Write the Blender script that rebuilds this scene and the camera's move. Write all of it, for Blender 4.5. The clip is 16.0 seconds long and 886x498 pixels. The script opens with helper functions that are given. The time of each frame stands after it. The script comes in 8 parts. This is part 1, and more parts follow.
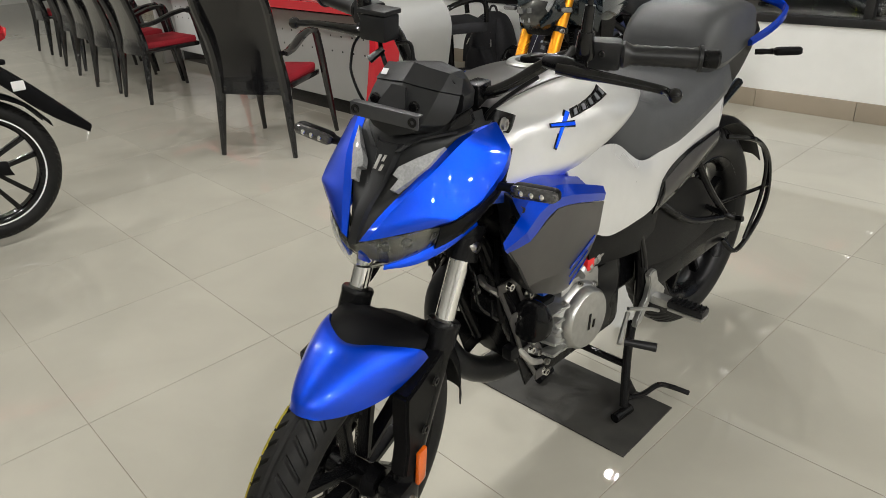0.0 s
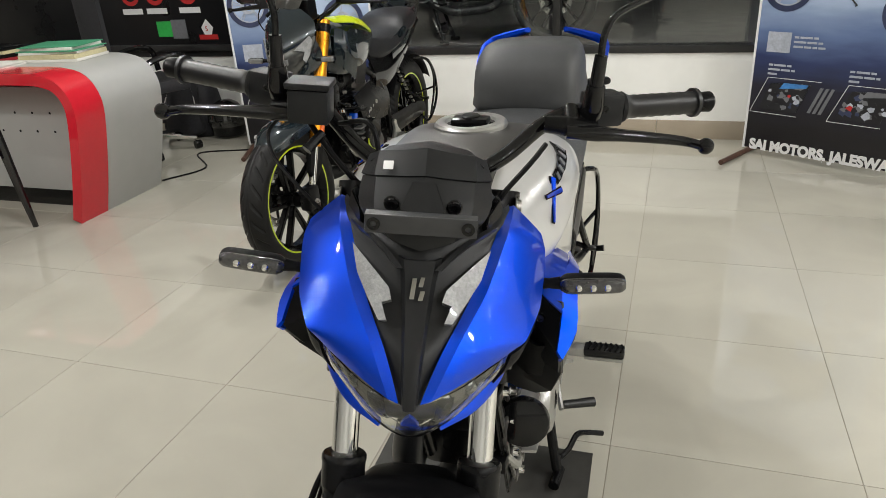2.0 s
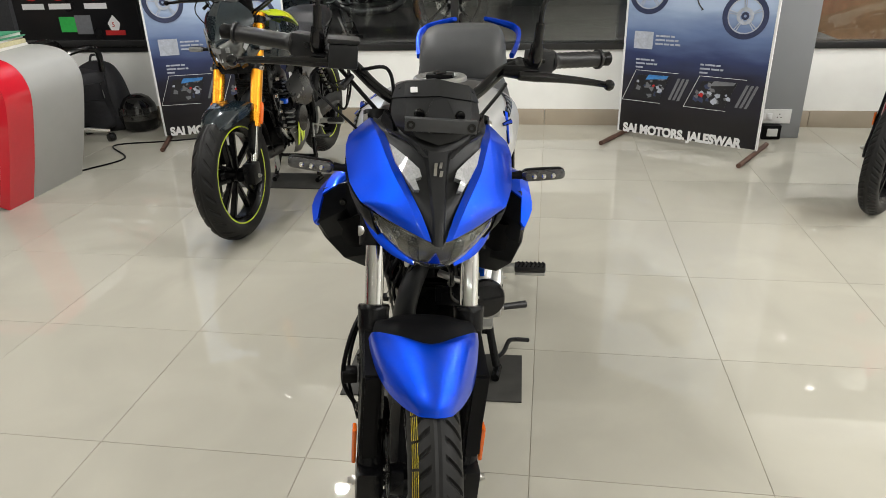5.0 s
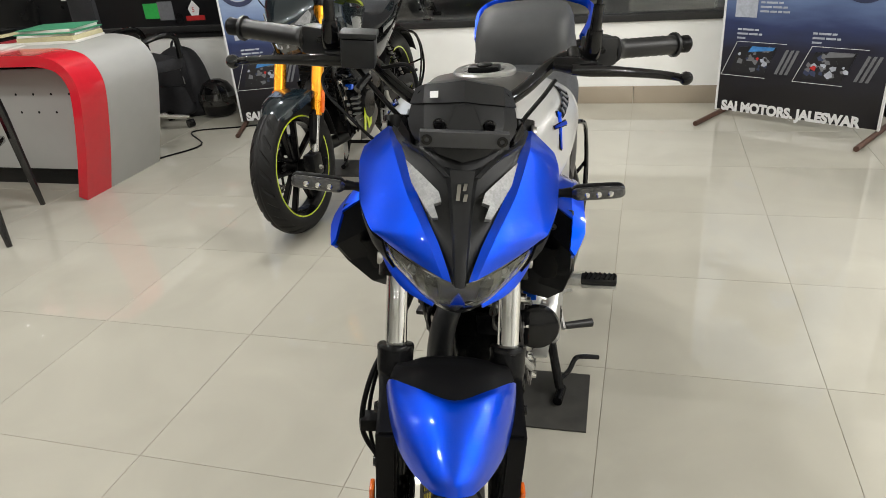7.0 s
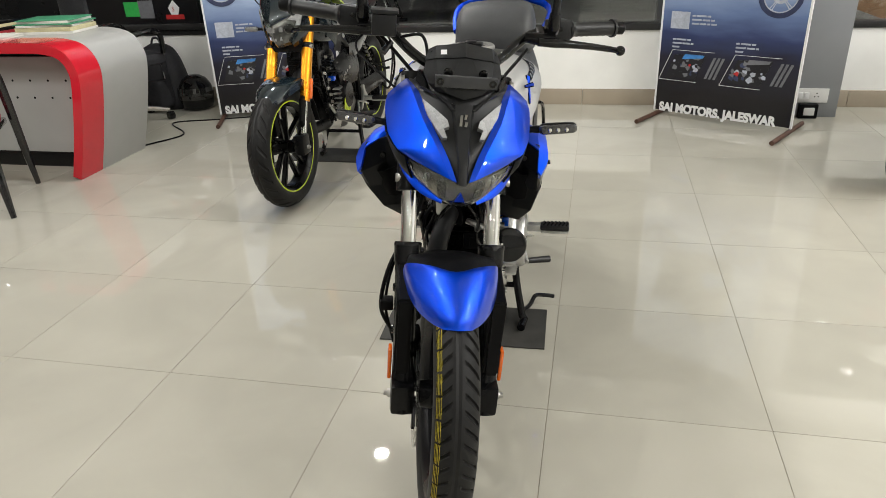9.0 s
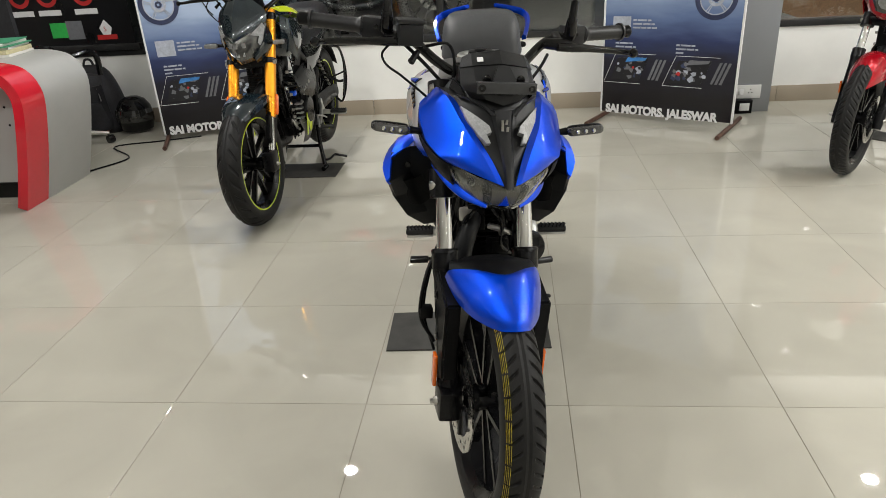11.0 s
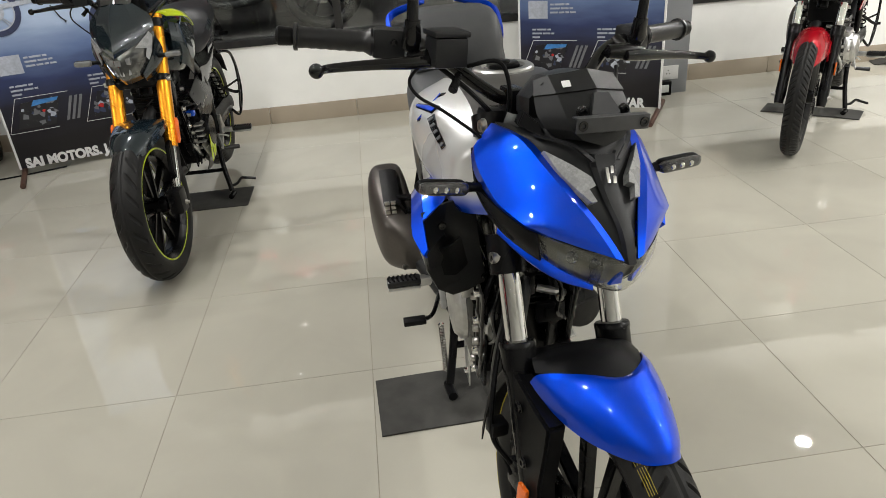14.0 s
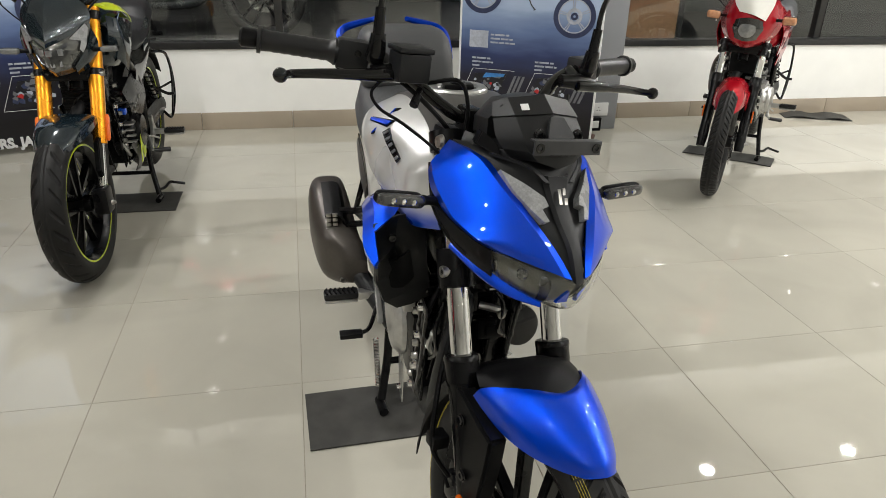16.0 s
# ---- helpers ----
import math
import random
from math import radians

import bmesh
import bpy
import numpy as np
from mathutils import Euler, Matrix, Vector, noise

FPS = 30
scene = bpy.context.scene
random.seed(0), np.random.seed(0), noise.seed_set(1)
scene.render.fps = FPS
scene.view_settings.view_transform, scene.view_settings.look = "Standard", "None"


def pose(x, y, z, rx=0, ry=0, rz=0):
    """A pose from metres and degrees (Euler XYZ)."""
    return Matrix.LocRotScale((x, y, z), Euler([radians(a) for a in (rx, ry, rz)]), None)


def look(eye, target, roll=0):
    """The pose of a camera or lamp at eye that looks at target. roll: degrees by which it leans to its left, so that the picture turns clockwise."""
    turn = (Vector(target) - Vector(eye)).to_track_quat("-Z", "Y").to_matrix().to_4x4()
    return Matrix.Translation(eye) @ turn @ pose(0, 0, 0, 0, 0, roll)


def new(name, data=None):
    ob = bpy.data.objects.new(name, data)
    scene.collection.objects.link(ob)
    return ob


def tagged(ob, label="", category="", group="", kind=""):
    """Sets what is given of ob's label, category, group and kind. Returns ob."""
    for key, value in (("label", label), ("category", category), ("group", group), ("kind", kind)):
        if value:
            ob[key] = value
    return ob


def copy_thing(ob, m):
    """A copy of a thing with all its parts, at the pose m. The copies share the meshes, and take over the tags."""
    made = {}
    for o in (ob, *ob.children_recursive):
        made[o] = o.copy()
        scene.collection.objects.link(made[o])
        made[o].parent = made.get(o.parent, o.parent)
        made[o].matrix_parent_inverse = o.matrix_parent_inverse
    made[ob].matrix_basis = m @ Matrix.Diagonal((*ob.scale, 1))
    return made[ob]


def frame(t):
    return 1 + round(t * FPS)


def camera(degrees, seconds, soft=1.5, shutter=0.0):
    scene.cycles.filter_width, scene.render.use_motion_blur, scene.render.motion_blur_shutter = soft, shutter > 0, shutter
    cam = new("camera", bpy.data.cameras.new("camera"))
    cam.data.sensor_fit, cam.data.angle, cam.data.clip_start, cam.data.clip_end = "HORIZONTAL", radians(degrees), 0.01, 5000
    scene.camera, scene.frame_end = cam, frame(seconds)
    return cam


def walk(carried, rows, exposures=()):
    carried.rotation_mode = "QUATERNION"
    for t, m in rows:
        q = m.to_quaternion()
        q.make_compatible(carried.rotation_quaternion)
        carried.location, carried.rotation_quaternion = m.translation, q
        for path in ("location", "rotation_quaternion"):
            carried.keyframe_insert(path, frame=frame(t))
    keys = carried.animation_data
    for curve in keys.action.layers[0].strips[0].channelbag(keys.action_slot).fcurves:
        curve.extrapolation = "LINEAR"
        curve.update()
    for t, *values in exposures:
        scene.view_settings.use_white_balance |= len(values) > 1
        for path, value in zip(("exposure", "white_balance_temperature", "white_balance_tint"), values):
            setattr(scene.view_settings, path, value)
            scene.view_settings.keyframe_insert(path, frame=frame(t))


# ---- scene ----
cam = camera(65.2, 16.0, soft=0.6)
PATH = [
    (0, (1.856, -0.901, 1.26), (0.533, 0.312, 0.379), -3.2),
    (0.5, (1.691, -0.895, 1.237), (0.419, 0.373, 0.395), -0.5),
    (1, (1.535, -0.799, 1.247), (0.385, 0.584, 0.371), -0.1),
    (1.5, (1.398, -0.792, 1.255), (0.541, 0.788, 0.38), -2.7),
    (2, (1.289, -0.915, 1.274), (0.691, 0.803, 0.445), -3.6),
    (2.5, (1.289, -1.087, 1.268), (0.731, 0.658, 0.468), -3.7),
    (3, (1.273, -1.21, 1.278), (0.803, 0.555, 0.463), -4.0),
    (3.5, (1.237, -1.322, 1.286), (0.887, 0.468, 0.465), -3.4),
    (4, (1.215, -1.421, 1.275), (0.914, 0.374, 0.447), -2.8),
    (4.2, (1.209, -1.445, 1.275), (0.938, 0.357, 0.45), -1.7),
    (6.3, (1.23, -1.244, 1.283), (0.871, 0.543, 0.46), -3.0),
    (6.5, (1.247, -1.22, 1.282), (0.831, 0.557, 0.462), -3.5),
    (7, (1.271, -1.151, 1.271), (0.735, 0.563, 0.391), -4.8),
    (7.5, (1.251, -1.236, 1.292), (0.758, 0.541, 0.519), -5.5),
    (8, (1.195, -1.407, 1.283), (0.786, 0.37, 0.461), -5.4),
    (8.5, (1.212, -1.522, 1.283), (0.845, 0.269, 0.47), -3.2),
    (9, (1.282, -1.613, 1.271), (0.88, 0.151, 0.418), -2.5),
    (9.2, (1.295, -1.655, 1.272), (0.871, 0.106, 0.425), -3.6),
    (11.3, (1.004, -1.665, 1.279), (0.845, 0.144, 0.442), -2.6),
    (11.5, (0.993, -1.649, 1.278), (0.836, 0.153, 0.426), -1.9),
    (12, (0.978, -1.544, 1.266), (0.788, 0.242, 0.386), -3.0),
    (12.5, (0.974, -1.372, 1.261), (0.763, 0.392, 0.342), -2.7),
    (13, (0.932, -1.289, 1.272), (0.738, 0.491, 0.38), -1.8),
    (13.5, (0.802, -1.203, 1.272), (0.863, 0.572, 0.351), -3.8),
    (14, (0.693, -1.19, 1.282), (0.85, 0.593, 0.391), -4.7),
    (14.5, (0.666, -1.181, 1.277), (0.907, 0.594, 0.386), -2.3),
    (15, (0.669, -1.179, 1.272), (1.059, 0.584, 0.41), -0.9),
    (15.5, (0.657, -1.189, 1.276), (1.046, 0.591, 0.451), -0.4),
    (16, (0.643, -1.203, 1.276), (1.025, 0.571, 0.437), 1.5),
]
walk(cam, [(t, look(eye, target, roll)) for t, eye, target, roll in PATH], exposures=((0.0, 0.52), (1.5, 0.6), (3.5, 0.72), (9.0, 0.74), (12.0, 0.52), (14.0, 0.52), (16.0, 0.45)))
LED = 520.0

# ---- light: recessed ceiling downlights, night outside ----
world = bpy.data.worlds.new("night")
world.use_nodes = True
world.node_tree.nodes["Background"].inputs[0].default_value = (0.02, 0.025, 0.035, 1)
world.node_tree.nodes["Background"].inputs[1].default_value = 0.15
scene.world = world


# ---- materials ----
def mat(name, color, rough=0.5, metal=0.0, coat=0.0, vary=0.08, scale=40.0, bump=0.0, bump_scale=300.0, spec=0.5, rand=0.0, trans=0.0, emit=0.0, flake=0.0, smudge=0.05, coat_rough=0.02, coat_ior=1.5):
    """A painted, moulded or metal surface: base colour with grain and slow stains, gloss that varies, fine relief."""
    m = bpy.data.materials.new(name)
    m.use_nodes = True
    nt = m.node_tree
    b = nt.nodes["Principled BSDF"]
    L = nt.links.new
    co = nt.nodes.new("ShaderNodeTexCoord")
    fine = nt.nodes.new("ShaderNodeTexNoise")
    fine.inputs["Scale"].default_value, fine.inputs["Detail"].default_value = scale, 5
    slow = nt.nodes.new("ShaderNodeTexNoise")
    slow.inputs["Scale"].default_value, slow.inputs["Detail"].default_value = scale / 9, 3
    L(co.outputs["Object"], fine.inputs["Vector"])
    L(co.outputs["Object"], slow.inputs["Vector"])
    both = nt.nodes.new("ShaderNodeMath")
    both.operation = "MULTIPLY"
    L(fine.outputs["Fac"], both.inputs[0])
    L(slow.outputs["Fac"], both.inputs[1])
    rng = nt.nodes.new("ShaderNodeMapRange")
    rng.inputs["From Min"].default_value, rng.inputs["From Max"].default_value = 0.1, 0.4
    rng.inputs["To Min"].default_value, rng.inputs["To Max"].default_value = 1 - vary, 1 + vary
    L(both.outputs[0], rng.inputs["Value"])
    mul = nt.nodes.new("ShaderNodeMix")
    mul.data_type, mul.blend_type = "RGBA", "MULTIPLY"
    mul.inputs["Factor"].default_value = 1
    mul.inputs["A"].default_value = (*color, 1)
    last = rng.outputs["Result"]
    if rand:
        info = nt.nodes.new("ShaderNodeObjectInfo")
        rr = nt.nodes.new("ShaderNodeMapRange")
        rr.inputs["To Min"].default_value, rr.inputs["To Max"].default_value = 1 - rand, 1 + rand
        L(info.outputs["Random"], rr.inputs["Value"])
        mm = nt.nodes.new("ShaderNodeMath")
        mm.operation = "MULTIPLY"
        L(rr.outputs["Result"], mm.inputs[0])
        L(last, mm.inputs[1])
        last = mm.outputs[0]
    L(last, mul.inputs["B"])
    L(mul.outputs["Result"], b.inputs["Base Color"])
    rg = nt.nodes.new("ShaderNodeMapRange")
    rg.inputs["From Min"].default_value, rg.inputs["From Max"].default_value = 0.3, 0.7
    rg.inputs["To Min"].default_value, rg.inputs["To Max"].default_value = max(0.0, rough - smudge), min(1.0, rough + smudge)
    L(slow.outputs["Fac"], rg.inputs["Value"])
    L(rg.outputs["Result"], b.inputs["Roughness"])
    b.inputs["Metallic"].default_value = metal
    b.inputs["Coat Weight"].default_value, b.inputs["Coat Roughness"].default_value = coat, coat_rough
    b.inputs["Coat IOR"].default_value = coat_ior
    b.inputs["Specular IOR Level"].default_value = spec
    b.inputs["Transmission Weight"].default_value = trans
    if emit:
        b.inputs["Emission Color"].default_value, b.inputs["Emission Strength"].default_value = (*color, 1), emit
    if bump or flake:
        tex = nt.nodes.new("ShaderNodeTexNoise")
        tex.inputs["Scale"].default_value, tex.inputs["Detail"].default_value = (1400 if flake else bump_scale), 2
        L(co.outputs["Object"], tex.inputs["Vector"])
        bp = nt.nodes.new("ShaderNodeBump")
        bp.inputs["Strength"].default_value, bp.inputs["Distance"].default_value = bump or flake, 0.0008
        L(tex.outputs["Fac"], bp.inputs["Height"])
        L(bp.outputs["Normal"], b.inputs["Normal"])
    return m


def tile_material(name, color, rough):
    """Polished vitrified tile: faint clouds, hairline marks, each tile a shade of its own."""
    m = bpy.data.materials.new(name)
    m.use_nodes = True
    nt = m.node_tree
    b, L = nt.nodes["Principled BSDF"], nt.links.new
    co = nt.nodes.new("ShaderNodeNewGeometry")
    n1 = nt.nodes.new("ShaderNodeTexNoise")
    n1.inputs["Scale"].default_value, n1.inputs["Detail"].default_value, n1.inputs["Distortion"].default_value = 2.2, 6, 0.8
    n2 = nt.nodes.new("ShaderNodeTexNoise")
    n2.inputs["Scale"].default_value, n2.inputs["Detail"].default_value = 55, 4
    L(co.outputs["Position"], n1.inputs["Vector"])
    L(co.outputs["Position"], n2.inputs["Vector"])
    r = nt.nodes.new("ShaderNodeValToRGB")
    r.color_ramp.elements[0].position, r.color_ramp.elements[1].position = 0.3, 0.72
    r.color_ramp.elements[0].color = (*[c * 0.93 for c in color], 1)
    r.color_ramp.elements[1].color = (*[c * 1.06 for c in color], 1)
    L(n1.outputs["Fac"], r.inputs["Fac"])
    info = nt.nodes.new("ShaderNodeObjectInfo")
    rr = nt.nodes.new("ShaderNodeMapRange")
    rr.inputs["To Min"].default_value, rr.inputs["To Max"].default_value = 0.965, 1.03
    L(info.outputs["Random"], rr.inputs["Value"])
    mul = nt.nodes.new("ShaderNodeMix")
    mul.data_type, mul.blend_type = "RGBA", "MULTIPLY"
    mul.inputs["Factor"].default_value = 1
    L(r.outputs["Color"], mul.inputs["A"])
    L(rr.outputs["Result"], mul.inputs["B"])
    L(mul.outputs["Result"], b.inputs["Base Color"])
    rg = nt.nodes.new("ShaderNodeMapRange")
    rg.inputs["From Min"].default_value, rg.inputs["From Max"].default_value = 0.3, 0.7
    rg.inputs["To Min"].default_value, rg.inputs["To Max"].default_value = rough * 0.6, rough * 1.5
    L(n1.outputs["Fac"], rg.inputs["Value"])
    L(rg.outputs["Result"], b.inputs["Roughness"])
    bp = nt.nodes.new("ShaderNodeBump")
    b.inputs["Specular IOR Level"].default_value = 0.62
    bp.inputs["Strength"].default_value, bp.inputs["Distance"].default_value = 0.006, 0.001
    L(n2.outputs["Fac"], bp.inputs["Height"])
    L(bp.outputs["Normal"], b.inputs["Normal"])
    return m


def glass_material(name, color, rough=0.0, ior=1.45):
    m = bpy.data.materials.new(name)
    m.use_nodes = True
    b = m.node_tree.nodes["Principled BSDF"]
    b.inputs["Base Color"].default_value = (*color, 1)
    b.inputs["Roughness"].default_value, b.inputs["Transmission Weight"].default_value, b.inputs["IOR"].default_value = rough, 1.0, ior
    return m


def banner_material(name):
    """Printed flex banner: pale blue sky above, dark navy below, with cloudy blotches."""
    m = bpy.data.materials.new(name)
    m.use_nodes = True
    nt = m.node_tree
    b, L = nt.nodes["Principled BSDF"], nt.links.new
    co = nt.nodes.new("ShaderNodeTexCoord")
    sep = nt.nodes.new("ShaderNodeSeparateXYZ")
    L(co.outputs["Object"], sep.inputs[0])
    n = nt.nodes.new("ShaderNodeTexNoise")
    n.inputs["Scale"].default_value, n.inputs["Detail"].default_value = 4.0, 6
    mp = nt.nodes.new("ShaderNodeMapping")
    mp.inputs["Scale"].default_value = (0.6, 1, 2.5)
    L(co.outputs["Object"], mp.inputs["Vector"])
    L(mp.outputs["Vector"], n.inputs["Vector"])
    ad = nt.nodes.new("ShaderNodeMath")
    ad.operation = "MULTIPLY_ADD"
    L(n.outputs["Fac"], ad.inputs[0])
    ad.inputs[1].default_value = 0.22
    L(sep.outputs["Z"], ad.inputs[2])
    r = nt.nodes.new("ShaderNodeValToRGB")
    e = r.color_ramp.elements
    e[0].position, e[0].color = 0.30, (0.006, 0.005, 0.008, 1)
    e[1].position, e[1].color = 0.99, (0.42, 0.52, 0.70, 1)
    for pos, c in ((0.52, (0.014, 0.014, 0.03)), (0.66, (0.03, 0.045, 0.13)), (0.80, (0.13, 0.19, 0.36)), (0.90, (0.24, 0.32, 0.5))):
        k = e.new(pos)
        k.color = (*c, 1)
    L(ad.outputs[0], r.inputs["Fac"])
    L(r.outputs["Color"], b.inputs["Base Color"])
    b.inputs["Roughness"].default_value = 0.32
    return m


M_TILE = tile_material("polished beige vitrified tile", (0.432, 0.414, 0.352), 0.016)
M_SKIRT = tile_material("beige skirting tile", (0.36, 0.305, 0.235), 0.12)
M_GROUT = mat("grey brown grout", (0.28, 0.25, 0.20), 0.85, vary=0.3, scale=60)
M_WALL = mat("white wall paint", (0.86, 0.86, 0.83), 0.6, vary=0.03, scale=9, bump=0.15, bump_scale=160)
M_CEIL = mat("white ceiling paint", (0.82, 0.82, 0.80), 0.75, vary=0.02, scale=6, bump=0.1, bump_scale=120)
M_PILLAR = mat("grey cladding panel", (0.27, 0.28, 0.29), 0.42, vary=0.03, scale=8)
M_FRAME = mat("dark aluminium frame", (0.045, 0.045, 0.045), 0.35, metal=0.6, vary=0.1)
M_GLASS = glass_material("window glass", (0.93, 0.97, 0.95), 0.0, 1.58)
M_BLUE = mat("blue metallic paint", (0.0, 0.060, 0.68), 0.42, metal=0.88, coat=0.8, vary=0.03, scale=30, spec=0.0, flake=0.03, coat_rough=0.02, coat_ior=1.5)
M_BRACKET = mat("grey painted steel bracket", (0.038, 0.039, 0.041), 0.4, vary=0.1, scale=60, spec=0.4)
M_SKY = mat("light blue paint", (0.005, 0.10, 0.72), 0.22, metal=0.2, coat=1.0, vary=0.03, scale=30)
M_SILVER = mat("silver metallic paint", (0.70, 0.70, 0.69), 0.30, metal=0.35, coat=0.6, vary=0.03, scale=30, flake=0.05)
def fade_material(name):
    """Silver tank paint with a printed fade to blue along the lower front of the flank."""
    m = mat(name, (0.66, 0.66, 0.65), 0.30, metal=0.35, coat=0.6, vary=0.03, scale=30, flake=0.05)
    nt = m.node_tree
    b, L = nt.nodes["Principled BSDF"], nt.links.new
    co = nt.nodes.new("ShaderNodeTexCoord")
    sep = nt.nodes.new("ShaderNodeSeparateXYZ")
    L(co.outputs["Object"], sep.inputs[0])
    fz, fy = nt.nodes.new("ShaderNodeMapRange"), nt.nodes.new("ShaderNodeMapRange")
    for node, lo, hi in ((fz, 0.845, 0.80), (fy, 0.17, 0.06)):
        node.interpolation_type = "SMOOTHSTEP"
        node.inputs["From Min"].default_value, node.inputs["From Max"].default_value = lo, hi
    L(sep.outputs["Z"], fz.inputs["Value"])
    L(sep.outputs["Y"], fy.inputs["Value"])
    mul = nt.nodes.new("ShaderNodeMath")
    mul.operation = "MULTIPLY"
    L(fz.outputs["Result"], mul.inputs[0])
    L(fy.outputs["Result"], mul.inputs[1])
    mix = nt.nodes.new("ShaderNodeMix")
    mix.data_type = "RGBA"
    mix.inputs["B"].default_value = (0.0, 0.075, 0.74, 1)
    L(mul.outputs[0], mix.inputs["Factor"])
    L(b.inputs["Base Color"].links[0].from_socket, mix.inputs["A"])
    L(mix.outputs["Result"], b.inputs["Base Color"])
    return m


M_FADE = fade_material("silver paint fading to blue")
M_GREY = mat("gunmetal satin paint", (0.085, 0.081, 0.078), 0.34, metal=0.45, vary=0.07, scale=40)
M_BLACK = mat("black moulded plastic", (0.0045, 0.0045, 0.005), 0.42, vary=0.2, scale=60, bump=0.25, bump_scale=900, spec=0.11)
# paler copy of the black plastic: ceiling sheen put into its colour
M_POD = mat("black moulded plastic greyed for ceiling light", (0.0125, 0.013, 0.014), 0.40, vary=0.15, scale=60, bump=0.2, bump_scale=900, spec=0.28)
M_GLOSS = mat("black gloss paint", (0.005, 0.005, 0.0055), 0.12, coat=0.4, vary=0.08, scale=40, spec=0.15, coat_rough=0.06)
M_SATIN = mat("black satin metal", (0.0045, 0.0045, 0.005), 0.27, metal=0.05, vary=0.2, scale=60, spec=0.2)
M_RUBBER = mat("tyre rubber", (0.012, 0.0118, 0.0115), 0.5, vary=0.2, scale=80, bump=0.2, bump_scale=700, spec=0.2)
M_GRIP = mat("ribbed grip rubber", (0.011, 0.011, 0.012), 0.36, vary=0.1, scale=90, spec=0.4)
M_SEAT = mat("dark grey seat vinyl", (0.062, 0.064, 0.067), 0.44, vary=0.1, scale=30, bump=0.4, bump_scale=1100, spec=0.35)
M_DSEAT = mat("black seat vinyl", (0.016, 0.0165, 0.018), 0.45, vary=0.1, scale=30, bump=0.4, bump_scale=1100, spec=0.3)
M_CHROME = mat("chrome", (0.78, 0.78, 0.78), 0.07, metal=1.0, vary=0.03)
M_ALU = mat("cast aluminium", (0.50, 0.50, 0.49), 0.33, metal=0.9, vary=0.12, scale=70, bump=0.2, bump_scale=500)
M_STEEL = mat("brushed steel", (0.42, 0.41, 0.39), 0.3, metal=1.0, vary=0.1, scale=90)
M_MUFF = mat("bronze grey muffler coating", (0.085, 0.075, 0.067), 0.36, metal=0.5, vary=0.1, scale=50)
M_ORANGE = mat("orange reflector", (0.75, 0.13, 0.008), 0.18, coat=0.6, vary=0.1, scale=200)
M_LENS = mat("clear lamp lens", (0.24, 0.245, 0.245), 0.10, metal=0.4, coat=1.0, vary=0.25, scale=60, bump=0.15, bump_scale=200)
M_CLEAR = glass_material("clear polycarbonate cover", (0.93, 0.94, 0.92), 0.0, 1.3)
M_BOWL = mat("dark olive lamp bowl", (0.10, 0.097, 0.082), 0.30, metal=0.4, vary=0.35, scale=60)
M_SMOKE = mat("smoked headlight lens", (0.030, 0.030, 0.028), 0.06, metal=0.3, coat=1.0, vary=0.3, scale=40)
M_INDI = mat("clear indicator lens", (0.045, 0.045, 0.047), 0.10, metal=0.3, coat=1.0, vary=0.5, scale=180)
M_AMBER = mat("amber and clear indicator lens", (0.55, 0.27, 0.14), 0.12, coat=1.0, vary=0.35, scale=90)
M_DRL = mat("ribbed white lamp lens", (0.31, 0.315, 0.32), 0.28, metal=0.05, coat=0.5, vary=0.22, scale=260, bump=0.6, bump_scale=420, spec=0.3)
M_FACET = mat("silvered lamp facet", (0.11, 0.112, 0.108), 0.14, metal=0.6, coat=0.8, vary=0.25, scale=60)
M_WHITE = mat("white print", (0.78, 0.78, 0.78), 0.5, vary=0.03)
M_YLINE = mat("yellow tyre marking", (0.45, 0.36, 0.03), 0.7, vary=0.35, scale=150)
M_GOLD = mat("gold anodised tube", (0.90, 0.36, 0.015), 0.28, metal=0.75, coat=0.3, vary=0.04)
M_LIME = mat("fluorescent yellow paint", (0.58, 0.72, 0.015), 0.3, coat=0.6, vary=0.05)
M_TEAL = mat("dark blue black paint", (0.010, 0.018, 0.024), 0.16, metal=0.3, coat=1.0, vary=0.05)
M_RED = mat("red paint", (0.36, 0.004, 0.012), 0.25, metal=0.3, coat=0.5, vary=0.04, spec=0.2)
M_DISC = mat("brake disc steel", (0.55, 0.54, 0.52), 0.25, metal=1.0, vary=0.08, scale=120)
M_TAG = mat("red plastic cap", (0.7, 0.02, 0.02), 0.35, vary=0.08)
M_MAT = mat("worn rubber mat", (0.034, 0.033, 0.029), 0.7, vary=0.45, scale=14, bump=0.3, bump_scale=250)
M_DESKR = mat("red acrylic sheet", (0.62, 0.015, 0.03), 0.2, coat=0.4, vary=0.03)
M_DESKG = mat("light grey laminate", (0.40, 0.40, 0.385), 0.4, vary=0.03, scale=12)
M_DESKW = mat("white gloss laminate", (0.75, 0.75, 0.74), 0.15, vary=0.02, scale=12)
M_CHAIR = mat("black gloss moulded chair plastic", (0.008, 0.008, 0.009), 0.14, coat=0.8, vary=0.1, spec=0.35)
M_CUSH = mat("red cushion fabric", (0.34, 0.008, 0.02), 0.75, vary=0.15, scale=60, bump=0.5, bump_scale=900)
M_BAG = mat("black nylon cloth", (0.016, 0.016, 0.019), 0.7, vary=0.3, scale=60, bump=0.6, bump_scale=800)
M_PAPER = mat("paper", (0.72, 0.71, 0.66), 0.7, vary=0.05, scale=30)
M_GREEN = mat("green card folder", (0.06, 0.30, 0.16), 0.5, vary=0.06)
M_MAROON = mat("red card folder", (0.35, 0.02, 0.03), 0.5, vary=0.06)
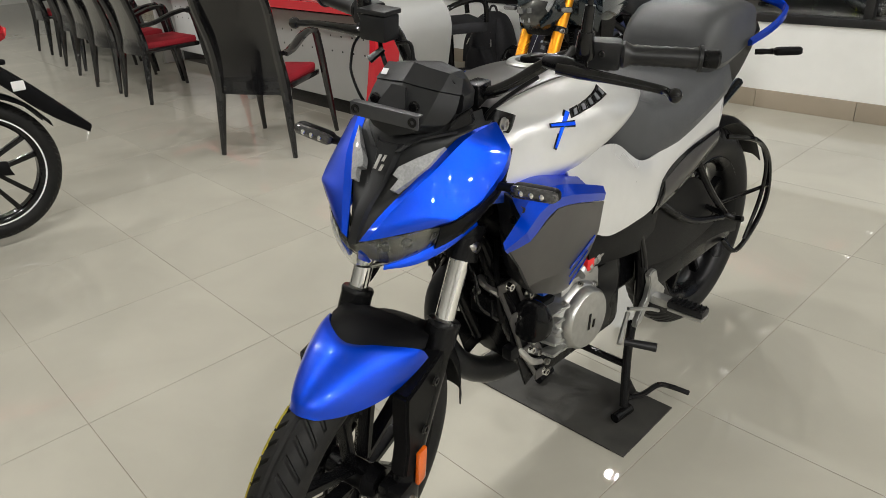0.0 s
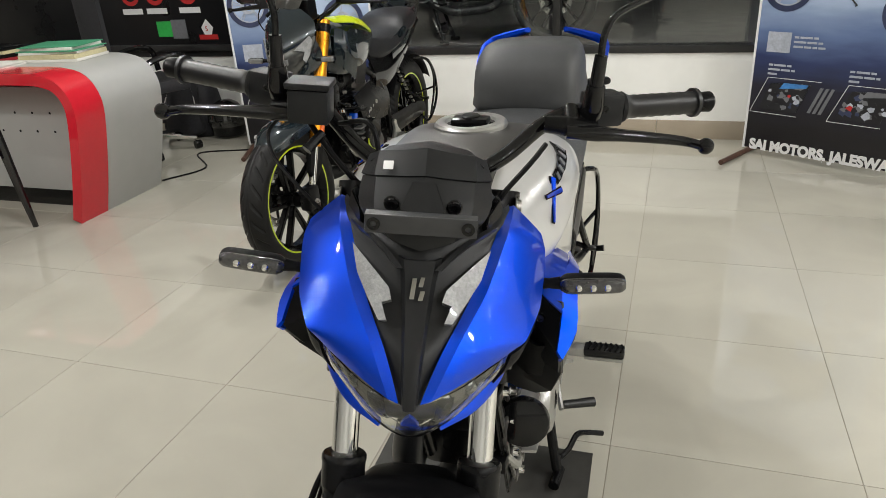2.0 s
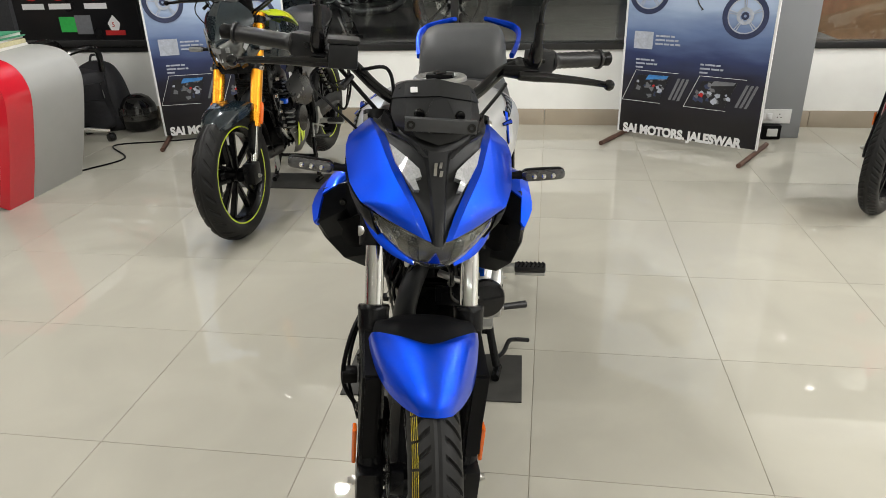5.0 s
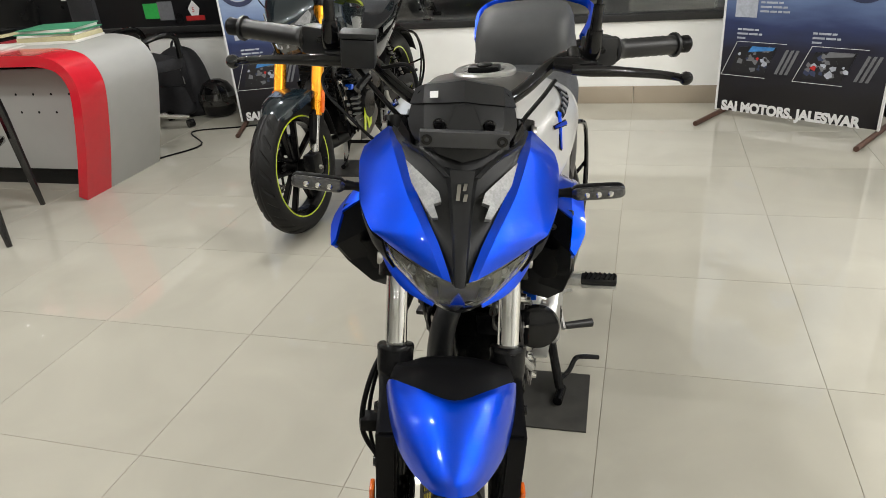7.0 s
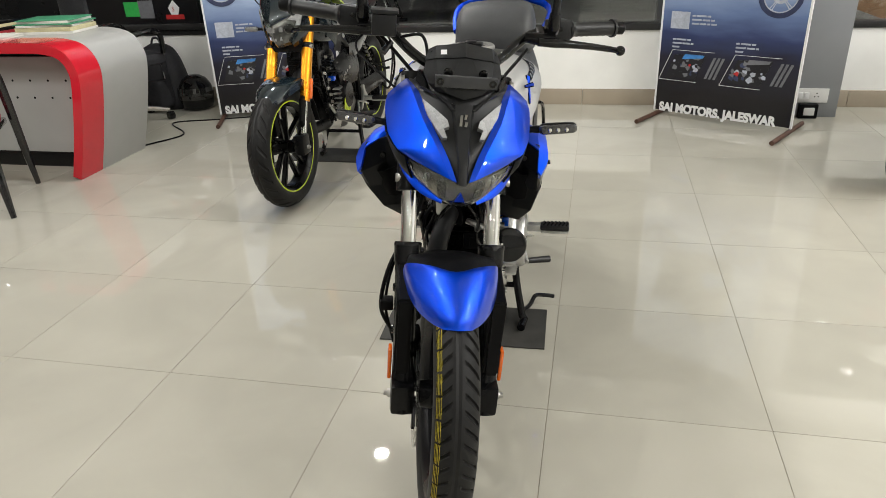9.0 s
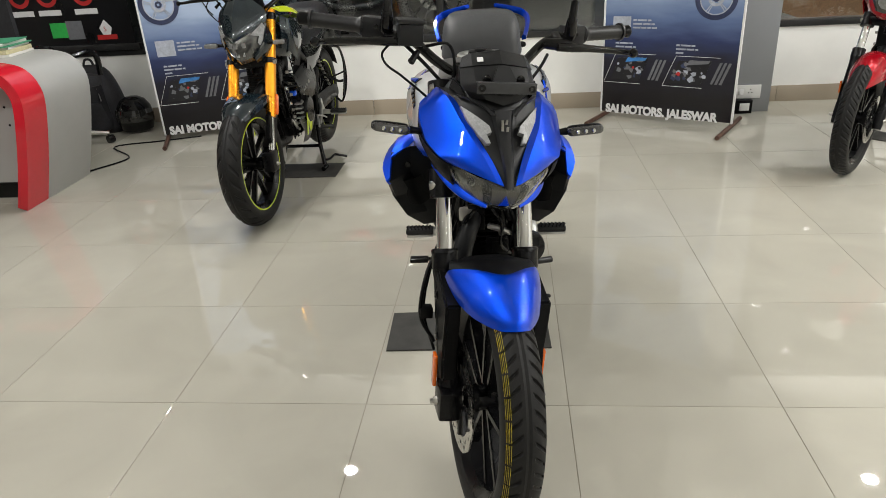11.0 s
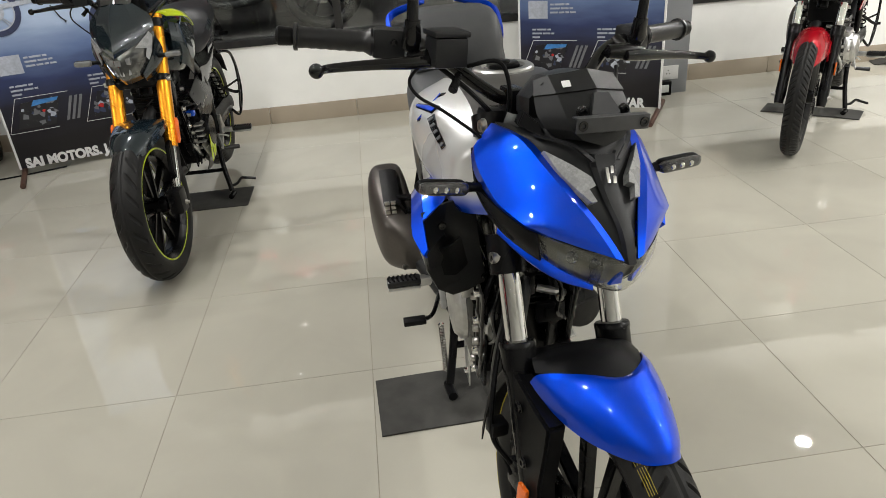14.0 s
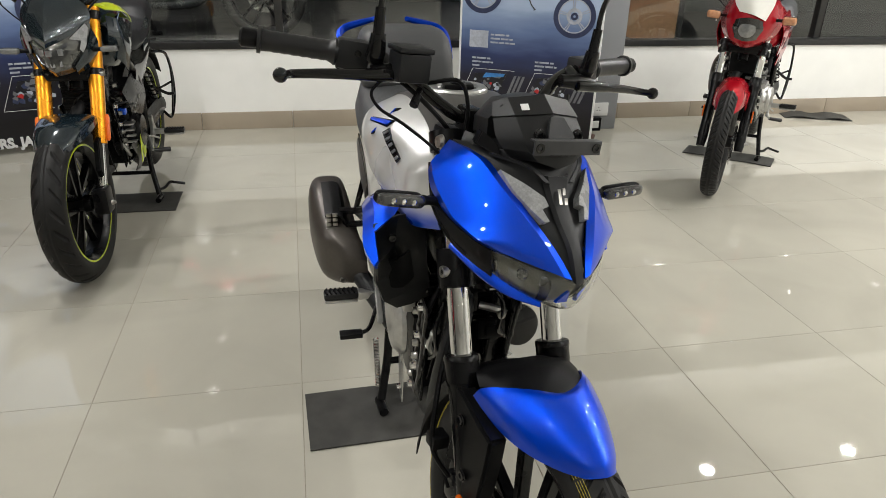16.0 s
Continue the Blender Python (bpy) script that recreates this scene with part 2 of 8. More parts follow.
M_YCARD = mat("yellowed paper edge", (0.55, 0.50, 0.30), 0.7, vary=0.15, scale=90)
M_BOARD = mat("black poster print", (0.008, 0.008, 0.009), 0.3, vary=0.1)
M_PRED = mat("red print", (0.5, 0.02, 0.02), 0.4, vary=0.1)
M_PGREEN = mat("green print", (0.03, 0.45, 0.08), 0.4, vary=0.1)
M_PGREY = mat("grey print", (0.16, 0.165, 0.18), 0.4, vary=0.15)
M_PBLUE = mat("blue print", (0.05, 0.22, 0.55), 0.35, vary=0.3, scale=60)
M_PDARK = mat("dark print", (0.012, 0.012, 0.016), 0.35, vary=0.2)
M_PNAVY = mat("navy print", (0.035, 0.045, 0.10), 0.35, vary=0.25, scale=60)
M_PSILVER = mat("pale silver print", (0.42, 0.45, 0.52), 0.35, vary=0.2, scale=80)
M_RUST = mat("brown wooden foot", (0.085, 0.04, 0.025), 0.6, vary=0.3, scale=50)
M_SWITCH = mat("white switch plate", (0.72, 0.72, 0.70), 0.3, vary=0.03)
M_BANNER = banner_material("banner print")
M_GROUND = mat("dark concrete yard", (0.09, 0.085, 0.08), 0.8, vary=0.3, scale=6)
M_SHUT = mat("brown timber door", (0.16, 0.085, 0.04), 0.55, vary=0.25, scale=20)
M_GREENW = mat("dim painted wall", (0.10, 0.11, 0.10), 0.7, vary=0.15, scale=4)
M_LED = mat("downlight diffuser", (1.0, 0.985, 0.96), 0.5, emit=LED)
M_TUBE = mat("frosted lamp cover", (0.9, 0.9, 0.88), 0.4)


# ---- mesh helpers ----
def part(name, bm, material, parent=None, label="", m=None, smooth=38):
    me = bpy.data.meshes.new(name)
    bmesh.ops.recalc_face_normals(bm, faces=bm.faces)
    bm.to_mesh(me)
    bm.free()
    if smooth:
        me.shade_smooth()
        me.set_sharp_from_angle(angle=radians(smooth))
    me.materials.append(material)
    ob = new(name, me)
    if parent:
        ob.parent = parent
    if m is not None:
        ob.matrix_basis = m
    return tagged(ob, label)


def thing(name, m, label, category, group="", kind=""):
    ob = new(name)
    ob.matrix_basis = m
    return tagged(ob, label, category, group, kind)


def spline(p, n):
    """Catmull-Rom curve through the rows of p, n steps a span."""
    p = np.asarray(p, float)
    if n <= 1 or len(p) < 3:
        k = max(n, 1)
        return np.concatenate([np.stack([p[i] + (p[i + 1] - p[i]) * j / k for j in range(k)]) for i in range(len(p) - 1)] + [p[-1:]])
    q = np.concatenate([2 * p[:1] - p[1:2], p, 2 * p[-1:] - p[-2:-1]])
    out = []
    for i in range(1, len(q) - 2):
        a, b, c, d = q[i - 1], q[i], q[i + 1], q[i + 2]
        for j in range(n):
            t = j / n
            out.append(0.5 * (2 * b + (c - a) * t + (2 * a - 5 * b + 4 * c - d) * t * t + (3 * b - a - 3 * c + d) * t ** 3))
    return np.array(out + [p[-1]])


def grid_faces(bm, g, wrap=False):
    a, b = g.shape[:2]
    v = [[bm.verts.new(g[i, j]) for j in range(b)] for i in range(a)]
    f = []
    for i in range(a - 1):
        for j in range(b if wrap else b - 1):
            k = (j + 1) % b
            f.append(bm.faces.new((v[i][j], v[i][k], v[i + 1][k], v[i + 1][j])))
    return v, f


def sheet(bm, rows, n=4, k=4, thick=0.003):
    """A curved panel through a net of points, with thickness."""
    g = spline(rows, n)
    g = np.swapaxes(spline(np.swapaxes(g, 0, 1), k), 0, 1)
    v, f = grid_faces(bm, g)
    bmesh.ops.recalc_face_normals(bm, faces=f)
    bmesh.ops.solidify(bm, geom=f, thickness=thick)
    return bm


def mirrored(rows):
    """The full width of a net given from its outer edge (x > 0) to the middle."""
    rows = [[tuple(p) for p in r] for r in rows]
    return [r + [(-x, y, z) for x, y, z in reversed(r[:-1])] for r in rows]


def flip(rows):
    return [[(-x, y, z) for x, y, z in r] for r in rows]


def loft(bm, rings, n=3, k=2):
    """A closed body through rings of points (each ring a closed loop)."""
    g = spline(rings, n)
    m = g.shape[1]
    if k > 1:
        ext = np.concatenate([g[:, -2:], g, g[:, :3]], 1)
        ext = np.swapaxes(spline(np.swapaxes(ext, 0, 1), k), 0, 1)
        g = ext[:, 2 * k:2 * k + m * k]
    v, f = grid_faces(bm, g, wrap=True)
    bm.faces.new(v[0])
    bm.faces.new(v[-1])
    return bm


def ring(y, pts):
    """A loop across the bike at y, symmetric in x: pts from the bottom middle up the side (x >= 0) to the top middle."""
    r = [(x, y, z) for x, z in pts]
    return r + [(-x, yy, z) for x, yy, z in reversed(r) if x > 1e-6]


def tube(bm, pts, r, seg=10, n=6):
    p = spline(pts, n) if n > 1 else np.asarray(pts, float)
    rr = np.asarray(r, float) * np.ones(len(pts))
    rr = np.interp(np.linspace(0, len(pts) - 1, len(p)), range(len(pts)), rr)
    side = None
    rings = []
    for i in range(len(p)):
        d = Vector(p[min(i + 1, len(p) - 1)] - p[max(i - 1, 0)]).normalized()
        if side is None:
            side = d.orthogonal().normalized()
        side = (side - d * side.dot(d)).normalized()
        up = d.cross(side)
        rings.append([bm.verts.new(Vector(p[i]) + float(rr[i]) * (math.cos(a) * side + math.sin(a) * up)) for a in (2 * math.pi * j / seg for j in range(seg))])
    for a, b in zip(rings, rings[1:]):
        for j in range(seg):
            bm.faces.new((a[j], a[(j + 1) % seg], b[(j + 1) % seg], b[j]))
    bm.faces.new(rings[0])
    bm.faces.new(rings[-1])
    return bm


def lathe(bm, prof, m=None, seg=32, close=False):
    """A turned body: profile of (radius, height) about the z axis of m."""
    m = m or Matrix()
    prof = list(prof)
    vs = [[bm.verts.new(m @ Vector((r * math.cos(a), r * math.sin(a), h))) for a in (2 * math.pi * j / seg for j in range(seg))] for r, h in prof]
    pairs = list(zip(vs, vs[1:])) + ([(vs[-1], vs[0])] if close else [])
    for a, b in pairs:
        for j in range(seg):
            bm.faces.new((a[j], a[(j + 1) % seg], b[(j + 1) % seg], b[j]))
    if not close:
        bm.faces.new(vs[0])
        bm.faces.new(vs[-1])
    return bm


def box(bm, lo, hi, bev=0.003, m=None):
    lo, hi = Vector(lo), Vector(hi)
    made = bmesh.ops.create_cube(bm, size=1)["verts"]
    c, s = (lo + hi) / 2, hi - lo
    for v in made:
        v.co = Vector((v.co.x * s.x, v.co.y * s.y, v.co.z * s.z)) + c
        if m is not None:
            v.co = m @ v.co
    if bev:
        edges = list({e for v in made for e in v.link_edges})
        bmesh.ops.bevel(bm, geom=edges, offset=min(bev, 0.45 * min(s)), segments=2, affect="EDGES", profile=0.6)
    return bm


def prism(bm, pts, vec, bev=0.0):
    vs = [bm.verts.new(p) for p in pts]
    f = bm.faces.new(vs)
    made = bmesh.ops.extrude_face_region(bm, geom=[f])["geom"]
    top = [g for g in made if isinstance(g, bmesh.types.BMVert)]
    bmesh.ops.translate(bm, verts=top, vec=vec)
    if bev:
        edges = list({e for v in vs + top for e in v.link_edges})
        bmesh.ops.bevel(bm, geom=edges, offset=bev, segments=2, affect="EDGES")
    return bm


def B():
    return bmesh.new()


def lettering(name, text, size, material, parent, m, depth=0.001, label="", bold=0.0, width=0.0):
    cu = bpy.data.curves.new(name, "FONT")
    cu.body, cu.size, cu.extrude, cu.offset = text, size, depth, bold
    tmp = new("tmp_text", cu)
    me = bpy.data.meshes.new_from_object(tmp)
    bpy.data.objects.remove(tmp)
    bpy.data.curves.remove(cu)
    if width:
        xs = [v.co.x for v in me.vertices]
        k = width / (max(xs) - min(xs))
        for v in me.vertices:
            v.co.x *= k
    me.materials.clear()
    me.materials.append(material)
    ob = new(name, me)
    ob.parent, ob.matrix_basis = parent, m
    return tagged(ob, label)


def decal(rows, pts, off, thick, parent, material, name, side=1, n=10, k=10):
    """A flat shape laid on the flank that rows describe (x > 0), given as (y, z) pairs; side -1 lays it on the mirrored flank."""
    g = spline(rows, n)
    g = np.swapaxes(spline(np.swapaxes(g, 0, 1), k), 0, 1)
    out = np.cross(np.gradient(g, axis=0), np.gradient(g, axis=1))
    out /= np.linalg.norm(out, axis=2, keepdims=True) + 1e-12
    out *= np.sign(out[..., :1] + 1e-9)
    net, out = g.reshape(-1, 3), out.reshape(-1, 3)
    vs, way = [], np.zeros(3)
    for y, z in pts:
        d = (net[:, 1] - y) ** 2 + (net[:, 2] - z) ** 2
        i = np.argsort(d)[:4]
        w = 1 / (d[i] + 1e-9)
        w /= w.sum()
        nrm = (out[i] * w[:, None]).sum(0)
        way += nrm / len(pts)
        p = np.array([(net[i, 0] * w).sum(), y, z]) + nrm * off
        vs.append(Vector((side * p[0], p[1], p[2])))
    bm = B()
    prism(bm, vs if side > 0 else vs[::-1], Vector((side * way[0], way[1], way[2])) * thick)
    return part(name, bm, material, parent)


# ---- the showroom ----
T = 0.6
WALL_Y = 3.63
X_LO, X_HI, Y_LO = -14.4, 8.4, -7.8
CEIL_Z = 2.83


def build_shell():
    bm = B()
    box(bm, (X_LO, Y_LO, -0.12), (X_HI, WALL_Y, -0.0014), 0)
    floor = tagged(part("floor", bm, M_GROUT), "polished beige vitrified tile floor with thin dark joints", "floor", kind="structure")
    bm = B()
    box(bm, (X_LO - 0.2, Y_LO - 0.2, CEIL_Z), (X_HI + 0.2, WALL_Y + 0.15, CEIL_Z + 0.15), 0)
    tagged(part("ceiling", bm, M_CEIL), "white plastered flat showroom ceiling", "ceiling", kind="structure")
    # back wall: low white wall, glass above it, beam over the glass
    bm = B()
    box(bm, (X_LO, WALL_Y, 0), (X_HI, WALL_Y + 0.15, 0.53), 0)
    box(bm, (X_LO, WALL_Y, 2.45), (X_HI, WALL_Y + 0.15, CEIL_Z), 0)
    box(bm, (-1.62, WALL_Y, 0.53), (-0.95, WALL_Y + 0.15, 2.45), 0)
    tagged(part("wall_north", bm, M_WALL), "white painted low wall under the showroom windows", "wall", kind="structure")
    bm = B()
    x = X_LO
    while x < X_HI - 0.01:
        box(bm, (x + 0.001, WALL_Y - 0.012, 0.0), (min(x + 0.598, X_HI), WALL_Y, 0.115), 0.002)
        x += 0.6
    tagged(part("baseboard", bm, M_SKIRT), "beige tile skirting along the low wall", "skirting", kind="structure")
    for name, lo, hi in (("wall_west", (X_LO - 0.15, Y_LO, 0), (X_LO, WALL_Y + 0.15, CEIL_Z)), ("wall_east", (X_HI, Y_LO, 0), (X_HI + 0.15, WALL_Y + 0.15, CEIL_Z)), ("wall_south", (X_LO, Y_LO - 0.15, 0), (X_HI, Y_LO, CEIL_Z))):
        bm = B()
        box(bm, lo, hi, 0)
        tagged(part(name, bm, M_WALL), "plain white painted showroom wall", "wall", kind="structure")
    return floor


def window(name, x0, x1, z0, mullions):
    """A fixed window with a dark aluminium frame, mullions and panes."""
    root = thing(name, pose(0, 0, 0), "large fixed window with dark aluminium frame, night outside", "window", kind="structure")
    y0, y1, z1 = WALL_Y + 0.03, WALL_Y + 0.09, 2.45
    bm = B()
    box(bm, (x0, y0 - 0.045, z0), (x1, y1, z0 + 0.045), 0.003)
    part("window_sill", bm, M_FRAME, root)
    bm = B()
    box(bm, (x0, y0, z1 - 0.05), (x1, y1, z1), 0.003)
    part("window_head", bm, M_FRAME, root)
    xs = [x0, *mullions, x1]
    for x in xs:
        bm = B()
        lo = x if x == x0 else x - 0.05 if x == x1 else x - 0.025
        box(bm, (lo, y0, z0 + 0.045), (lo + 0.05, y1, z1 - 0.05), 0.003)
        part("mullion", bm, M_FRAME, root)
    for a, b in zip(xs, xs[1:]):
        bm = B()
        box(bm, (a + 0.052, y0 + 0.025, z0 + 0.046), (b - 0.052, y0 + 0.031, z1 - 0.052), 0)
        part("pane", bm, M_GLASS, root).visible_shadow = False
    return root


def outside():
    """The dark yard behind the glass."""
    bm = B()
    box(bm, (-14, WALL_Y + 0.16, -0.3), (14, 16, -0.12), 0)
    tagged(part("ground", bm, M_GROUND), "dark concrete yard outside the window", "yard", kind="structure")
    bm = B()
    box(bm, (-14, 12, -0.12), (14, 12.2, 4.5), 0)
    tagged(part("backdrop", bm, M_GREENW), "dim wall across the dark yard", "wall", kind="structure")
    bm = B()
    box(bm, (-3.0, WALL_Y + 0.3, -0.12), (3.3, 7.0, 0.515), 0.01)
    tagged(part("porch", bm, M_GROUND), "raised dark concrete porch outside the window", "porch", kind="structure")
    bm = B()
    box(bm, (3.55, 5.6, -0.12), (4.5, 5.68, 2.4), 0.004)
    door = thing("timber_door", pose(0, 0, 0), "brown timber door standing in the dark yard", "door")
    part("door_leaf", bm, M_SHUT, door)
    for x in (3.5, 4.5):
        bm = B()
        box(bm, (x, 5.58, -0.12), (x + 0.05, 5.7, 2.45), 0.003)
        part("door_post", bm, M_FRAME, door)


def pillar():
    root = thing("pillar_1", pose(0, 0, 0), "grey clad square pillar against the window wall", "pillar", kind="structure")
    bm = B()
    box(bm, (2.28, 3.335, 0), (2.855, WALL_Y + 0.02, CEIL_Z), 0.004)
    part("cladding", bm, M_PILLAR, root)
    s = thing("socket_board", pose(0, 0, 0), "white switch and socket plate on the grey pillar", "socket")
    bm = B()
    box(bm, (2.56, 3.326, 0.098), (2.787, 3.3352, 0.19), 0.003)
    part("plate", bm, M_SWITCH, s)
    for x in (2.60, 2.64):
        bm = B()
        box(bm, (x, 3.321, 0.125), (x + 0.03, 3.327, 0.165), 0.002)
        part("rocker", bm, M_WHITE, s)
    for x in (2.715,):
        bm = B()
        for dx, dz in ((0, 0.018), (-0.011, -0.004), (0.011, -0.004)):
            lathe(bm, [(0.004, 0), (0.004, 0.0015)], Matrix.Translation((x + dx, 3.3265, 0.142 + dz)) @ Matrix.Rotation(radians(90), 4, "X"), 12)
        part("socket_hole", bm, M_BLACK, s)
    d = thing("junction_box", pose(0, 0, 0), "black floor box with a white square plate", "box")
    bm = B()
    box(bm, (2.615, 3.29, 0), (2.73, 3.3345, 0.092), 0.004)
    part("housing", bm, M_BLACK, d)
    bm = B()
    box(bm, (2.64, 3.272, 0.025), (2.705, 3.281, 0.075), 0.003)
    part("cover", bm, M_SWITCH, d)


def standee(m):
    """A printed banner on an A-frame with two wooden feet; local x runs along its face, -y is its front."""
    w, h = 0.885, 1.85
    root = thing("banner_stand", m, "printed motorcycle banner stand on two brown feet", "banner", "banner stands")
    bm = B()
    box(bm, (-w / 2, 0, 0.045), (w / 2, 0.012, h), 0.002)
    part("banner", bm, M_BANNER, root)
    for x in (-w / 2 - 0.012, w / 2):
        bm = B()
        box(bm, (x, -0.004, 0.04), (x + 0.012, 0.02, h), 0.002)
        part("edge_strip", bm, M_WHITE, root)
    for x in (-w / 2 + 0.005, w / 2 - 0.005):
        bm = B()
        tube(bm, [(x, -0.27, 0.0155), (x, 0.27, 0.0155)], 0.015, 10, 1)
        part("foot", bm, M_RUST, root)
    yy = -0.0025
    flat = lambda x, z: pose(x, yy, z, 90, 0, 0)
    lettering("sign_text", "SAI MOTORS, JALESWAR", 0.078, M_WHITE, root, flat(-0.412, 0.045), 0.0008, "bold white sign lettering", 0.0042, 0.775)

    def bars(x, z, rows, mat_=M_WHITE, hgt=0.014):
        for i, wd in enumerate(rows):
            u, k = 0.0, 0
            while u < wd - 0.006:
                w = min(0.022 + 0.013 * ((k * 7 + i * 3) % 4), wd - u)
                bm = B()
                box(bm, (x + u, yy - 0.001, z - i * hgt * 1.7), (x + u + w, yy + 0.002, z - i * hgt * 1.7 + hgt * 0.72), 0)
                part("text_bar", bm, mat_, root)
                u += w + 0.007
                k += 1

    # square code panel drawn as a plain pale square
    bm = B()
    box(bm, (-0.385, yy - 0.001, 0.587), (-0.262, yy + 0.002, 0.692), 0)
    part("pale_square", bm, M_PSILVER, root)
    bars(-0.245, 0.665, (0.12, 0.145, 0.16), M_PSILVER)
    for x, blue in ((-0.436, True), (-0.022, False)):
        bars(x + 0.075, 0.515, (0.12, 0.14, 0.055), M_PSILVER, 0.014)
        z0, z1 = 0.255, 0.452
        for p, q in (((x, z0), (x + 0.08, z1)), ((x + 0.08, z1), (x + 0.36, z1)), ((x, z0), (x + 0.26, z0))):
            bm = B()
            tube(bm, [(p[0], yy, p[1]), (q[0], yy, q[1])], 0.0016, 4, 1)
            part("outline", bm, M_WHITE, root)
        bm = B()
        prism(bm, [(x + 0.05, yy - 0.001, z0 + 0.02), (x + 0.25, yy - 0.001, z0 + 0.02), (x + 0.31, yy - 0.001, z1 - 0.02), (x + 0.10, yy - 0.001, z1 - 0.03)], (0, 0.002, 0))
        part("picture", bm, M_PDARK, root)
        # the printed engine: many small overlapping shapes in greys, with a few accents
        rnd = random.Random(11 if blue else 12)
        for k in range(34):
            u, v = rnd.uniform(0.07, 0.27), rnd.uniform(z0 + 0.03, z1 - 0.035)
            u += (v - z0) * 0.22 - 0.02
            r0, n0, a0 = rnd.uniform(0.008, 0.024), rnd.choice((4, 5, 6)), rnd.uniform(0, 6)
            pts = [(x + u + r0 * rnd.uniform(0.5, 1.3) * math.cos(a0 + 2 * math.pi * q / n0), yy - 0.0012 - 0.00003 * k, v + r0 * rnd.uniform(0.5, 1.2) * math.sin(a0 + 2 * math.pi * q / n0)) for q in range(n0)]
            bm = B()
            prism(bm, pts, (0, 0.001, 0))
            shades = (M_PGREY, M_PDARK, M_PSILVER, M_PGREY, M_PNAVY, M_PDARK)
            part("picture_detail", bm, M_PRED if k == 30 else shades[k % 6], root)
        bm = B()
        prism(bm, [(x + 0.15, yy - 0.0024, z1 - 0.055), (x + 0.29, yy - 0.0024, z1 - 0.040), (x + 0.30, yy - 0.0024, z1 - 0.022), (x + 0.17, yy - 0.0024, z1 - 0.022)], (0, 0.001, 0))
        part("picture_detail", bm, M_PBLUE if blue else M_PGREY, root)
        for k in range(3):
            bm = B()
            xs = x + 0.31 + 0.028 * k
            prism(bm, [(xs, yy - 0.001, z0 + 0.03), (xs + 0.016, yy - 0.001, z0 + 0.03), (xs + 0.066, yy - 0.001, z1 - 0.03), (xs + 0.05, yy - 0.001, z1 - 0.03)], (0, 0.002, 0))
            part("stripe", bm, M_PGREY, root)
    # the printed motorcycle: two wheels, engine, stand and a dark body
    for x, zc in ((-0.31, 0.925), (0.275, 0.81)):
        for name, r0, r1, off, mt in (("printed_tyre", 0.100, 0.129, 0.001, M_PNAVY), ("printed_rim", 0.093, 0.0995, 0.0005, M_PSILVER), ("printed_disc", 0.030, 0.048, -0.0005, M_PSILVER), ("printed_hub", 0.008, 0.022, -0.0005, M_PNAVY)):
            bm = B()
            lathe(bm, [(r0, 0), (r1, 0), (r1, 0.002), (r0, 0.002)], pose(x, yy + off, zc, 90), 40, True)
            part(name, bm, mt, root)
        for i in range(5):
            for d in (-0.1, 0.1):
                bm = B()
                a = i * 2 * math.pi / 5 + 0.4
                tube(bm, [(x + 0.022 * math.cos(a + d), yy - 0.0005, zc + 0.022 * math.sin(a + d)), (x + 0.095 * math.cos(a + d * 0.8), yy - 0.0005, zc + 0.095 * math.sin(a + d * 0.8))], 0.0032, 4, 1)
                part("printed_spoke", bm, M_PSILVER, root)
    shapes = (([(-0.25, 0.98), (-0.08, 0.965), (0.1, 0.955), (0.18, 0.93), (0.24, 1.05), (0.22, 1.42), (0.05, 1.5), (-0.12, 1.36), (-0.36, 1.42), (-0.3, 1.25)], M_PDARK),
              ([(-0.10, 0.95), (0.06, 0.93), (0.09, 1.0), (0.02, 1.05), (-0.08, 1.03)], M_PGREY),
              ([(0.09, 0.97), (0.20, 0.93), (0.24, 0.99), (0.15, 1.06)], M_PNAVY),
              ([(-0.26, 0.94), (-0.10, 0.955), (-0.10, 0.975), (-0.28, 0.965)], M_PSILVER),
              ([(0.02, 1.08), (0.18, 1.05), (0.21, 1.14), (0.06, 1.2)], M_PBLUE))
    for i, (pts, mt) in enumerate(shapes):
        bm = B()
        prism(bm, [(x, yy - 0.0006 * i, z) for x, z in pts], (0, 0.002, 0))
        part("printed_body", bm, mt, root)
    bm = B()
    tube(bm, [(-0.03, yy, 0.93), (0.005, yy, 0.86), (0.03, yy, 0.835), (0.02, yy, 0.833)], 0.004, 6, 1)
    part("printed_stand", bm, M_PDARK, root)
    return root


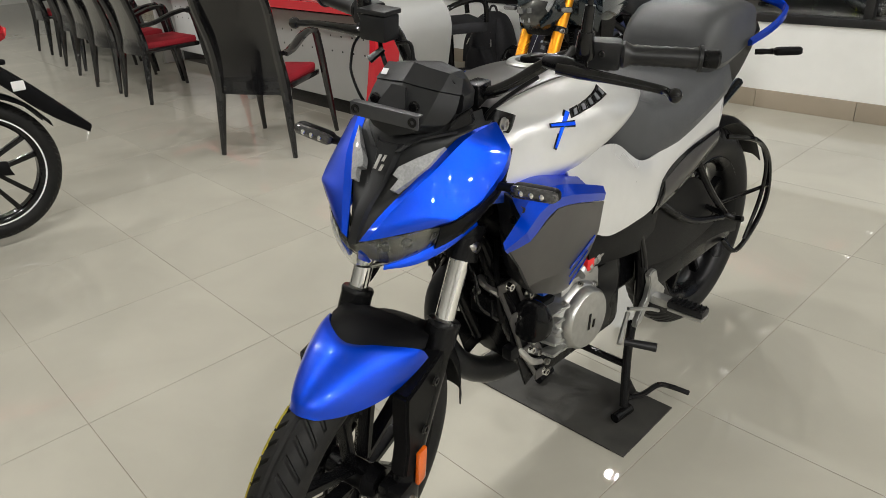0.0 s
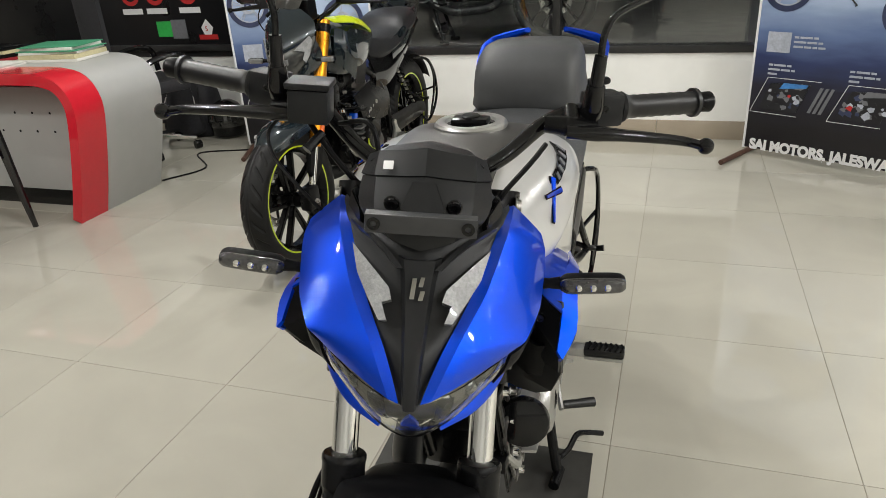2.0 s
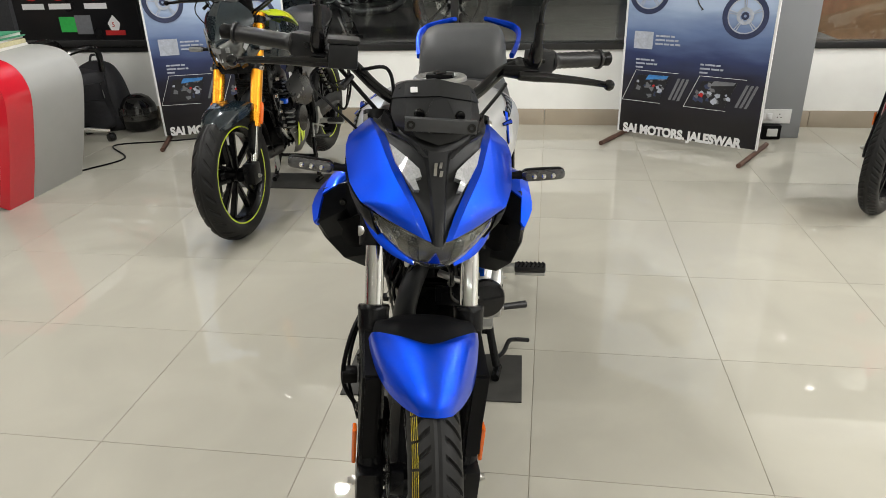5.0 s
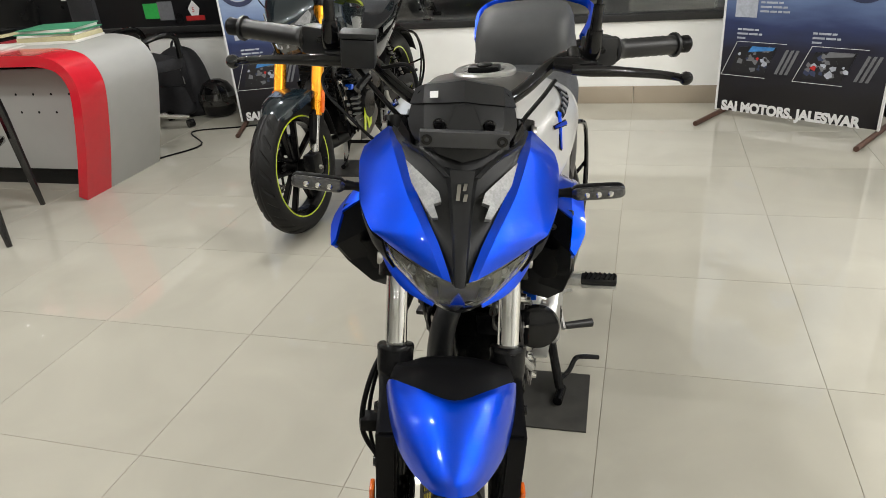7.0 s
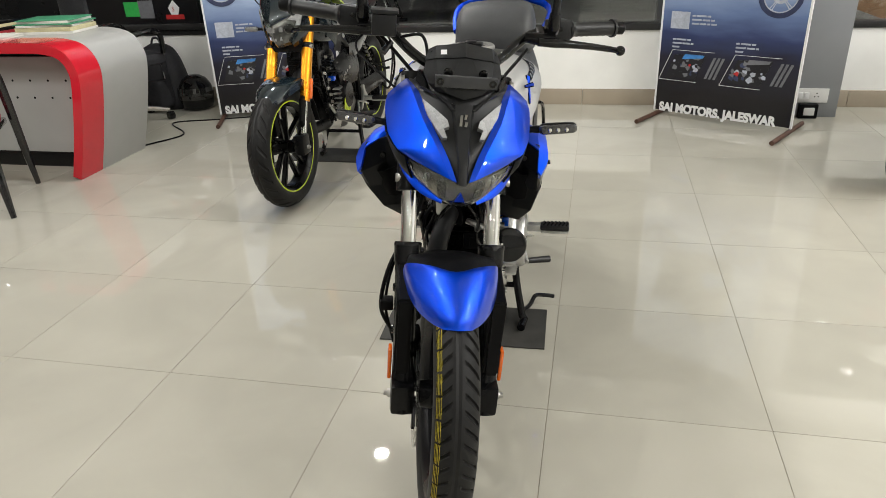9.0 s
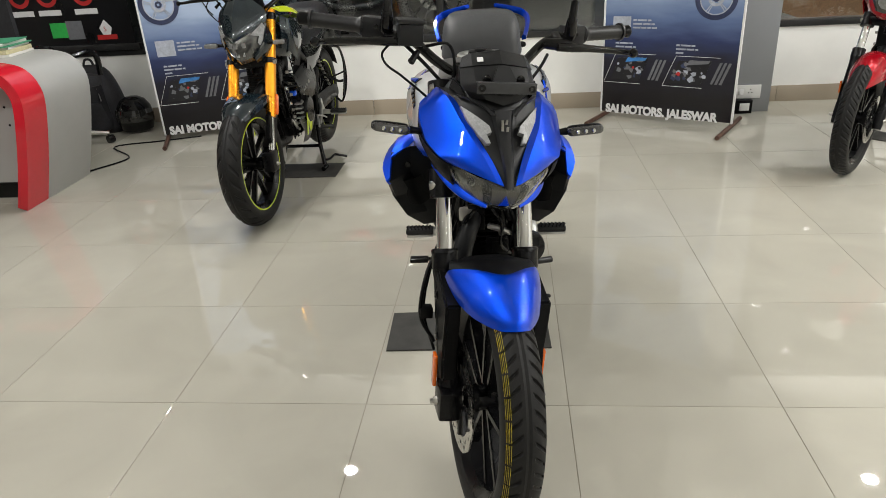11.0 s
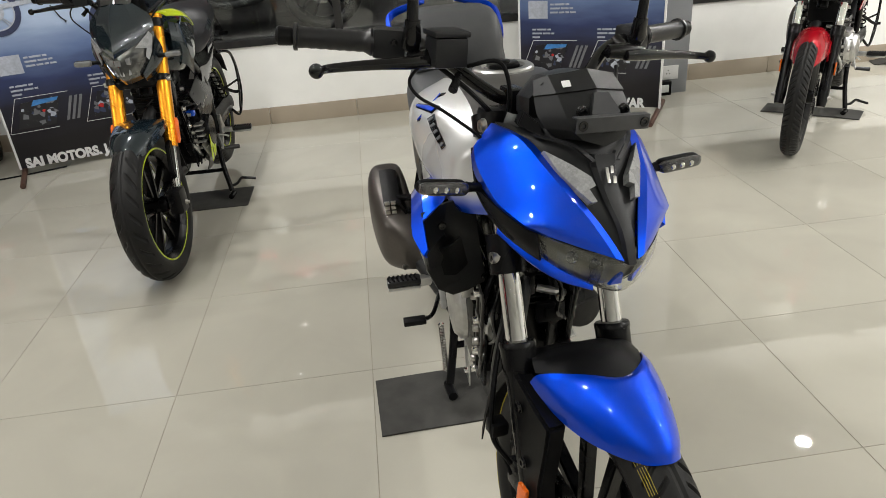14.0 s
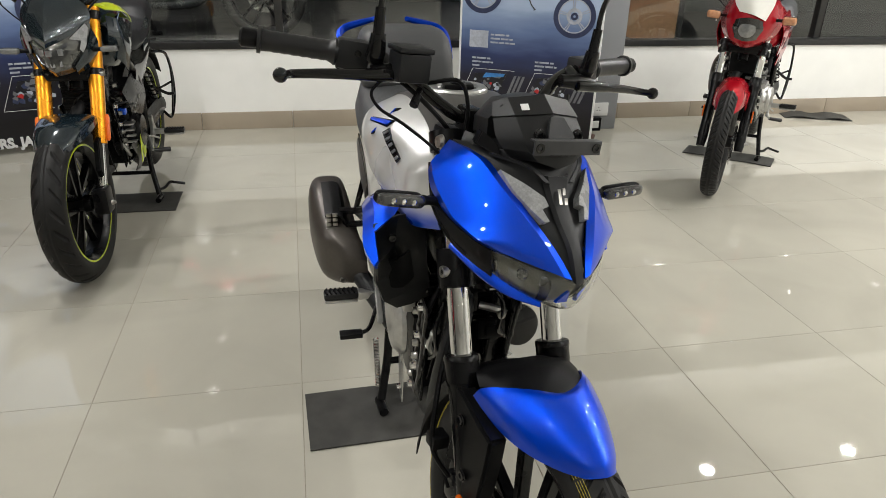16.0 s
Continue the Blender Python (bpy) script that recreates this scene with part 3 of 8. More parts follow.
def poster_board():
    root = thing("poster_board", pose(0, WALL_Y - 0.0, 0), "black printed poster board with red badges behind the desk", "poster")
    bm = B()
    box(bm, (-4.2, -0.022, 0.60), (-1.80, -0.004, 2.3), 0.003)
    part("board", bm, M_BOARD, root)
    bm = B()
    box(bm, (-4.2, -0.05, 0.575), (-1.76, 0.0, 0.62), 0.003)
    part("ledge", bm, M_FRAME, root)
    up = lambda x, z: Matrix.Translation((x, -0.0225, z)) @ Matrix.Rotation(radians(90), 4, "X")
    for x in (-3.1, -2.64, -2.42, -2.13):
        bm = B()
        lathe(bm, [(0.055, 0), (0.085, 0), (0.085, 0.002), (0.055, 0.002)], up(x, 0.99), 28, True)
        part("red_disc", bm, M_PRED, root)
        bm = B()
        box(bm, (x - 0.09, -0.0245, 0.845), (x + 0.09, -0.0225, 0.885), 0)
        part("caption_bar", bm, M_WHITE, root)
    bm = B()
    box(bm, (-2.45, -0.0245, 0.68), (-2.30, -0.0225, 0.79), 0)
    part("green_patch", bm, M_PGREEN, root)
    bm = B()
    box(bm, (-2.32, -0.0255, 0.665), (-2.19, -0.0225, 0.80), 0)
    part("silver_patch", bm, M_PGREY, root)
    bm = B()
    prism(bm, [(-2.06, -0.0245, 0.74), (-2.01, -0.0245, 0.80), (-1.96, -0.0245, 0.74), (-1.98, -0.0245, 0.69), (-2.04, -0.0245, 0.69)], (0, 0.002, 0))
    part("badge", bm, M_WHITE, root)
    bm = B()
    box(bm, (-2.09, -0.0245, 0.655), (-1.93, -0.0225, 0.69), 0)
    part("badge_ribbon", bm, M_PRED, root)
    lettering("badge_numeral", "5", 0.05, M_PRED, root, pose(-2.028, -0.0255, 0.715, 90), 0.0005)


def desk(m, front, label):
    """A reception desk whose right end falls to the floor in one curved sheet; local x grows to that end, -y is its front."""
    root = thing("reception_desk", m, label, "desk", "reception desks")
    prof = [(0.0, 0.0), (0.065, 0.2), (0.12, 0.4), (0.152, 0.55), (0.150, 0.63), (0.118, 0.70), (0.06, 0.745), (-0.04, 0.768), (-0.14, 0.772), (-1.55, 0.772)]

    def band(y0, y1, t, dz=0.0):
        bm = B()
        p = spline([(x, 0, z) for x, z in prof[:9]], 4)
        p = [(x, z) for x, _, z in p] + [prof[-1]]
        outer = [(x, z + 0) for x, z in p]
        inner = []
        for i, (x, z) in enumerate(p):
            a, b = p[max(i - 1, 0)], p[min(i + 1, len(p) - 1)]
            d = Vector((b[0] - a[0], b[1] - a[1])).normalized()
            inner.append((x - d.y * t, z + d.x * t))
        g = np.array([[(x, y0, z), (x, y1, z), (u, y1, w), (u, y0, w)] for (x, z), (u, w) in zip(outer, inner)])
        v, f = grid_faces(bm, g, wrap=True)
        bm.faces.new(v[0])
        bm.faces.new(v[-1])
        return bm

    part("front_band", band(0.0, 0.19, 0.055), M_DESKR, root, "glossy red acrylic waterfall band")
    part("end_sheet", band(0.192, 0.63, 0.05), M_DESKG, root, "light grey laminate waterfall end")
    bm = B()
    box(bm, (-1.5, 0.20, 0.10), (0.0, 0.225, 0.665), 0.002)
    fp = part("front_panel", bm, front, root, "grey perforated front panel")
    for i in range(12):
        for j in range(2):
            bm = B()
            lathe(bm, [(0.007, 0), (0.007, 0.002)], pose(-1.42 + 0.12 * i, 0.2005, 0.43 + 0.1 * j, 90), 8)
            part("hole", bm, M_BLACK, fp)
    # black strip stands in for the shade in the gap under the top
    bm = B()
    box(bm, (-1.5, 0.24, 0.60), (-0.0, 0.26, 0.715), 0.002)
    part("dark_gap_strip", bm, M_GLOSS, root)
    bm = B()
    box(bm, (-1.5, 0.22, 0.0), (-0.06, 0.25, 0.1), 0.002)
    part("plinth", bm, M_GLOSS, root)
    bm = B()
    box(bm, (-1.55, 0.02, 0.0), (-1.5, 0.62, 0.705), 0.003)
    part("far_end", bm, M_DESKG, root)
    return root


def paper_stack(m):
    root = thing("file_stack", m, "stack of green and red folders and papers on the desk", "files")
    z = 0.0
    rnd = random.Random(4)
    for i, (mt, h, w, d) in enumerate(((M_PAPER, 0.014, 0.36, 0.27), (M_YCARD, 0.024, 0.35, 0.26), (M_PAPER, 0.012, 0.34, 0.25), (M_GREEN, 0.006, 0.36, 0.27), (M_PAPER, 0.014, 0.32, 0.24), (M_GREEN, 0.005, 0.34, 0.25))):
        bm = B()
        box(bm, (-w / 2, -d / 2, z), (w / 2, d / 2, z + h), 0.0015, pose(0, 0, 0, 0, 0, rnd.uniform(-9, 9)))
        part("folder", bm, mt, root)
        z += h + 0.0006
    return root


def ledger(m):
    root = thing("ledger_pile", m, "dark ledgers with a red binder and loose white papers", "files")
    z = 0
    for i, (mt, h, w, d, r) in enumerate(((M_MAROON, 0.015, 0.30, 0.22, 4), (M_GLOSS, 0.02, 0.28, 0.20, -6), (M_YCARD, 0.016, 0.27, 0.2, 8), (M_GLOSS, 0.016, 0.26, 0.19, 0))):
        bm = B()
        box(bm, (-w / 2, -d / 2, z), (w / 2, d / 2, z + h), 0.002, pose(0, 0, 0, 0, 0, r))
        part("book", bm, mt, root)
        z += h + 0.0006
    return root


def chair():
    """Moulded black armchair with a red seat pad; faces +y."""
    root = thing("visitor_chair", pose(0, 0, 0), "glossy black moulded armchair with red cushioned seat", "chair", "visitor chairs")
    w, d = 0.22, 0.25
    for sx in (-1, 1):
        bm = B()
        tube(bm, [(sx * (w + 0.015), -d - 0.012, 0.0), (sx * (w + 0.002), -d + 0.015, 0.2), (sx * (w - 0.012), -d + 0.04, 0.42), (sx * (w - 0.02), -d + 0.015, 0.62), (sx * (w - 0.005), -d - 0.05, 0.84), (sx * (w - 0.02), -d - 0.10, 0.98)], [0.014, 0.024, 0.033, 0.026, 0.024, 0.02], 8)
        part("back_leg", bm, M_CHAIR, root)
        bm = B()
        tube(bm, [(sx * (w + 0.04), d + 0.045, 0.0), (sx * (w + 0.028), d + 0.02, 0.25), (sx * (w + 0.02), d - 0.01, 0.5), (sx * (w + 0.015), d - 0.035, 0.63), (sx * (w + 0.012), d - 0.07, 0.662)], [0.014, 0.022, 0.025, 0.024, 0.02], 8)
        part("front_leg", bm, M_CHAIR, root)
        bm = B()
        g = [[(sx * (w + 0.008 + o), y, z - 0.3 * abs(o)) for o in (-0.028, 0, 0.028)] for y, z in ((d - 0.045, 0.655), (d - 0.10, 0.672), (0.04, 0.655), (-0.10, 0.612), (-d + 0.04, 0.60))]
        sheet(bm, g, 4, 2, 0.024)
        part("armrest", bm, M_CHAIR, root)
    bm = B()
    g = [[(x * k, y - 0.012 * (1 - (x / 0.2) ** 2), z) for x in (-0.2, -0.1, 0, 0.1, 0.2)] for y, z, k in ((-0.225, 0.36, 0.93), (-0.215, 0.5, 0.95), (-0.235, 0.68, 1.0), (-0.29, 0.85, 1.04), (-0.345, 0.98, 0.96), (-0.36, 1.01, 0.8))]
    sheet(bm, g, 4, 3, 0.016)
    part("backrest", bm, M_CHAIR, root)
    bm = B()
    box(bm, (-0.215, -0.225, 0.375), (0.215, 0.245, 0.41), 0.012)
    part("seat_frame", bm, M_CHAIR, root)
    bm = B()
    box(bm, (-0.2, -0.19, 0.405), (0.2, 0.235, 0.455), 0.02)
    part("seat_pad", bm, M_CUSH, root)
    return root


def office_chair(m):
    root = thing("office_chair", m, "black swivel office chair with chrome star base", "chair")
    for i in range(5):
        a = i * 2 * math.pi / 5 + 0.3
        bm = B()
        tube(bm, [(0.03 * math.cos(a), 0.03 * math.sin(a), 0.11), (0.28 * math.cos(a), 0.28 * math.sin(a), 0.075)], [0.022, 0.014], 8, 1)
        leg = part("base_arm", bm, M_CHROME, root)
        bm = B()
        lathe(bm, [(0.01, -0.022), (0.028, -0.022), (0.03, -0.01), (0.03, 0.01), (0.028, 0.022), (0.01, 0.022)], Matrix.Translation((0.28 * math.cos(a), 0.28 * math.sin(a), 0.03)) @ Matrix.Rotation(radians(90), 4, "X"), 16)
        part("caster", bm, M_GLOSS, leg)
    bm = B()
    tube(bm, [(0, 0, 0.09), (0, 0, 0.42)], 0.028, 12, 1)
    part("column", bm, M_GLOSS, root)
    bm = B()
    box(bm, (-0.24, -0.24, 0.42), (0.24, 0.24, 0.50), 0.03)
    part("seat", bm, M_BAG, root)
    bm = B()
    sheet(bm, [[(x, 0.24 + 0.05 * (1 - (x / 0.2) ** 2), z) for x in (-0.21, -0.1, 0, 0.1, 0.21)] for z in (0.55, 0.7, 0.9, 1.08)], 4, 3, 0.03)
    part("backrest", bm, M_BAG, root)
    for sx in (-1, 1):
        bm = B()
        tube(bm, [(sx * 0.25, 0.15, 0.46), (sx * 0.29, 0.1, 0.6), (sx * 0.29, -0.08, 0.66), (sx * 0.28, -0.2, 0.64), (sx * 0.26, -0.22, 0.5)], 0.02, 8)
        part("arm", bm, M_GLOSS, root)


def backpack(m):
    root = thing("backpack", m, "black nylon backpack slumped against the wall", "bag")
    bm = B()
    sec = []
    for z, w, d in ((0.0, 0.19, 0.12), (0.05, 0.215, 0.15), (0.2, 0.205, 0.15), (0.35, 0.17, 0.125), (0.45, 0.115, 0.085), (0.49, 0.05, 0.04)):
        sec.append([(w * math.copysign(abs(math.cos(a)) ** 0.6, math.cos(a)) * (1 + 0.03 * math.sin(5 * a + 9 * z)), d * math.copysign(abs(math.sin(a)) ** 0.6, math.sin(a)) * (1 + 0.05 * math.cos(3 * a + 20 * z)) + 0.10 * z, z) for a in (2 * math.pi * i / 20 for i in range(20))])
    loft(bm, sec, 4, 1)
    part("body", bm, M_BAG, root)
    bm = B()
    sec = []
    for z, w in ((0.03, 0.11), (0.06, 0.15), (0.18, 0.15), (0.24, 0.1)):
        sec.append([(w * math.cos(a), -0.14 + 0.06 * math.sin(a) + 0.05 * z, z) for a in (2 * math.pi * i / 16 for i in range(16))])
    loft(bm, sec, 3, 1)
    part("front_pocket", bm, M_BAG, root)
    for sx in (-1, 1):
        bm = B()
        sheet(bm, [[(sx * (x0 + o), y, z) for o in (-0.022, 0.022)] for x0, y, z in ((0.06, -0.02, 0.46), (0.10, -0.10, 0.40), (0.13, -0.155, 0.28), (0.15, -0.16, 0.12))], 4, 1, 0.008)
        part("strap", bm, M_BAG, root)
        bm = B()
        tube(bm, [(sx * 0.09, -0.118, 0.36), (sx * 0.12, -0.168, 0.26)], 0.004, 6, 1)
        part("reflective_strip", bm, M_STEEL, root)
    bm = B()
    tube(bm, [(-0.04, 0.05, 0.48), (-0.02, 0.05, 0.53), (0.02, 0.05, 0.53), (0.04, 0.05, 0.48)], 0.009, 8)
    part("handle", bm, M_BAG, root)


def helmet(m):
    # helmet shape stands in for a round dark pouch beside the backpack
    root = thing("helmet", m, "black helmet shape standing in for a dark pouch on the floor", "helmet")
    bm = B()
    lathe(bm, [(0.085, 0.0), (0.115, 0.02), (0.132, 0.08), (0.135, 0.13), (0.122, 0.19), (0.09, 0.24), (0.045, 0.265), (0.005, 0.27)], None, 28)
    part("shell", bm, M_GLOSS, root)
    bm = B()
    g = [[(r * math.cos(a), r * math.sin(a), z) for a in (radians(x) for x in (-160, -130, -90, -50, -20))] for r, z in ((0.137, 0.09), (0.142, 0.13), (0.136, 0.18))]
    sheet(bm, g, 3, 4, 0.004)
    part("visor", bm, M_SMOKE, root)


def floor_mat(m, w, d, label, curl=0.0):
    bm = B()
    nx, ny = 16, 8
    g = np.array([[(w * (i / nx - 0.5), d * (j / ny - 0.5), 0.006 + curl * math.sin(3.1 * i / nx * 2) ** 2 * 0.5 + 0.0006 * math.sin(7.0 * i + 3 * j)) for j in range(ny + 1)] for i in range(nx + 1)])
    v, f = grid_faces(bm, g)
    bmesh.ops.recalc_face_normals(bm, faces=f)
    bmesh.ops.solidify(bm, geom=f, thickness=0.0048)
    ob = part("rubber_mat", bm, M_MAT)
    ob.matrix_basis = m
    return tagged(ob, label, "mat", "rubber mats")


LAMP_ROWS = (2.77, 1.83, 0.69, -0.35, -1.32, -2.45, -3.6)
ADDED_ROWS = (-4.7, -5.8, -6.9)


def downlights():
    """Round recessed lamps in rows, each with its own disc of light; some rows are unseen and added, the dim ones for
    paint highlights.
    """
    root = None
    # x from -3.1 to -8.7: unseen lamps added to brighten desks and chairs
    plan = ((-0.33, (2.77, 1.83, 0.69), 1.0), (-0.33, (-0.40, -1.32), 0.7), (3.83, LAMP_ROWS, 1.0), (5.2, LAMP_ROWS, 1.0), (-3.1, (-0.5,), 1.0), (-4.5, (-0.7,), 1.0),
            (-5.9, (-0.35, -1.35), 1.0), (-7.3, (-0.35, -1.35), 1.0), (-8.7, (0.25, -0.7), 1.0),
            # unseen rows, added dim for highlight dots on the blue paint
            (-0.33, (-2.45, -3.6) + ADDED_ROWS, 0.2), (3.83, ADDED_ROWS, 0.2), (5.2, ADDED_ROWS, 0.2), (6.6, LAMP_ROWS[:6], 0.12), (7.9, LAMP_ROWS[:6], 0.12))
    for x, rows, level in plan:
        for y in rows:
            if root is None:
                root = thing("downlight", pose(x, y, CEIL_Z), "round white recessed ceiling downlight, switched on, some rows added out of view", "downlight", "ceiling downlights")
                bm = B()
                lathe(bm, [(0.05, -0.001), (0.068, -0.001), (0.066, -0.008), (0.052, -0.010)], None, 28, True)
                part("trim_ring", bm, M_CEIL, root)
                bm = B()
                lathe(bm, [(0.051, -0.0015), (0.051, -0.003)], None, 28)
                part("diffuser", bm, M_TUBE, root)
            else:
                copy_thing(root, pose(x, y, CEIL_Z))
            lamp = bpy.data.lights.new("downlight_glow", "AREA")
            lamp.shape, lamp.size, lamp.energy, lamp.color = "DISK", 0.104, level * LED * 0.0085 * math.pi, (1.0, 0.985, 0.96)
            new("downlight_glow", lamp).matrix_basis = pose(x, y, CEIL_Z - 0.0095)


floor = build_shell()
window("window_1", -0.95, X_HI, 0.53, (0.55, 2.28, 2.86, 4.6, 6.4))
window("window_2", X_LO, -1.62, 0.53, (-6.5, -4.2))
outside()
pillar()
downlights()
standee(pose(2.085, 3.105, 0, 0, 0, -30.6))
standee(pose(-1.004, 3.185, 0, 0, 0, 20))
poster_board()
desk(pose(-1.6, 1.68, 0), M_DESKG, "grey and red curved reception desk with files on top")
desk(pose(-3.75, 1.95, 0), M_DESKW, "white fronted reception desk with a red curved band")
paper_stack(pose(-1.87, 2.12, 0.7722, 0, 0, 12))
ledger(pose(-2.32, 2.13, 0.7722, 0, 0, -8))


def flat_bundle(m, mt, w, d, h, label):
    """Loose sheets lying on a folder, each a little turned."""
    root = thing("paper_bundle", m, label, "papers", "desk papers")
    rnd = random.Random(int(w * 1000))
    z = 0.0
    for k in range(5):
        bm = B()
        t = h if k == 0 else 0.0012
        box(bm, (-w / 2, -d / 2, z), (w / 2, d / 2, z + t), 0.0005, pose(rnd.uniform(-0.01, 0.01), rnd.uniform(-0.01, 0.01), 0, 0, 0, rnd.uniform(-6, 6)))
        part("folder" if k == 0 else "sheet", bm, mt if k == 0 else M_PAPER, root)
        z += t + 0.0005
    return root


flat_bundle(pose(-2.12, 1.86, 0.7722, 0, 0, 6), M_PAPER, 0.30, 0.21, 0.008, "loose white papers spread on the desk top")
flat_bundle(pose(-2.55, 1.90, 0.7722, 0, 0, -5), M_MAROON, 0.32, 0.23, 0.014, "dark red folder with papers on the desk top")
c = chair()
c.matrix_basis = pose(-1.9, 1.215, 0, 0, 0, 31)
for x, y, a in ((-3.86, 1.38, 2), (-4.50, 1.38, 3), (-5.18, 1.45, 0), (-5.85, 1.55, 4), (-6.53, 1.70, 2), (-7.21, 1.67, 0)):
    copy_thing(c, pose(x, y, 0, 0, 0, a))
office_chair(pose(-2.1, 2.92, 0, 0, 0, 150))
backpack(pose(-2.12, 3.40, 0, 0, 0, 8))
helmet(pose(-1.80, 3.36, 0, 0, 0, 20))
floor_mat(pose(0.888, 0.418, 0, 0, 0, 2), 0.553, 0.25, "worn dark rubber mat under the motorcycle stand")
floor_mat(pose(-0.25, 2.255, 0, 0, 0, 0), 0.55, 0.26, "worn dark rubber mat under the black motorcycle stand")
floor_mat(pose(3.31, 2.61, 0, 0, 0, -42), 0.53, 0.19, "thin grey rubber mat under the red motorcycle stand", 0.008)
floor_mat(pose(4.62, 3.5, 0, 0, 0, -20), 0.5, 0.2, "curled grey rubber mat lying by the wall", 0.03)
bm = B()
tube(bm, [(-1.62, 2.35, 0.006), (-1.5, 2.62, 0.006), (-1.75, 2.9, 0.006), (-1.45, 3.02, 0.006), (-1.2, 3.12, 0.006)], 0.005, 6)
cable = part("floor_cable", bm, M_BLACK)
tagged(cable, "thin dark cable lying across the floor", "cable")


# ---- motorcycles: x to the rider's left, y to the rear, z up; front axle at y = -0.358, stand at y = 0.415 ----
RAKE = radians(24.3)
AXLE_F, AXLE_R = Vector((0, -0.358, 0.297)), Vector((0, 0.965, 0.345))
TOX = Matrix.Rotation(radians(90), 4, "Y")


def steer(degrees):
    """The turn of fork, bars and front wheel about the raked steering head."""
    a = Vector((0, math.sin(RAKE), math.cos(RAKE)))
    p = Vector((0, -0.216 + 0.05 * math.cos(RAKE), 0.606 - 0.05 * math.sin(RAKE)))
    return Matrix.Translation(p) @ Matrix.Rotation(radians(degrees), 4, a) @ Matrix.Translation(-p)


def fork_at(z, x=0.0):
    return Vector((x, -0.216 + (z - 0.606) * math.tan(RAKE), z))


def tyre_mesh(bm, R, W, fine=True, lean=-1.5, count=60, cut=0.13):
    """A tyre about the x axis with slanted tread grooves cut into it."""
    k = 8 if fine else 4
    nu, nv = count * k, (36 if fine else 24)
    ra, rc = 0.45 * W, R - 0.45 * W
    g = np.zeros((nv + 1, nu, 3))
    for i in range(nv + 1):
        phi = radians(-132 + 264 * i / nv)
        q = phi / radians(78)
        pitch = 2 * math.pi / count
        shift = -lean * min(abs(q), 1.0) * pitch + pitch * 0.5 * min(max((q + 0.16) / 0.32, 0.0), 1.0)
        for j in range(nu):
            th = 2 * math.pi * j / nu + shift
            d = 0.0
            if 0.2 < abs(q) < 0.8 and (j % k) / k < cut:
                d = 0.005
            if abs(q) < 0.05:
                d = 0.0025
            r = rc + ra * math.cos(phi) - d
            g[i, j] = ((W / 2 - d * 0.5) * math.sin(phi), r * math.cos(th), r * math.sin(th))
    v, f = grid_faces(bm, g, wrap=True)
    return bm


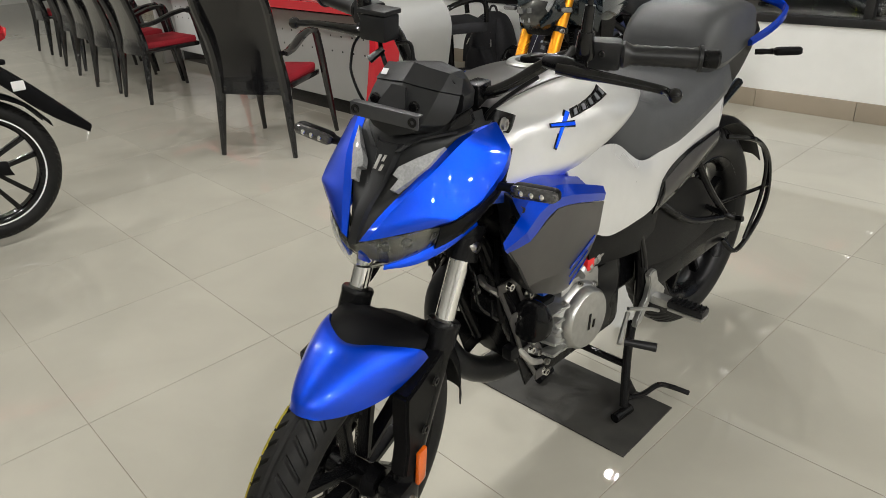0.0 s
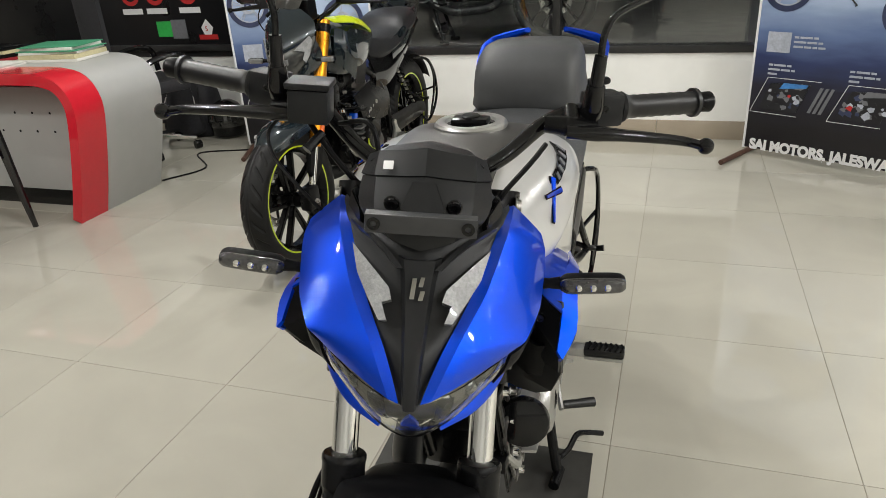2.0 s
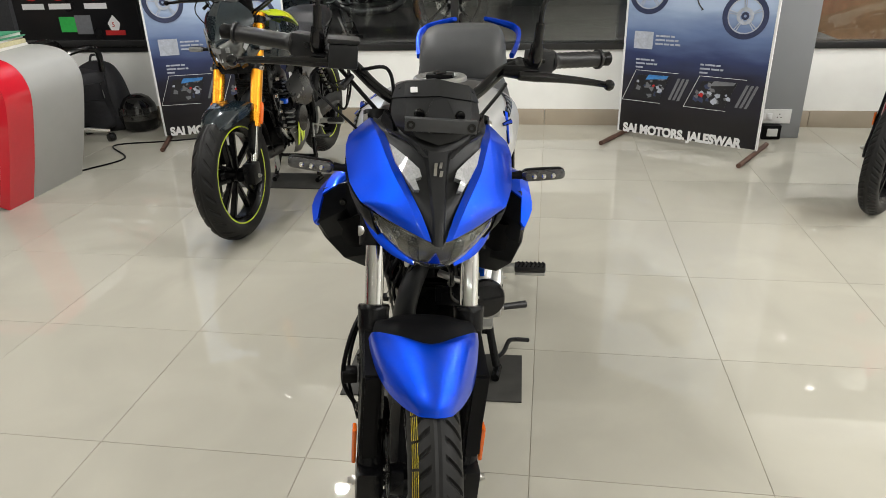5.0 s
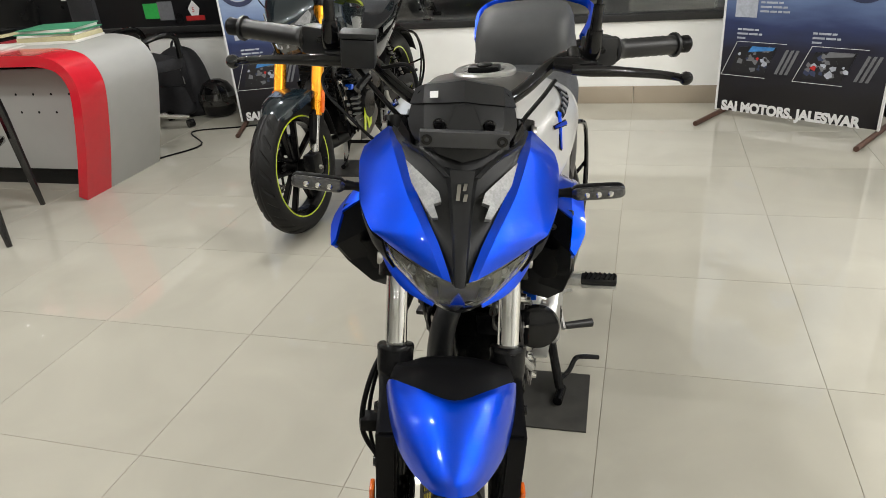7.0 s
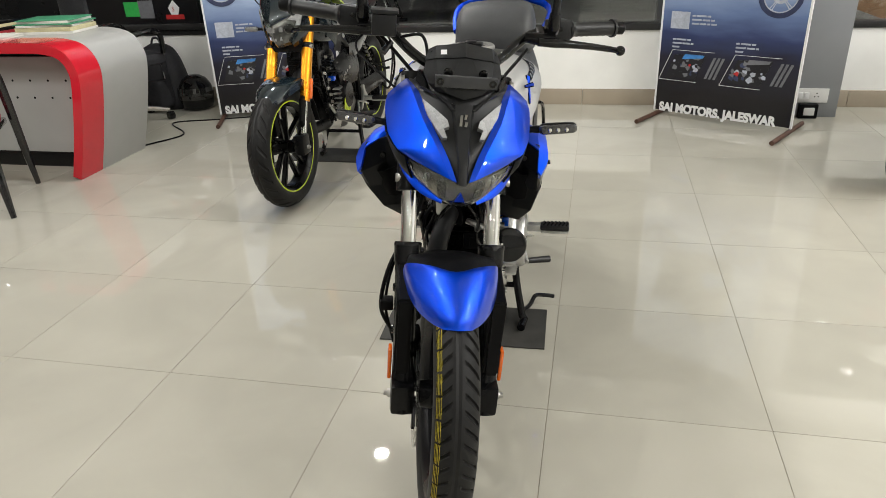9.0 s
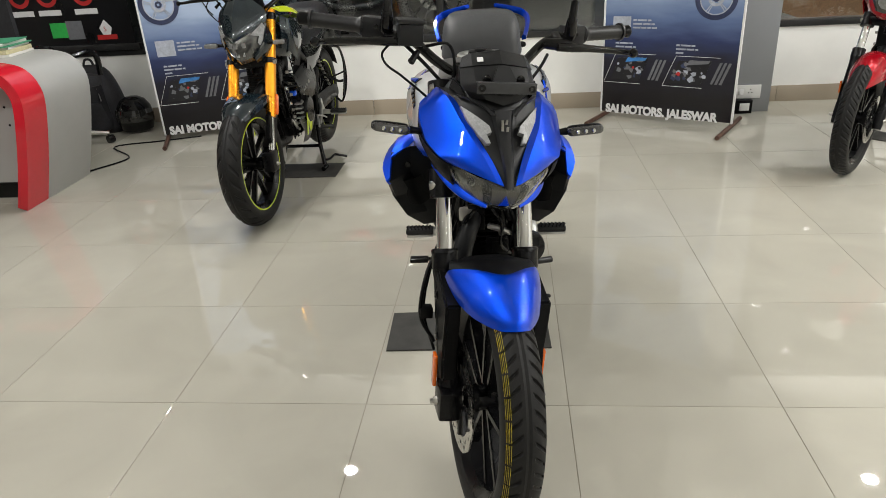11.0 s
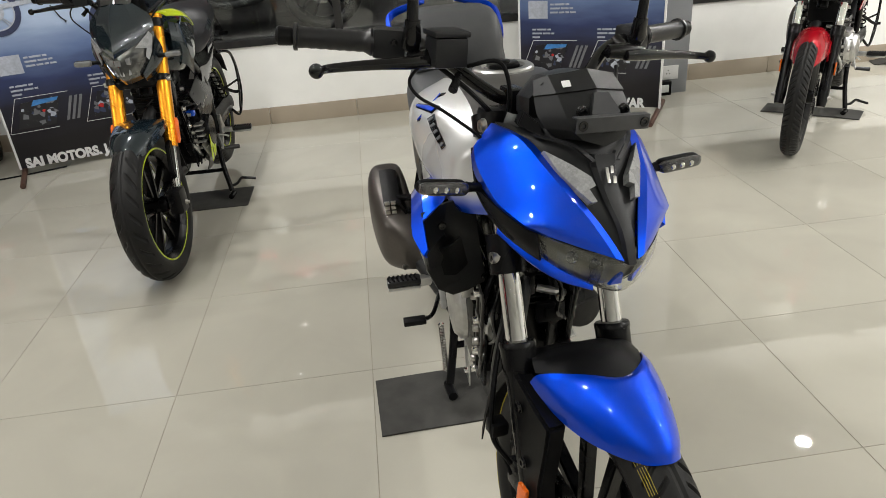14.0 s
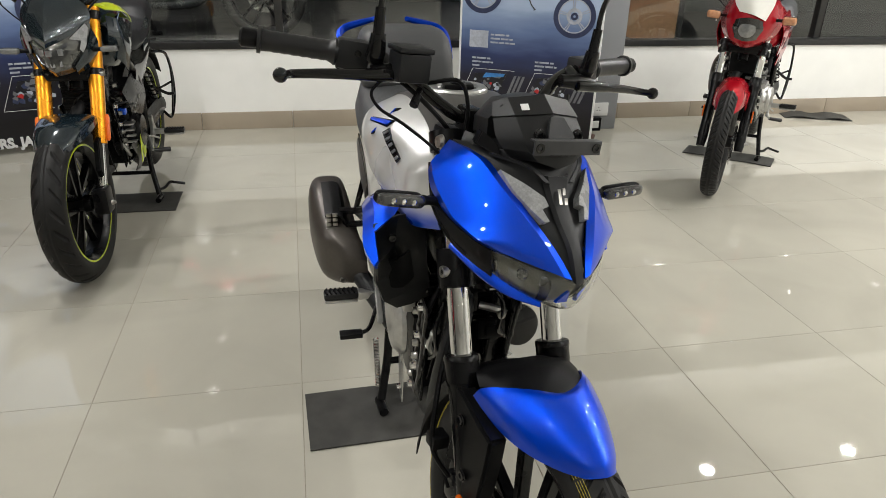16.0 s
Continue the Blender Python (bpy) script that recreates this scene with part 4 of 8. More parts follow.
def wheel(root, name, centre, R, W, rim, m, tape=None, paint=None, disc_x=None, fine=True, spokes=5, disc_r=0.12, tread=(-1.5, 60, 0.13)):
    """Tyre, rim, spokes, hub and, where there is one, a drilled brake disc."""
    hub = new(name)
    hub.parent = root
    hub.matrix_basis = m @ Matrix.Translation(centre)
    part("tyre", tyre_mesh(B(), R, W, fine, *tread), M_RUBBER, hub, smooth=24)
    ri = R - 0.74 * W + 0.004
    bm = B()
    lathe(bm, [(ri + 0.002, -0.36 * W), (ri - 0.006, -0.40 * W), (ri - 0.016, -0.34 * W), (ri - 0.028, -0.2 * W), (ri - 0.028, 0.2 * W), (ri - 0.016, 0.34 * W), (ri - 0.006, 0.40 * W), (ri + 0.002, 0.36 * W)], TOX, 64, True)
    part("rim", bm, rim, hub)
    if tape:
        for sx in (-1, 1):
            bm = B()
            lathe(bm, [(ri - 0.007, sx * 0.402 * W), (ri + 0.003, sx * 0.405 * W), (ri + 0.003, sx * 0.41 * W), (ri - 0.007, sx * 0.41 * W)], TOX, 64, True)
            part("rim_tape", bm, tape, hub, "bright rim tape")
    if paint:
        for phi in (-60, -54.5, -49.5, -44):
            bm = B()
            r, x = R - 0.45 * W + 0.45 * W * math.cos(radians(phi)), W / 2 * math.sin(radians(phi))
            for k in range(40):
                a0, a1 = 2 * math.pi * k / 40, 2 * math.pi * (k + 0.9) / 40
                sheet(bm, [[(x + o, (r + 0.0004 - o * 0.9) * math.cos(a), (r + 0.0004 - o * 0.9) * math.sin(a)) for o in (-0.0007, 0.0007)] for a in (a0, (a0 + a1) / 2, a1)], 1, 1, 0.0005)
            part("paint_line", bm, paint, hub, "yellow factory marking line")
    bm = B()
    lathe(bm, [(0.014, -0.06), (0.03, -0.055), (0.034, -0.03), (0.028, -0.02), (0.028, 0.02), (0.034, 0.03), (0.03, 0.055), (0.014, 0.06)], TOX, 28)
    part("hub", bm, M_SATIN, hub)
    bm0 = B()
    for s in (-1, 1):
        prism(bm0, [(-0.013, s * 0.012, 0.026), (-0.013, s * 0.034, ri - 0.022), (-0.013, s * 0.056, ri - 0.022), (-0.013, s * 0.028, 0.022)], (0.026, 0, 0), 0.003)
    first = part("spoke", bm0, rim, hub)
    for i in range(1, spokes):
        o = new("spoke", first.data)
        o.parent, o.matrix_basis = hub, Matrix.Rotation(2 * math.pi * i / spokes, 4, "X")
    if disc_x is not None:
        bm = B()
        n, rings = 96, (disc_r * 0.70, disc_r * 0.78, disc_r * 0.86, disc_r * 0.93, disc_r)
        for side in (-0.002, 0.002):
            v = [[bm.verts.new((disc_x + side, (r * (1 + (0.02 * math.cos(12 * 2 * math.pi * j / n) if k == 4 else 0))) * math.cos(2 * math.pi * j / n), r * math.sin(2 * math.pi * j / n))) for j in range(n)] for k, r in enumerate(rings)]
            for k in range(4):
                for j in range(n):
                    if (k == 1 and j % 8 in (1, 2)) or (k == 2 and j % 8 in (4, 5)):
                        continue
                    bm.faces.new((v[k][j], v[k][(j + 1) % n], v[k + 1][(j + 1) % n], v[k + 1][j]))
        part("brake_disc", bm, M_DISC, hub, "drilled steel brake disc")
        bm = B()
        for i in range(6):
            a = 2 * math.pi * i / 6
            tube(bm, [(disc_x, 0.03 * math.cos(a), 0.03 * math.sin(a)), (disc_x, disc_r * 0.72 * math.cos(a + 0.3), disc_r * 0.72 * math.sin(a + 0.3))], 0.006, 6, 1)
        part("disc_carrier", bm, M_SATIN, hub)
    return hub


def bolt(bm, p, axis="X", r=0.008, h=0.008):
    m = Matrix.Translation(p) @ (TOX if axis == "X" else Matrix.Rotation(radians(90), 4, "X") if axis == "Y" else Matrix())
    lathe(bm, [(r * 1.15, -h * 0.3), (r * 1.15, 0.0), (r, h * 0.15), (r * 0.92, h), (r * 0.55, h), (r * 0.5, h * 0.5)], m, 12)


def fork(root, m, style):
    """Telescopic fork with clamps; 'usd' has gold outer tubes above and slim bright tubes below."""
    for sx in (-1, 1):
        x = 0.095 * sx
        if style == "usd":
            bm = B()
            tube(bm, [fork_at(0.50, x), fork_at(0.54, x), fork_at(0.75, x), fork_at(0.97, x)], [0.024, 0.026, 0.0275, 0.0275], 20, 1)
            part("fork_tube", bm, M_GOLD, root, "gold anodised fork tube", m)
            bm = B()
            tube(bm, [fork_at(0.30, x), fork_at(0.505, x)], 0.0145, 18, 1)
            part("fork_slider", bm, M_CHROME, root, "", m)
            bm = B()
            box(bm, (x - 0.028, -0.40, 0.262), (x + 0.028, -0.325, 0.36), 0.012)
            part("axle_clamp", bm, M_SATIN, root, "", m)
        else:
            bm = B()
            tube(bm, [fork_at(0.585, x), fork_at(0.92, x)], 0.0185, 24, 1)
            part("fork_tube", bm, M_CHROME, root, "polished chrome fork tube", m)
            bm = B()
            pts = [fork_at(z, x) for z in (0.255, 0.30, 0.36, 0.45, 0.545, 0.556, 0.568, 0.5685, 0.600, 0.6005, 0.607, 0.610, 0.6105)]
            tube(bm, pts, [0.021, 0.026, 0.0245, 0.0255, 0.0265, 0.0275, 0.0295, 0.0305, 0.0305, 0.0315, 0.0315, 0.029, 0.0195], 28, 1)
            part("fork_leg", bm, M_SATIN, root, "", m)
        bm = B()
        bolt(bm, Vector((x + sx * 0.022, AXLE_F.y, AXLE_F.z)), "X", 0.0105, 0.012 * sx)
        tube(bm, [(x + sx * 0.015, AXLE_F.y, AXLE_F.z), (x + sx * 0.042, AXLE_F.y, AXLE_F.z)], 0.006, 8, 1)
        part("axle_nut", bm, M_STEEL, root, "", m)
        bm = B()
        tube(bm, [fork_at(0.735 if style == 'usd' else 0.715, x), fork_at(0.757 if style == 'usd' else 0.775, x)], 0.032, 18, 1)
        part("fork_clamp", bm, M_SATIN, root, "", m)
        bm = B()
        tube(bm, [fork_at(0.925, x), fork_at(0.955, x)], 0.031, 18, 1)
        part("fork_clamp", bm, M_SATIN, root, "", m)
        bm = B()
        bolt(bm, fork_at(0.745, x) + Vector((sx * 0.022, -0.012, 0)), "X", 0.0105, 0.012 * sx)
        part("clamp_bolt", bm, M_STEEL, root, "", m)
    bm = B()
    for z, h in ((0.745, 0.024), (0.94, 0.016)):
        p = fork_at(z)
        box(bm, (-0.09, p.y - 0.028, z - h), (0.09, p.y + 0.07, z + h), 0.01)
    tube(bm, [fork_at(0.70) + Vector((0, 0.055, -0.02)), fork_at(0.96) + Vector((0, 0.055, 0))], 0.026, 14, 1)
    part("steering_yoke", bm, M_SATIN, root, "", m)


def bars(root, m, style):
    """Handlebar with grips, switches, levers, mirrors and the brake fluid box."""
    bm = B()
    tube(bm, [(-0.395, 0.08, 1.066), (-0.30, 0.052, 1.064), (-0.22, 0.024, 1.058), (-0.16, 0.005, 1.04), (-0.10, -0.03, 0.995), (-0.05, -0.045, 0.975), (0.05, -0.045, 0.975), (0.10, -0.03, 0.995), (0.16, 0.005, 1.04), (0.22, 0.024, 1.058), (0.30, 0.052, 1.064), (0.395, 0.08, 1.066)], 0.0112, 14, 5)
    part("handlebar", bm, M_GLOSS, root, "", m)
    for x in (-0.045, 0.045):
        bm = B()
        box(bm, (x - 0.016, -0.07, 0.945), (x + 0.016, -0.02, 0.995), 0.006)
        part("bar_clamp", bm, M_SATIN, root, "", m)
    d = Vector((0.175, 0.056, 0.008)).normalized()
    for sx in (-1, 1):
        at = lambda k, dy=0.0, dz=0.0: Vector((sx * (0.22 + k * d.x), 0.024 + k * d.y + dy, 1.058 + k * d.z + dz))
        bm = B()
        ks = [0.045, 0.05, 0.056] + [0.062 + 0.0075 * i for i in range(14)] + [0.166, 0.1665, 0.172]
        rs = [0.0205, 0.0225, 0.019] + [0.0172 if i % 2 else 0.0162 for i in range(14)] + [0.0172, 0.0215, 0.0215]
        tube(bm, [at(k) for k in ks], rs, 18, 1)
        part("grip", bm, M_GRIP, root, "ribbed black rubber grip", m)
        bm = B()
        tube(bm, [at(0.172), at(0.176), at(0.196), at(0.2)], [0.012, 0.0145, 0.0155, 0.012], 16, 1)
        part("bar_end", bm, M_SATIN, root, "", m)
        bm = B()
        turn = Matrix.Translation(at(0.02)) @ d.to_track_quat("X", "Z").to_matrix().to_4x4() if sx > 0 else Matrix.Translation(at(0.02)) @ Vector((d.x, -d.y, -d.z)).to_track_quat("X", "Z").to_matrix().to_4x4()
        box(bm, (-0.028, -0.02, -0.024), (0.026, 0.022, 0.024), 0.008, turn)
        sw = part("switch_box", bm, M_POD, root, "", m)
        bm = B()
        bolt(bm, at(0.02, -0.022, 0.004), "Y", 0.005, 0.004)
        part("switch_screw", bm, M_GLOSS, sw)
        bm = B()
        box(bm, (-0.008, 0.02, -0.005), (0.01, 0.03, 0.008), 0.003, turn)
        part("switch_button", bm, M_GLOSS, sw)
        # lever perch and lever with a ball end
        bm = B()
        tube(bm, [at(-0.07, -0.02, -0.012), at(-0.03, -0.036, -0.014), at(0.005, -0.046, -0.018)], [0.012, 0.015, 0.012], 10, 3)
        tube(bm, [at(-0.03), at(-0.03, -0.03, -0.012)], 0.013, 10, 1)
        part("lever_perch", bm, M_SATIN, root, "", m)
        bm = B()
        pts = [at(-0.04, -0.045, -0.018), at(0.0, -0.056, -0.02), at(0.05, -0.066, -0.024), at(0.10, -0.074, -0.029), at(0.14, -0.082, -0.034)]
        pts.append(Vector((sx * 0.369, -0.034, 1.031)))
        tube(bm, pts, [0.010, 0.011, 0.0085, 0.0075, 0.0068, 0.0062], 10, 4)
        bmesh.ops.create_uvsphere(bm, u_segments=14, v_segments=8, radius=0.0115, matrix=Matrix.Translation((sx * 0.375, -0.0325, 1.0305)))
        part("lever", bm, M_GLOSS, root, "black lever with a ball end", m)
        # mirror
        bm = B()
        tube(bm, [(sx * 0.217, -0.006, 1.06), (sx * 0.217, -0.014, 1.072), (sx * 0.217, -0.016, 1.10)], [0.0155, 0.0155, 0.0125], 12, 1)
        tube(bm, [(sx * 0.217, -0.016, 1.098), (sx * 0.2175, -0.017, 1.14)], [0.0098, 0.0085], 12, 1)
        tube(bm, [(sx * 0.2175, -0.017, 1.135), (sx * 0.218, -0.017, 1.168), (sx * 0.232, -0.008, 1.192), (sx * 0.275, 0.02, 1.212), (sx * 0.33, 0.055, 1.232)], 0.0048, 8, 5)
        stem = part("mirror_stem", bm, M_GLOSS, root, "", m)
        bm = B()
        c = Vector((sx * 0.375, 0.075, 1.250))
        prof = []
        for k, (s, dy) in enumerate(((0.2, -0.022), (0.75, -0.016), (1.0, -0.002), (0.98, 0.006))):
            prof.append([c + Vector((sx * 0.066 * s * math.copysign(abs(math.cos(a)) ** 0.7, math.cos(a)), dy, 0.036 * s * math.copysign(abs(math.sin(a)) ** 0.7, math.sin(a)) + 0.012 * s * math.cos(a))) for a in (2 * math.pi * i / 20 for i in range(20))])
        loft(bm, prof, 2, 1)
        part("mirror_housing", bm, M_BLACK, stem)
        bm = B()
        prism(bm, [c + Vector((sx * 0.058 * math.copysign(abs(math.cos(a)) ** 0.7, math.cos(a)), 0.0075, 0.03 * math.copysign(abs(math.sin(a)) ** 0.7, math.sin(a)) + 0.012 * math.cos(a))) for a in (2 * math.pi * i / 20 for i in range(20))], (0, 0.001, 0))
        part("mirror_glass", bm, M_CHROME, stem)
    # front brake fluid box on the throttle side, with its hose and the cables
    bm = B()
    box(bm, (-0.195, -0.062, 1.032), (-0.14, -0.012, 1.078), 0.005)
    res = part("fluid_box", bm, M_POD, root, "", m)
    bm = B()
    box(bm, (-0.198, -0.065, 1.0785), (-0.137, -0.009, 1.088), 0.004)
    part("fluid_lid", bm, M_POD, res)
    for pts, r in (([(-0.13, -0.035, 1.03), (-0.085, -0.06, 1.04), (-0.07, -0.075, 1.0), (-0.075, -0.085, 0.94), (-0.06, -0.09, 0.85), (-0.05, -0.10, 0.76)], 0.0036),
                   ([(-0.205, -0.040, 1.040), (-0.228, -0.035, 1.012), (-0.220, -0.055, 0.990), (-0.192, -0.091, 0.974), (-0.142, -0.120, 0.938), (-0.10, -0.10, 0.90)], 0.0027),
                   ([(0.155, -0.045, 1.022), (0.135, -0.075, 1.005), (0.105, -0.10, 0.975), (0.09, -0.10, 0.95), (0.06, -0.05, 0.89), (0.05, 0.0, 0.84)], 0.0038),
                   ([(-0.20, -0.0, 1.05), (-0.14, -0.06, 1.0), (-0.09, -0.07, 0.95), (-0.05, -0.01, 0.9)], 0.0042)):
        bm = B()
        tube(bm, pts, r, 8, 6)
        part("cable", bm, M_BLACK, root, "", m)
    bm = B()
    tube(bm, [(-0.15, -0.05, 1.02), (-0.168, -0.07, 1.0)], [0.006, 0.008], 8, 1)
    part("cable_adjuster", bm, M_SATIN, root, "", m)


def indicator(root, m, base, tip, lens_mat, w=0.022, h=0.0118, name="indicator"):
    """A slim turn signal on a short rubber stalk."""
    base, tip = Vector(base), Vector(tip)
    d = (tip - base).normalized()
    a = base + d * 0.002
    b = base + (tip - base) * 0.27
    bm = B()
    tube(bm, [base - d * 0.02, a, a + (b - a) * 0.5, b], [0.008, 0.0085, 0.007, 0.009], 10, 1)
    stalk = part(name, bm, M_BLACK, root, "", m)
    f = Vector((0, -1, 0))
    u = d.cross(f).normalized()
    f = u.cross(d)
    for nm, mt, off, sc in (("indicator_body", M_BLACK, 0.0, 1.0), ("indicator_lens", lens_mat, 0.009, 0.9)):
        bm = B()
        rings = []
        L = (tip - b).length
        for k, s in ((0, 0.5), (0.07, 0.86), (0.2, 1.0), (0.8, 0.96), (0.94, 0.84), (1.0, 0.55)):
            c = b + d * (L * k)
            fo = f * (off if nm == "indicator_lens" else 0)
            dep = w * 0.55 if nm == "indicator_body" else w * 0.38
            rings.append([c + fo * (0.6 + 0.4 * s) + u * (h * s * sc * math.copysign(abs(math.sin(t)) ** 0.6, math.sin(t))) + f * (dep * s * math.copysign(abs(math.cos(t)) ** 0.7, math.cos(t))) for t in (2 * math.pi * i / 14 for i in range(14))])
        loft(bm, rings, 2, 1)
        part(nm, bm, mt, stalk)
    if lens_mat is M_INDI:
        for k in (0.28, 0.5, 0.72):
            bm = B()
            bmesh.ops.create_uvsphere(bm, u_segments=10, v_segments=6, radius=0.0055, matrix=Matrix.Translation(b + d * ((tip - b).length * k) + f * (0.009 + w * 0.27)))
            part("indicator_bulb", bm, M_CHROME, stalk)


def chassis(root, peg_mat=M_GRIP, exhaust=True, shield=M_MUFF, cover=M_ALU, wheel_rim=M_SATIN, tape=None, rear_W=0.118, fine=False, guard=True):
    """What every motorcycle here shares: frame, engine, exhaust, swingarm, rear wheel, stand, pegs."""
    I = Matrix()
    wheel(root, "rear_wheel", AXLE_R, 0.312, rear_W, wheel_rim, I, tape, None, None, fine)
    # frame
    for sx in (-1, 1):
        bm = B()
        tube(bm, [(sx * 0.03, -0.1, 0.86), (sx * 0.10, 0.06, 0.80), (sx * 0.12, 0.24, 0.72), (sx * 0.115, 0.40, 0.62), (sx * 0.105, 0.50, 0.45), (sx * 0.10, 0.52, 0.30)], 0.016, 10, 4)
        part("frame_rail", bm, M_SATIN, root)
        bm = B()
        tube(bm, [(sx * 0.03, -0.09, 0.80), (sx * 0.05, -0.02, 0.66), (sx * 0.06, 0.02, 0.5), (sx * 0.07, 0.08, 0.36)], 0.015, 10, 4)
        part("down_tube", bm, M_SATIN, root)
        bm = B()
        tube(bm, [(sx * 0.11, 0.44, 0.60), (sx * 0.10, 0.70, 0.70), (sx * 0.08, 1.0, 0.79)], 0.013, 8, 4)
        part("seat_rail", bm, M_SATIN, root)
        bm = B()
        box(bm, (sx * 0.092 - 0.017, 0.52, 0.325), (sx * 0.092 + 0.017, 1.02, 0.375), 0.008)
        part("swingarm", bm, M_SATIN, root)
        bm = B()
        tube(bm, [(sx * 0.07, 0.72, 0.66), (sx * 0.098, 0.93, 0.38)], 0.009, 8, 1)
        part("shock_rod", bm, M_STEEL, root)
        bm = B()
        coil = []
        for i in range(97):
            k, a = i / 96, i * 2 * math.pi * 8 / 96
            coil.append((sx * (0.072 + 0.02 * k) + 0.023 * math.cos(a), 0.735 + 0.16 * k + 0.018 * math.sin(a), 0.64 - 0.215 * k + 0.013 * math.sin(a)))
        tube(bm, coil, 0.0042, 6, 1)
        part("shock_spring", bm, M_SATIN, root)
        # pegs
        bm = B()
        box(bm, (min(sx * 0.178, sx * 0.274), 0.512, 0.328), (max(sx * 0.178, sx * 0.274), 0.552, 0.348), 0.007)
        peg = part("footpeg", bm, peg_mat, root)
        for i in range(7):
            bm = B()
            xx = sx * (0.19 + 0.0125 * i)
            tube(bm, [(xx, 0.515, 0.3485), (xx + sx * 0.006, 0.532, 0.3505), (xx, 0.549, 0.3485)], 0.0026, 5, 1)
            part("tread_rib", bm, M_BLACK, peg)
        bm = B()
        box(bm, (min(sx * 0.18, sx * 0.272), 0.514, 0.318), (max(sx * 0.18, sx * 0.272), 0.55, 0.3275), 0.003)
        part("peg_core", bm, M_ALU, peg)
        bm = B()
        prism(bm, [(sx * 0.118, y, z) for y, z in ((0.498, 0.408), (0.512, 0.418), (0.532, 0.415), (0.548, 0.375), (0.588, 0.338), (0.578, 0.312), (0.545, 0.312), (0.512, 0.328), (0.475, 0.282), (0.452, 0.275), (0.456, 0.296), (0.498, 0.345), (0.508, 0.38))], (sx * 0.016, 0, 0), 0.003)
        box(bm, (min(sx * 0.13, sx * 0.18), 0.515, 0.322), (max(sx * 0.13, sx * 0.18), 0.547, 0.346), 0.006)
        part("peg_hanger", bm, M_ALU, root, "cast aluminium footpeg hanger")
        # main stand leg
        bm = B()
        tube(bm, [(sx * 0.095, 0.50, 0.26), (sx * 0.105, 0.47, 0.16), (sx * 0.13, 0.43, 0.04)], 0.0125, 10, 4)
        tube(bm, [(sx * 0.128, 0.39, 0.0215), (sx * 0.134, 0.455, 0.0215)], 0.0135, 10, 1)
        part("stand_leg", bm, M_SATIN, root)
    bm = B()
    tube(bm, [(-0.11, 0.465, 0.145), (0.11, 0.465, 0.145)], 0.010, 8, 1)
    tube(bm, [(0.128, 0.44, 0.06), (0.15, 0.49, 0.055), (0.165, 0.545, 0.062), (0.19, 0.575, 0.05), (0.227, 0.60, 0.034)], 0.0075, 8, 4)
    part("stand_bar", bm, M_SATIN, root)
    bm = B()
    prism(bm, [(0.12, 0.43, 0.045), (0.12, 0.50, 0.047), (0.12, 0.455, 0.12)], (0.004, 0, 0))
    part("stand_gusset", bm, M_SATIN, root)
    bm = B()
    coil = [(-0.135 + 0.0075 * math.cos(i * 0.9), 0.50 - 0.05 * i / 120 + 0.0075 * math.sin(i * 0.9), 0.20 - 0.13 * i / 120) for i in range(121)]
    tube(bm, coil, 0.0022, 5, 1)
    part("stand_spring", bm, M_CHROME, root)
    # engine
    bm = B()
    box(bm, (-0.105, 0.10, 0.30), (0.105, 0.42, 0.50), 0.03)
    box(bm, (-0.075, 0.30, 0.36), (0.075, 0.54, 0.56), 0.02)
    eng = part("engine_case", bm, M_SATIN, root)
    bm = B()
    box(bm, (-0.06, 0.08, 0.49), (0.06, 0.21, 0.67), 0.01)
    part("cylinder", bm, M_SATIN, eng)
    for i in range(9):
        bm = B()
        s = 0.085 - 0.002 * abs(i - 4)
        z = 0.50 + 0.017 * i
        box(bm, (-s, 0.06 - 0.004 * i, z), (s, 0.24 - 0.004 * i, z + 0.006), 0.002)
        part("cooling_fin", bm, M_SATIN, eng)
    bm = B()
    box(bm, (-0.07, 0.03, 0.655), (0.07, 0.20, 0.735), 0.02)
    part("cylinder_head", bm, M_SATIN, eng)
    bm = B()
    mm = Matrix.Translation((0.10, 0.207, 0.428)) @ TOX
    lathe(bm, [(0.086, -0.03), (0.084, 0.012), (0.078, 0.026), (0.073, 0.030), (0.072, 0.046), (0.066, 0.053), (0.03, 0.055), (0.001, 0.055)], mm, 44)
    box(bm, (0.05, 0.15, 0.45), (0.118, 0.30, 0.525), 0.022)
    box(bm, (0.05, 0.135, 0.36), (0.122, 0.24, 0.48), 0.02)
    part("generator_cover", bm, cover, eng, "cast aluminium round engine cover")
    for i in range(8):
        a = 2 * math.pi * i / 8
        bm = B()
        bolt(bm, Vector((0.124, 0.207 + 0.081 * math.cos(a), 0.428 + 0.081 * math.sin(a))), "X", 0.0055, 0.007)
        part("cover_bolt", bm, M_STEEL, eng)
    bm = B()
    mm = Matrix.Translation((-0.10, 0.25, 0.43)) @ Matrix.Rotation(radians(-90), 4, "Y")
    lathe(bm, [(0.105, -0.03), (0.10, 0.015), (0.085, 0.03), (0.05, 0.035), (0.001, 0.035)], mm, 36)
    part("clutch_cover", bm, cover, eng)
    for y, z in ((0.05, 0.60), (0.06, 0.54), (0.04, 0.66), (0.06, 0.46), (0.09, 0.38), (0.07, 0.42), (0.12, 0.34)):
        for x in (0.098, -0.098):
            bm = B()
            bolt(bm, Vector((x, y, z)), "X", 0.0085, 0.01 if x > 0 else -0.01)
            part("engine_bolt", bm, M_STEEL, eng)
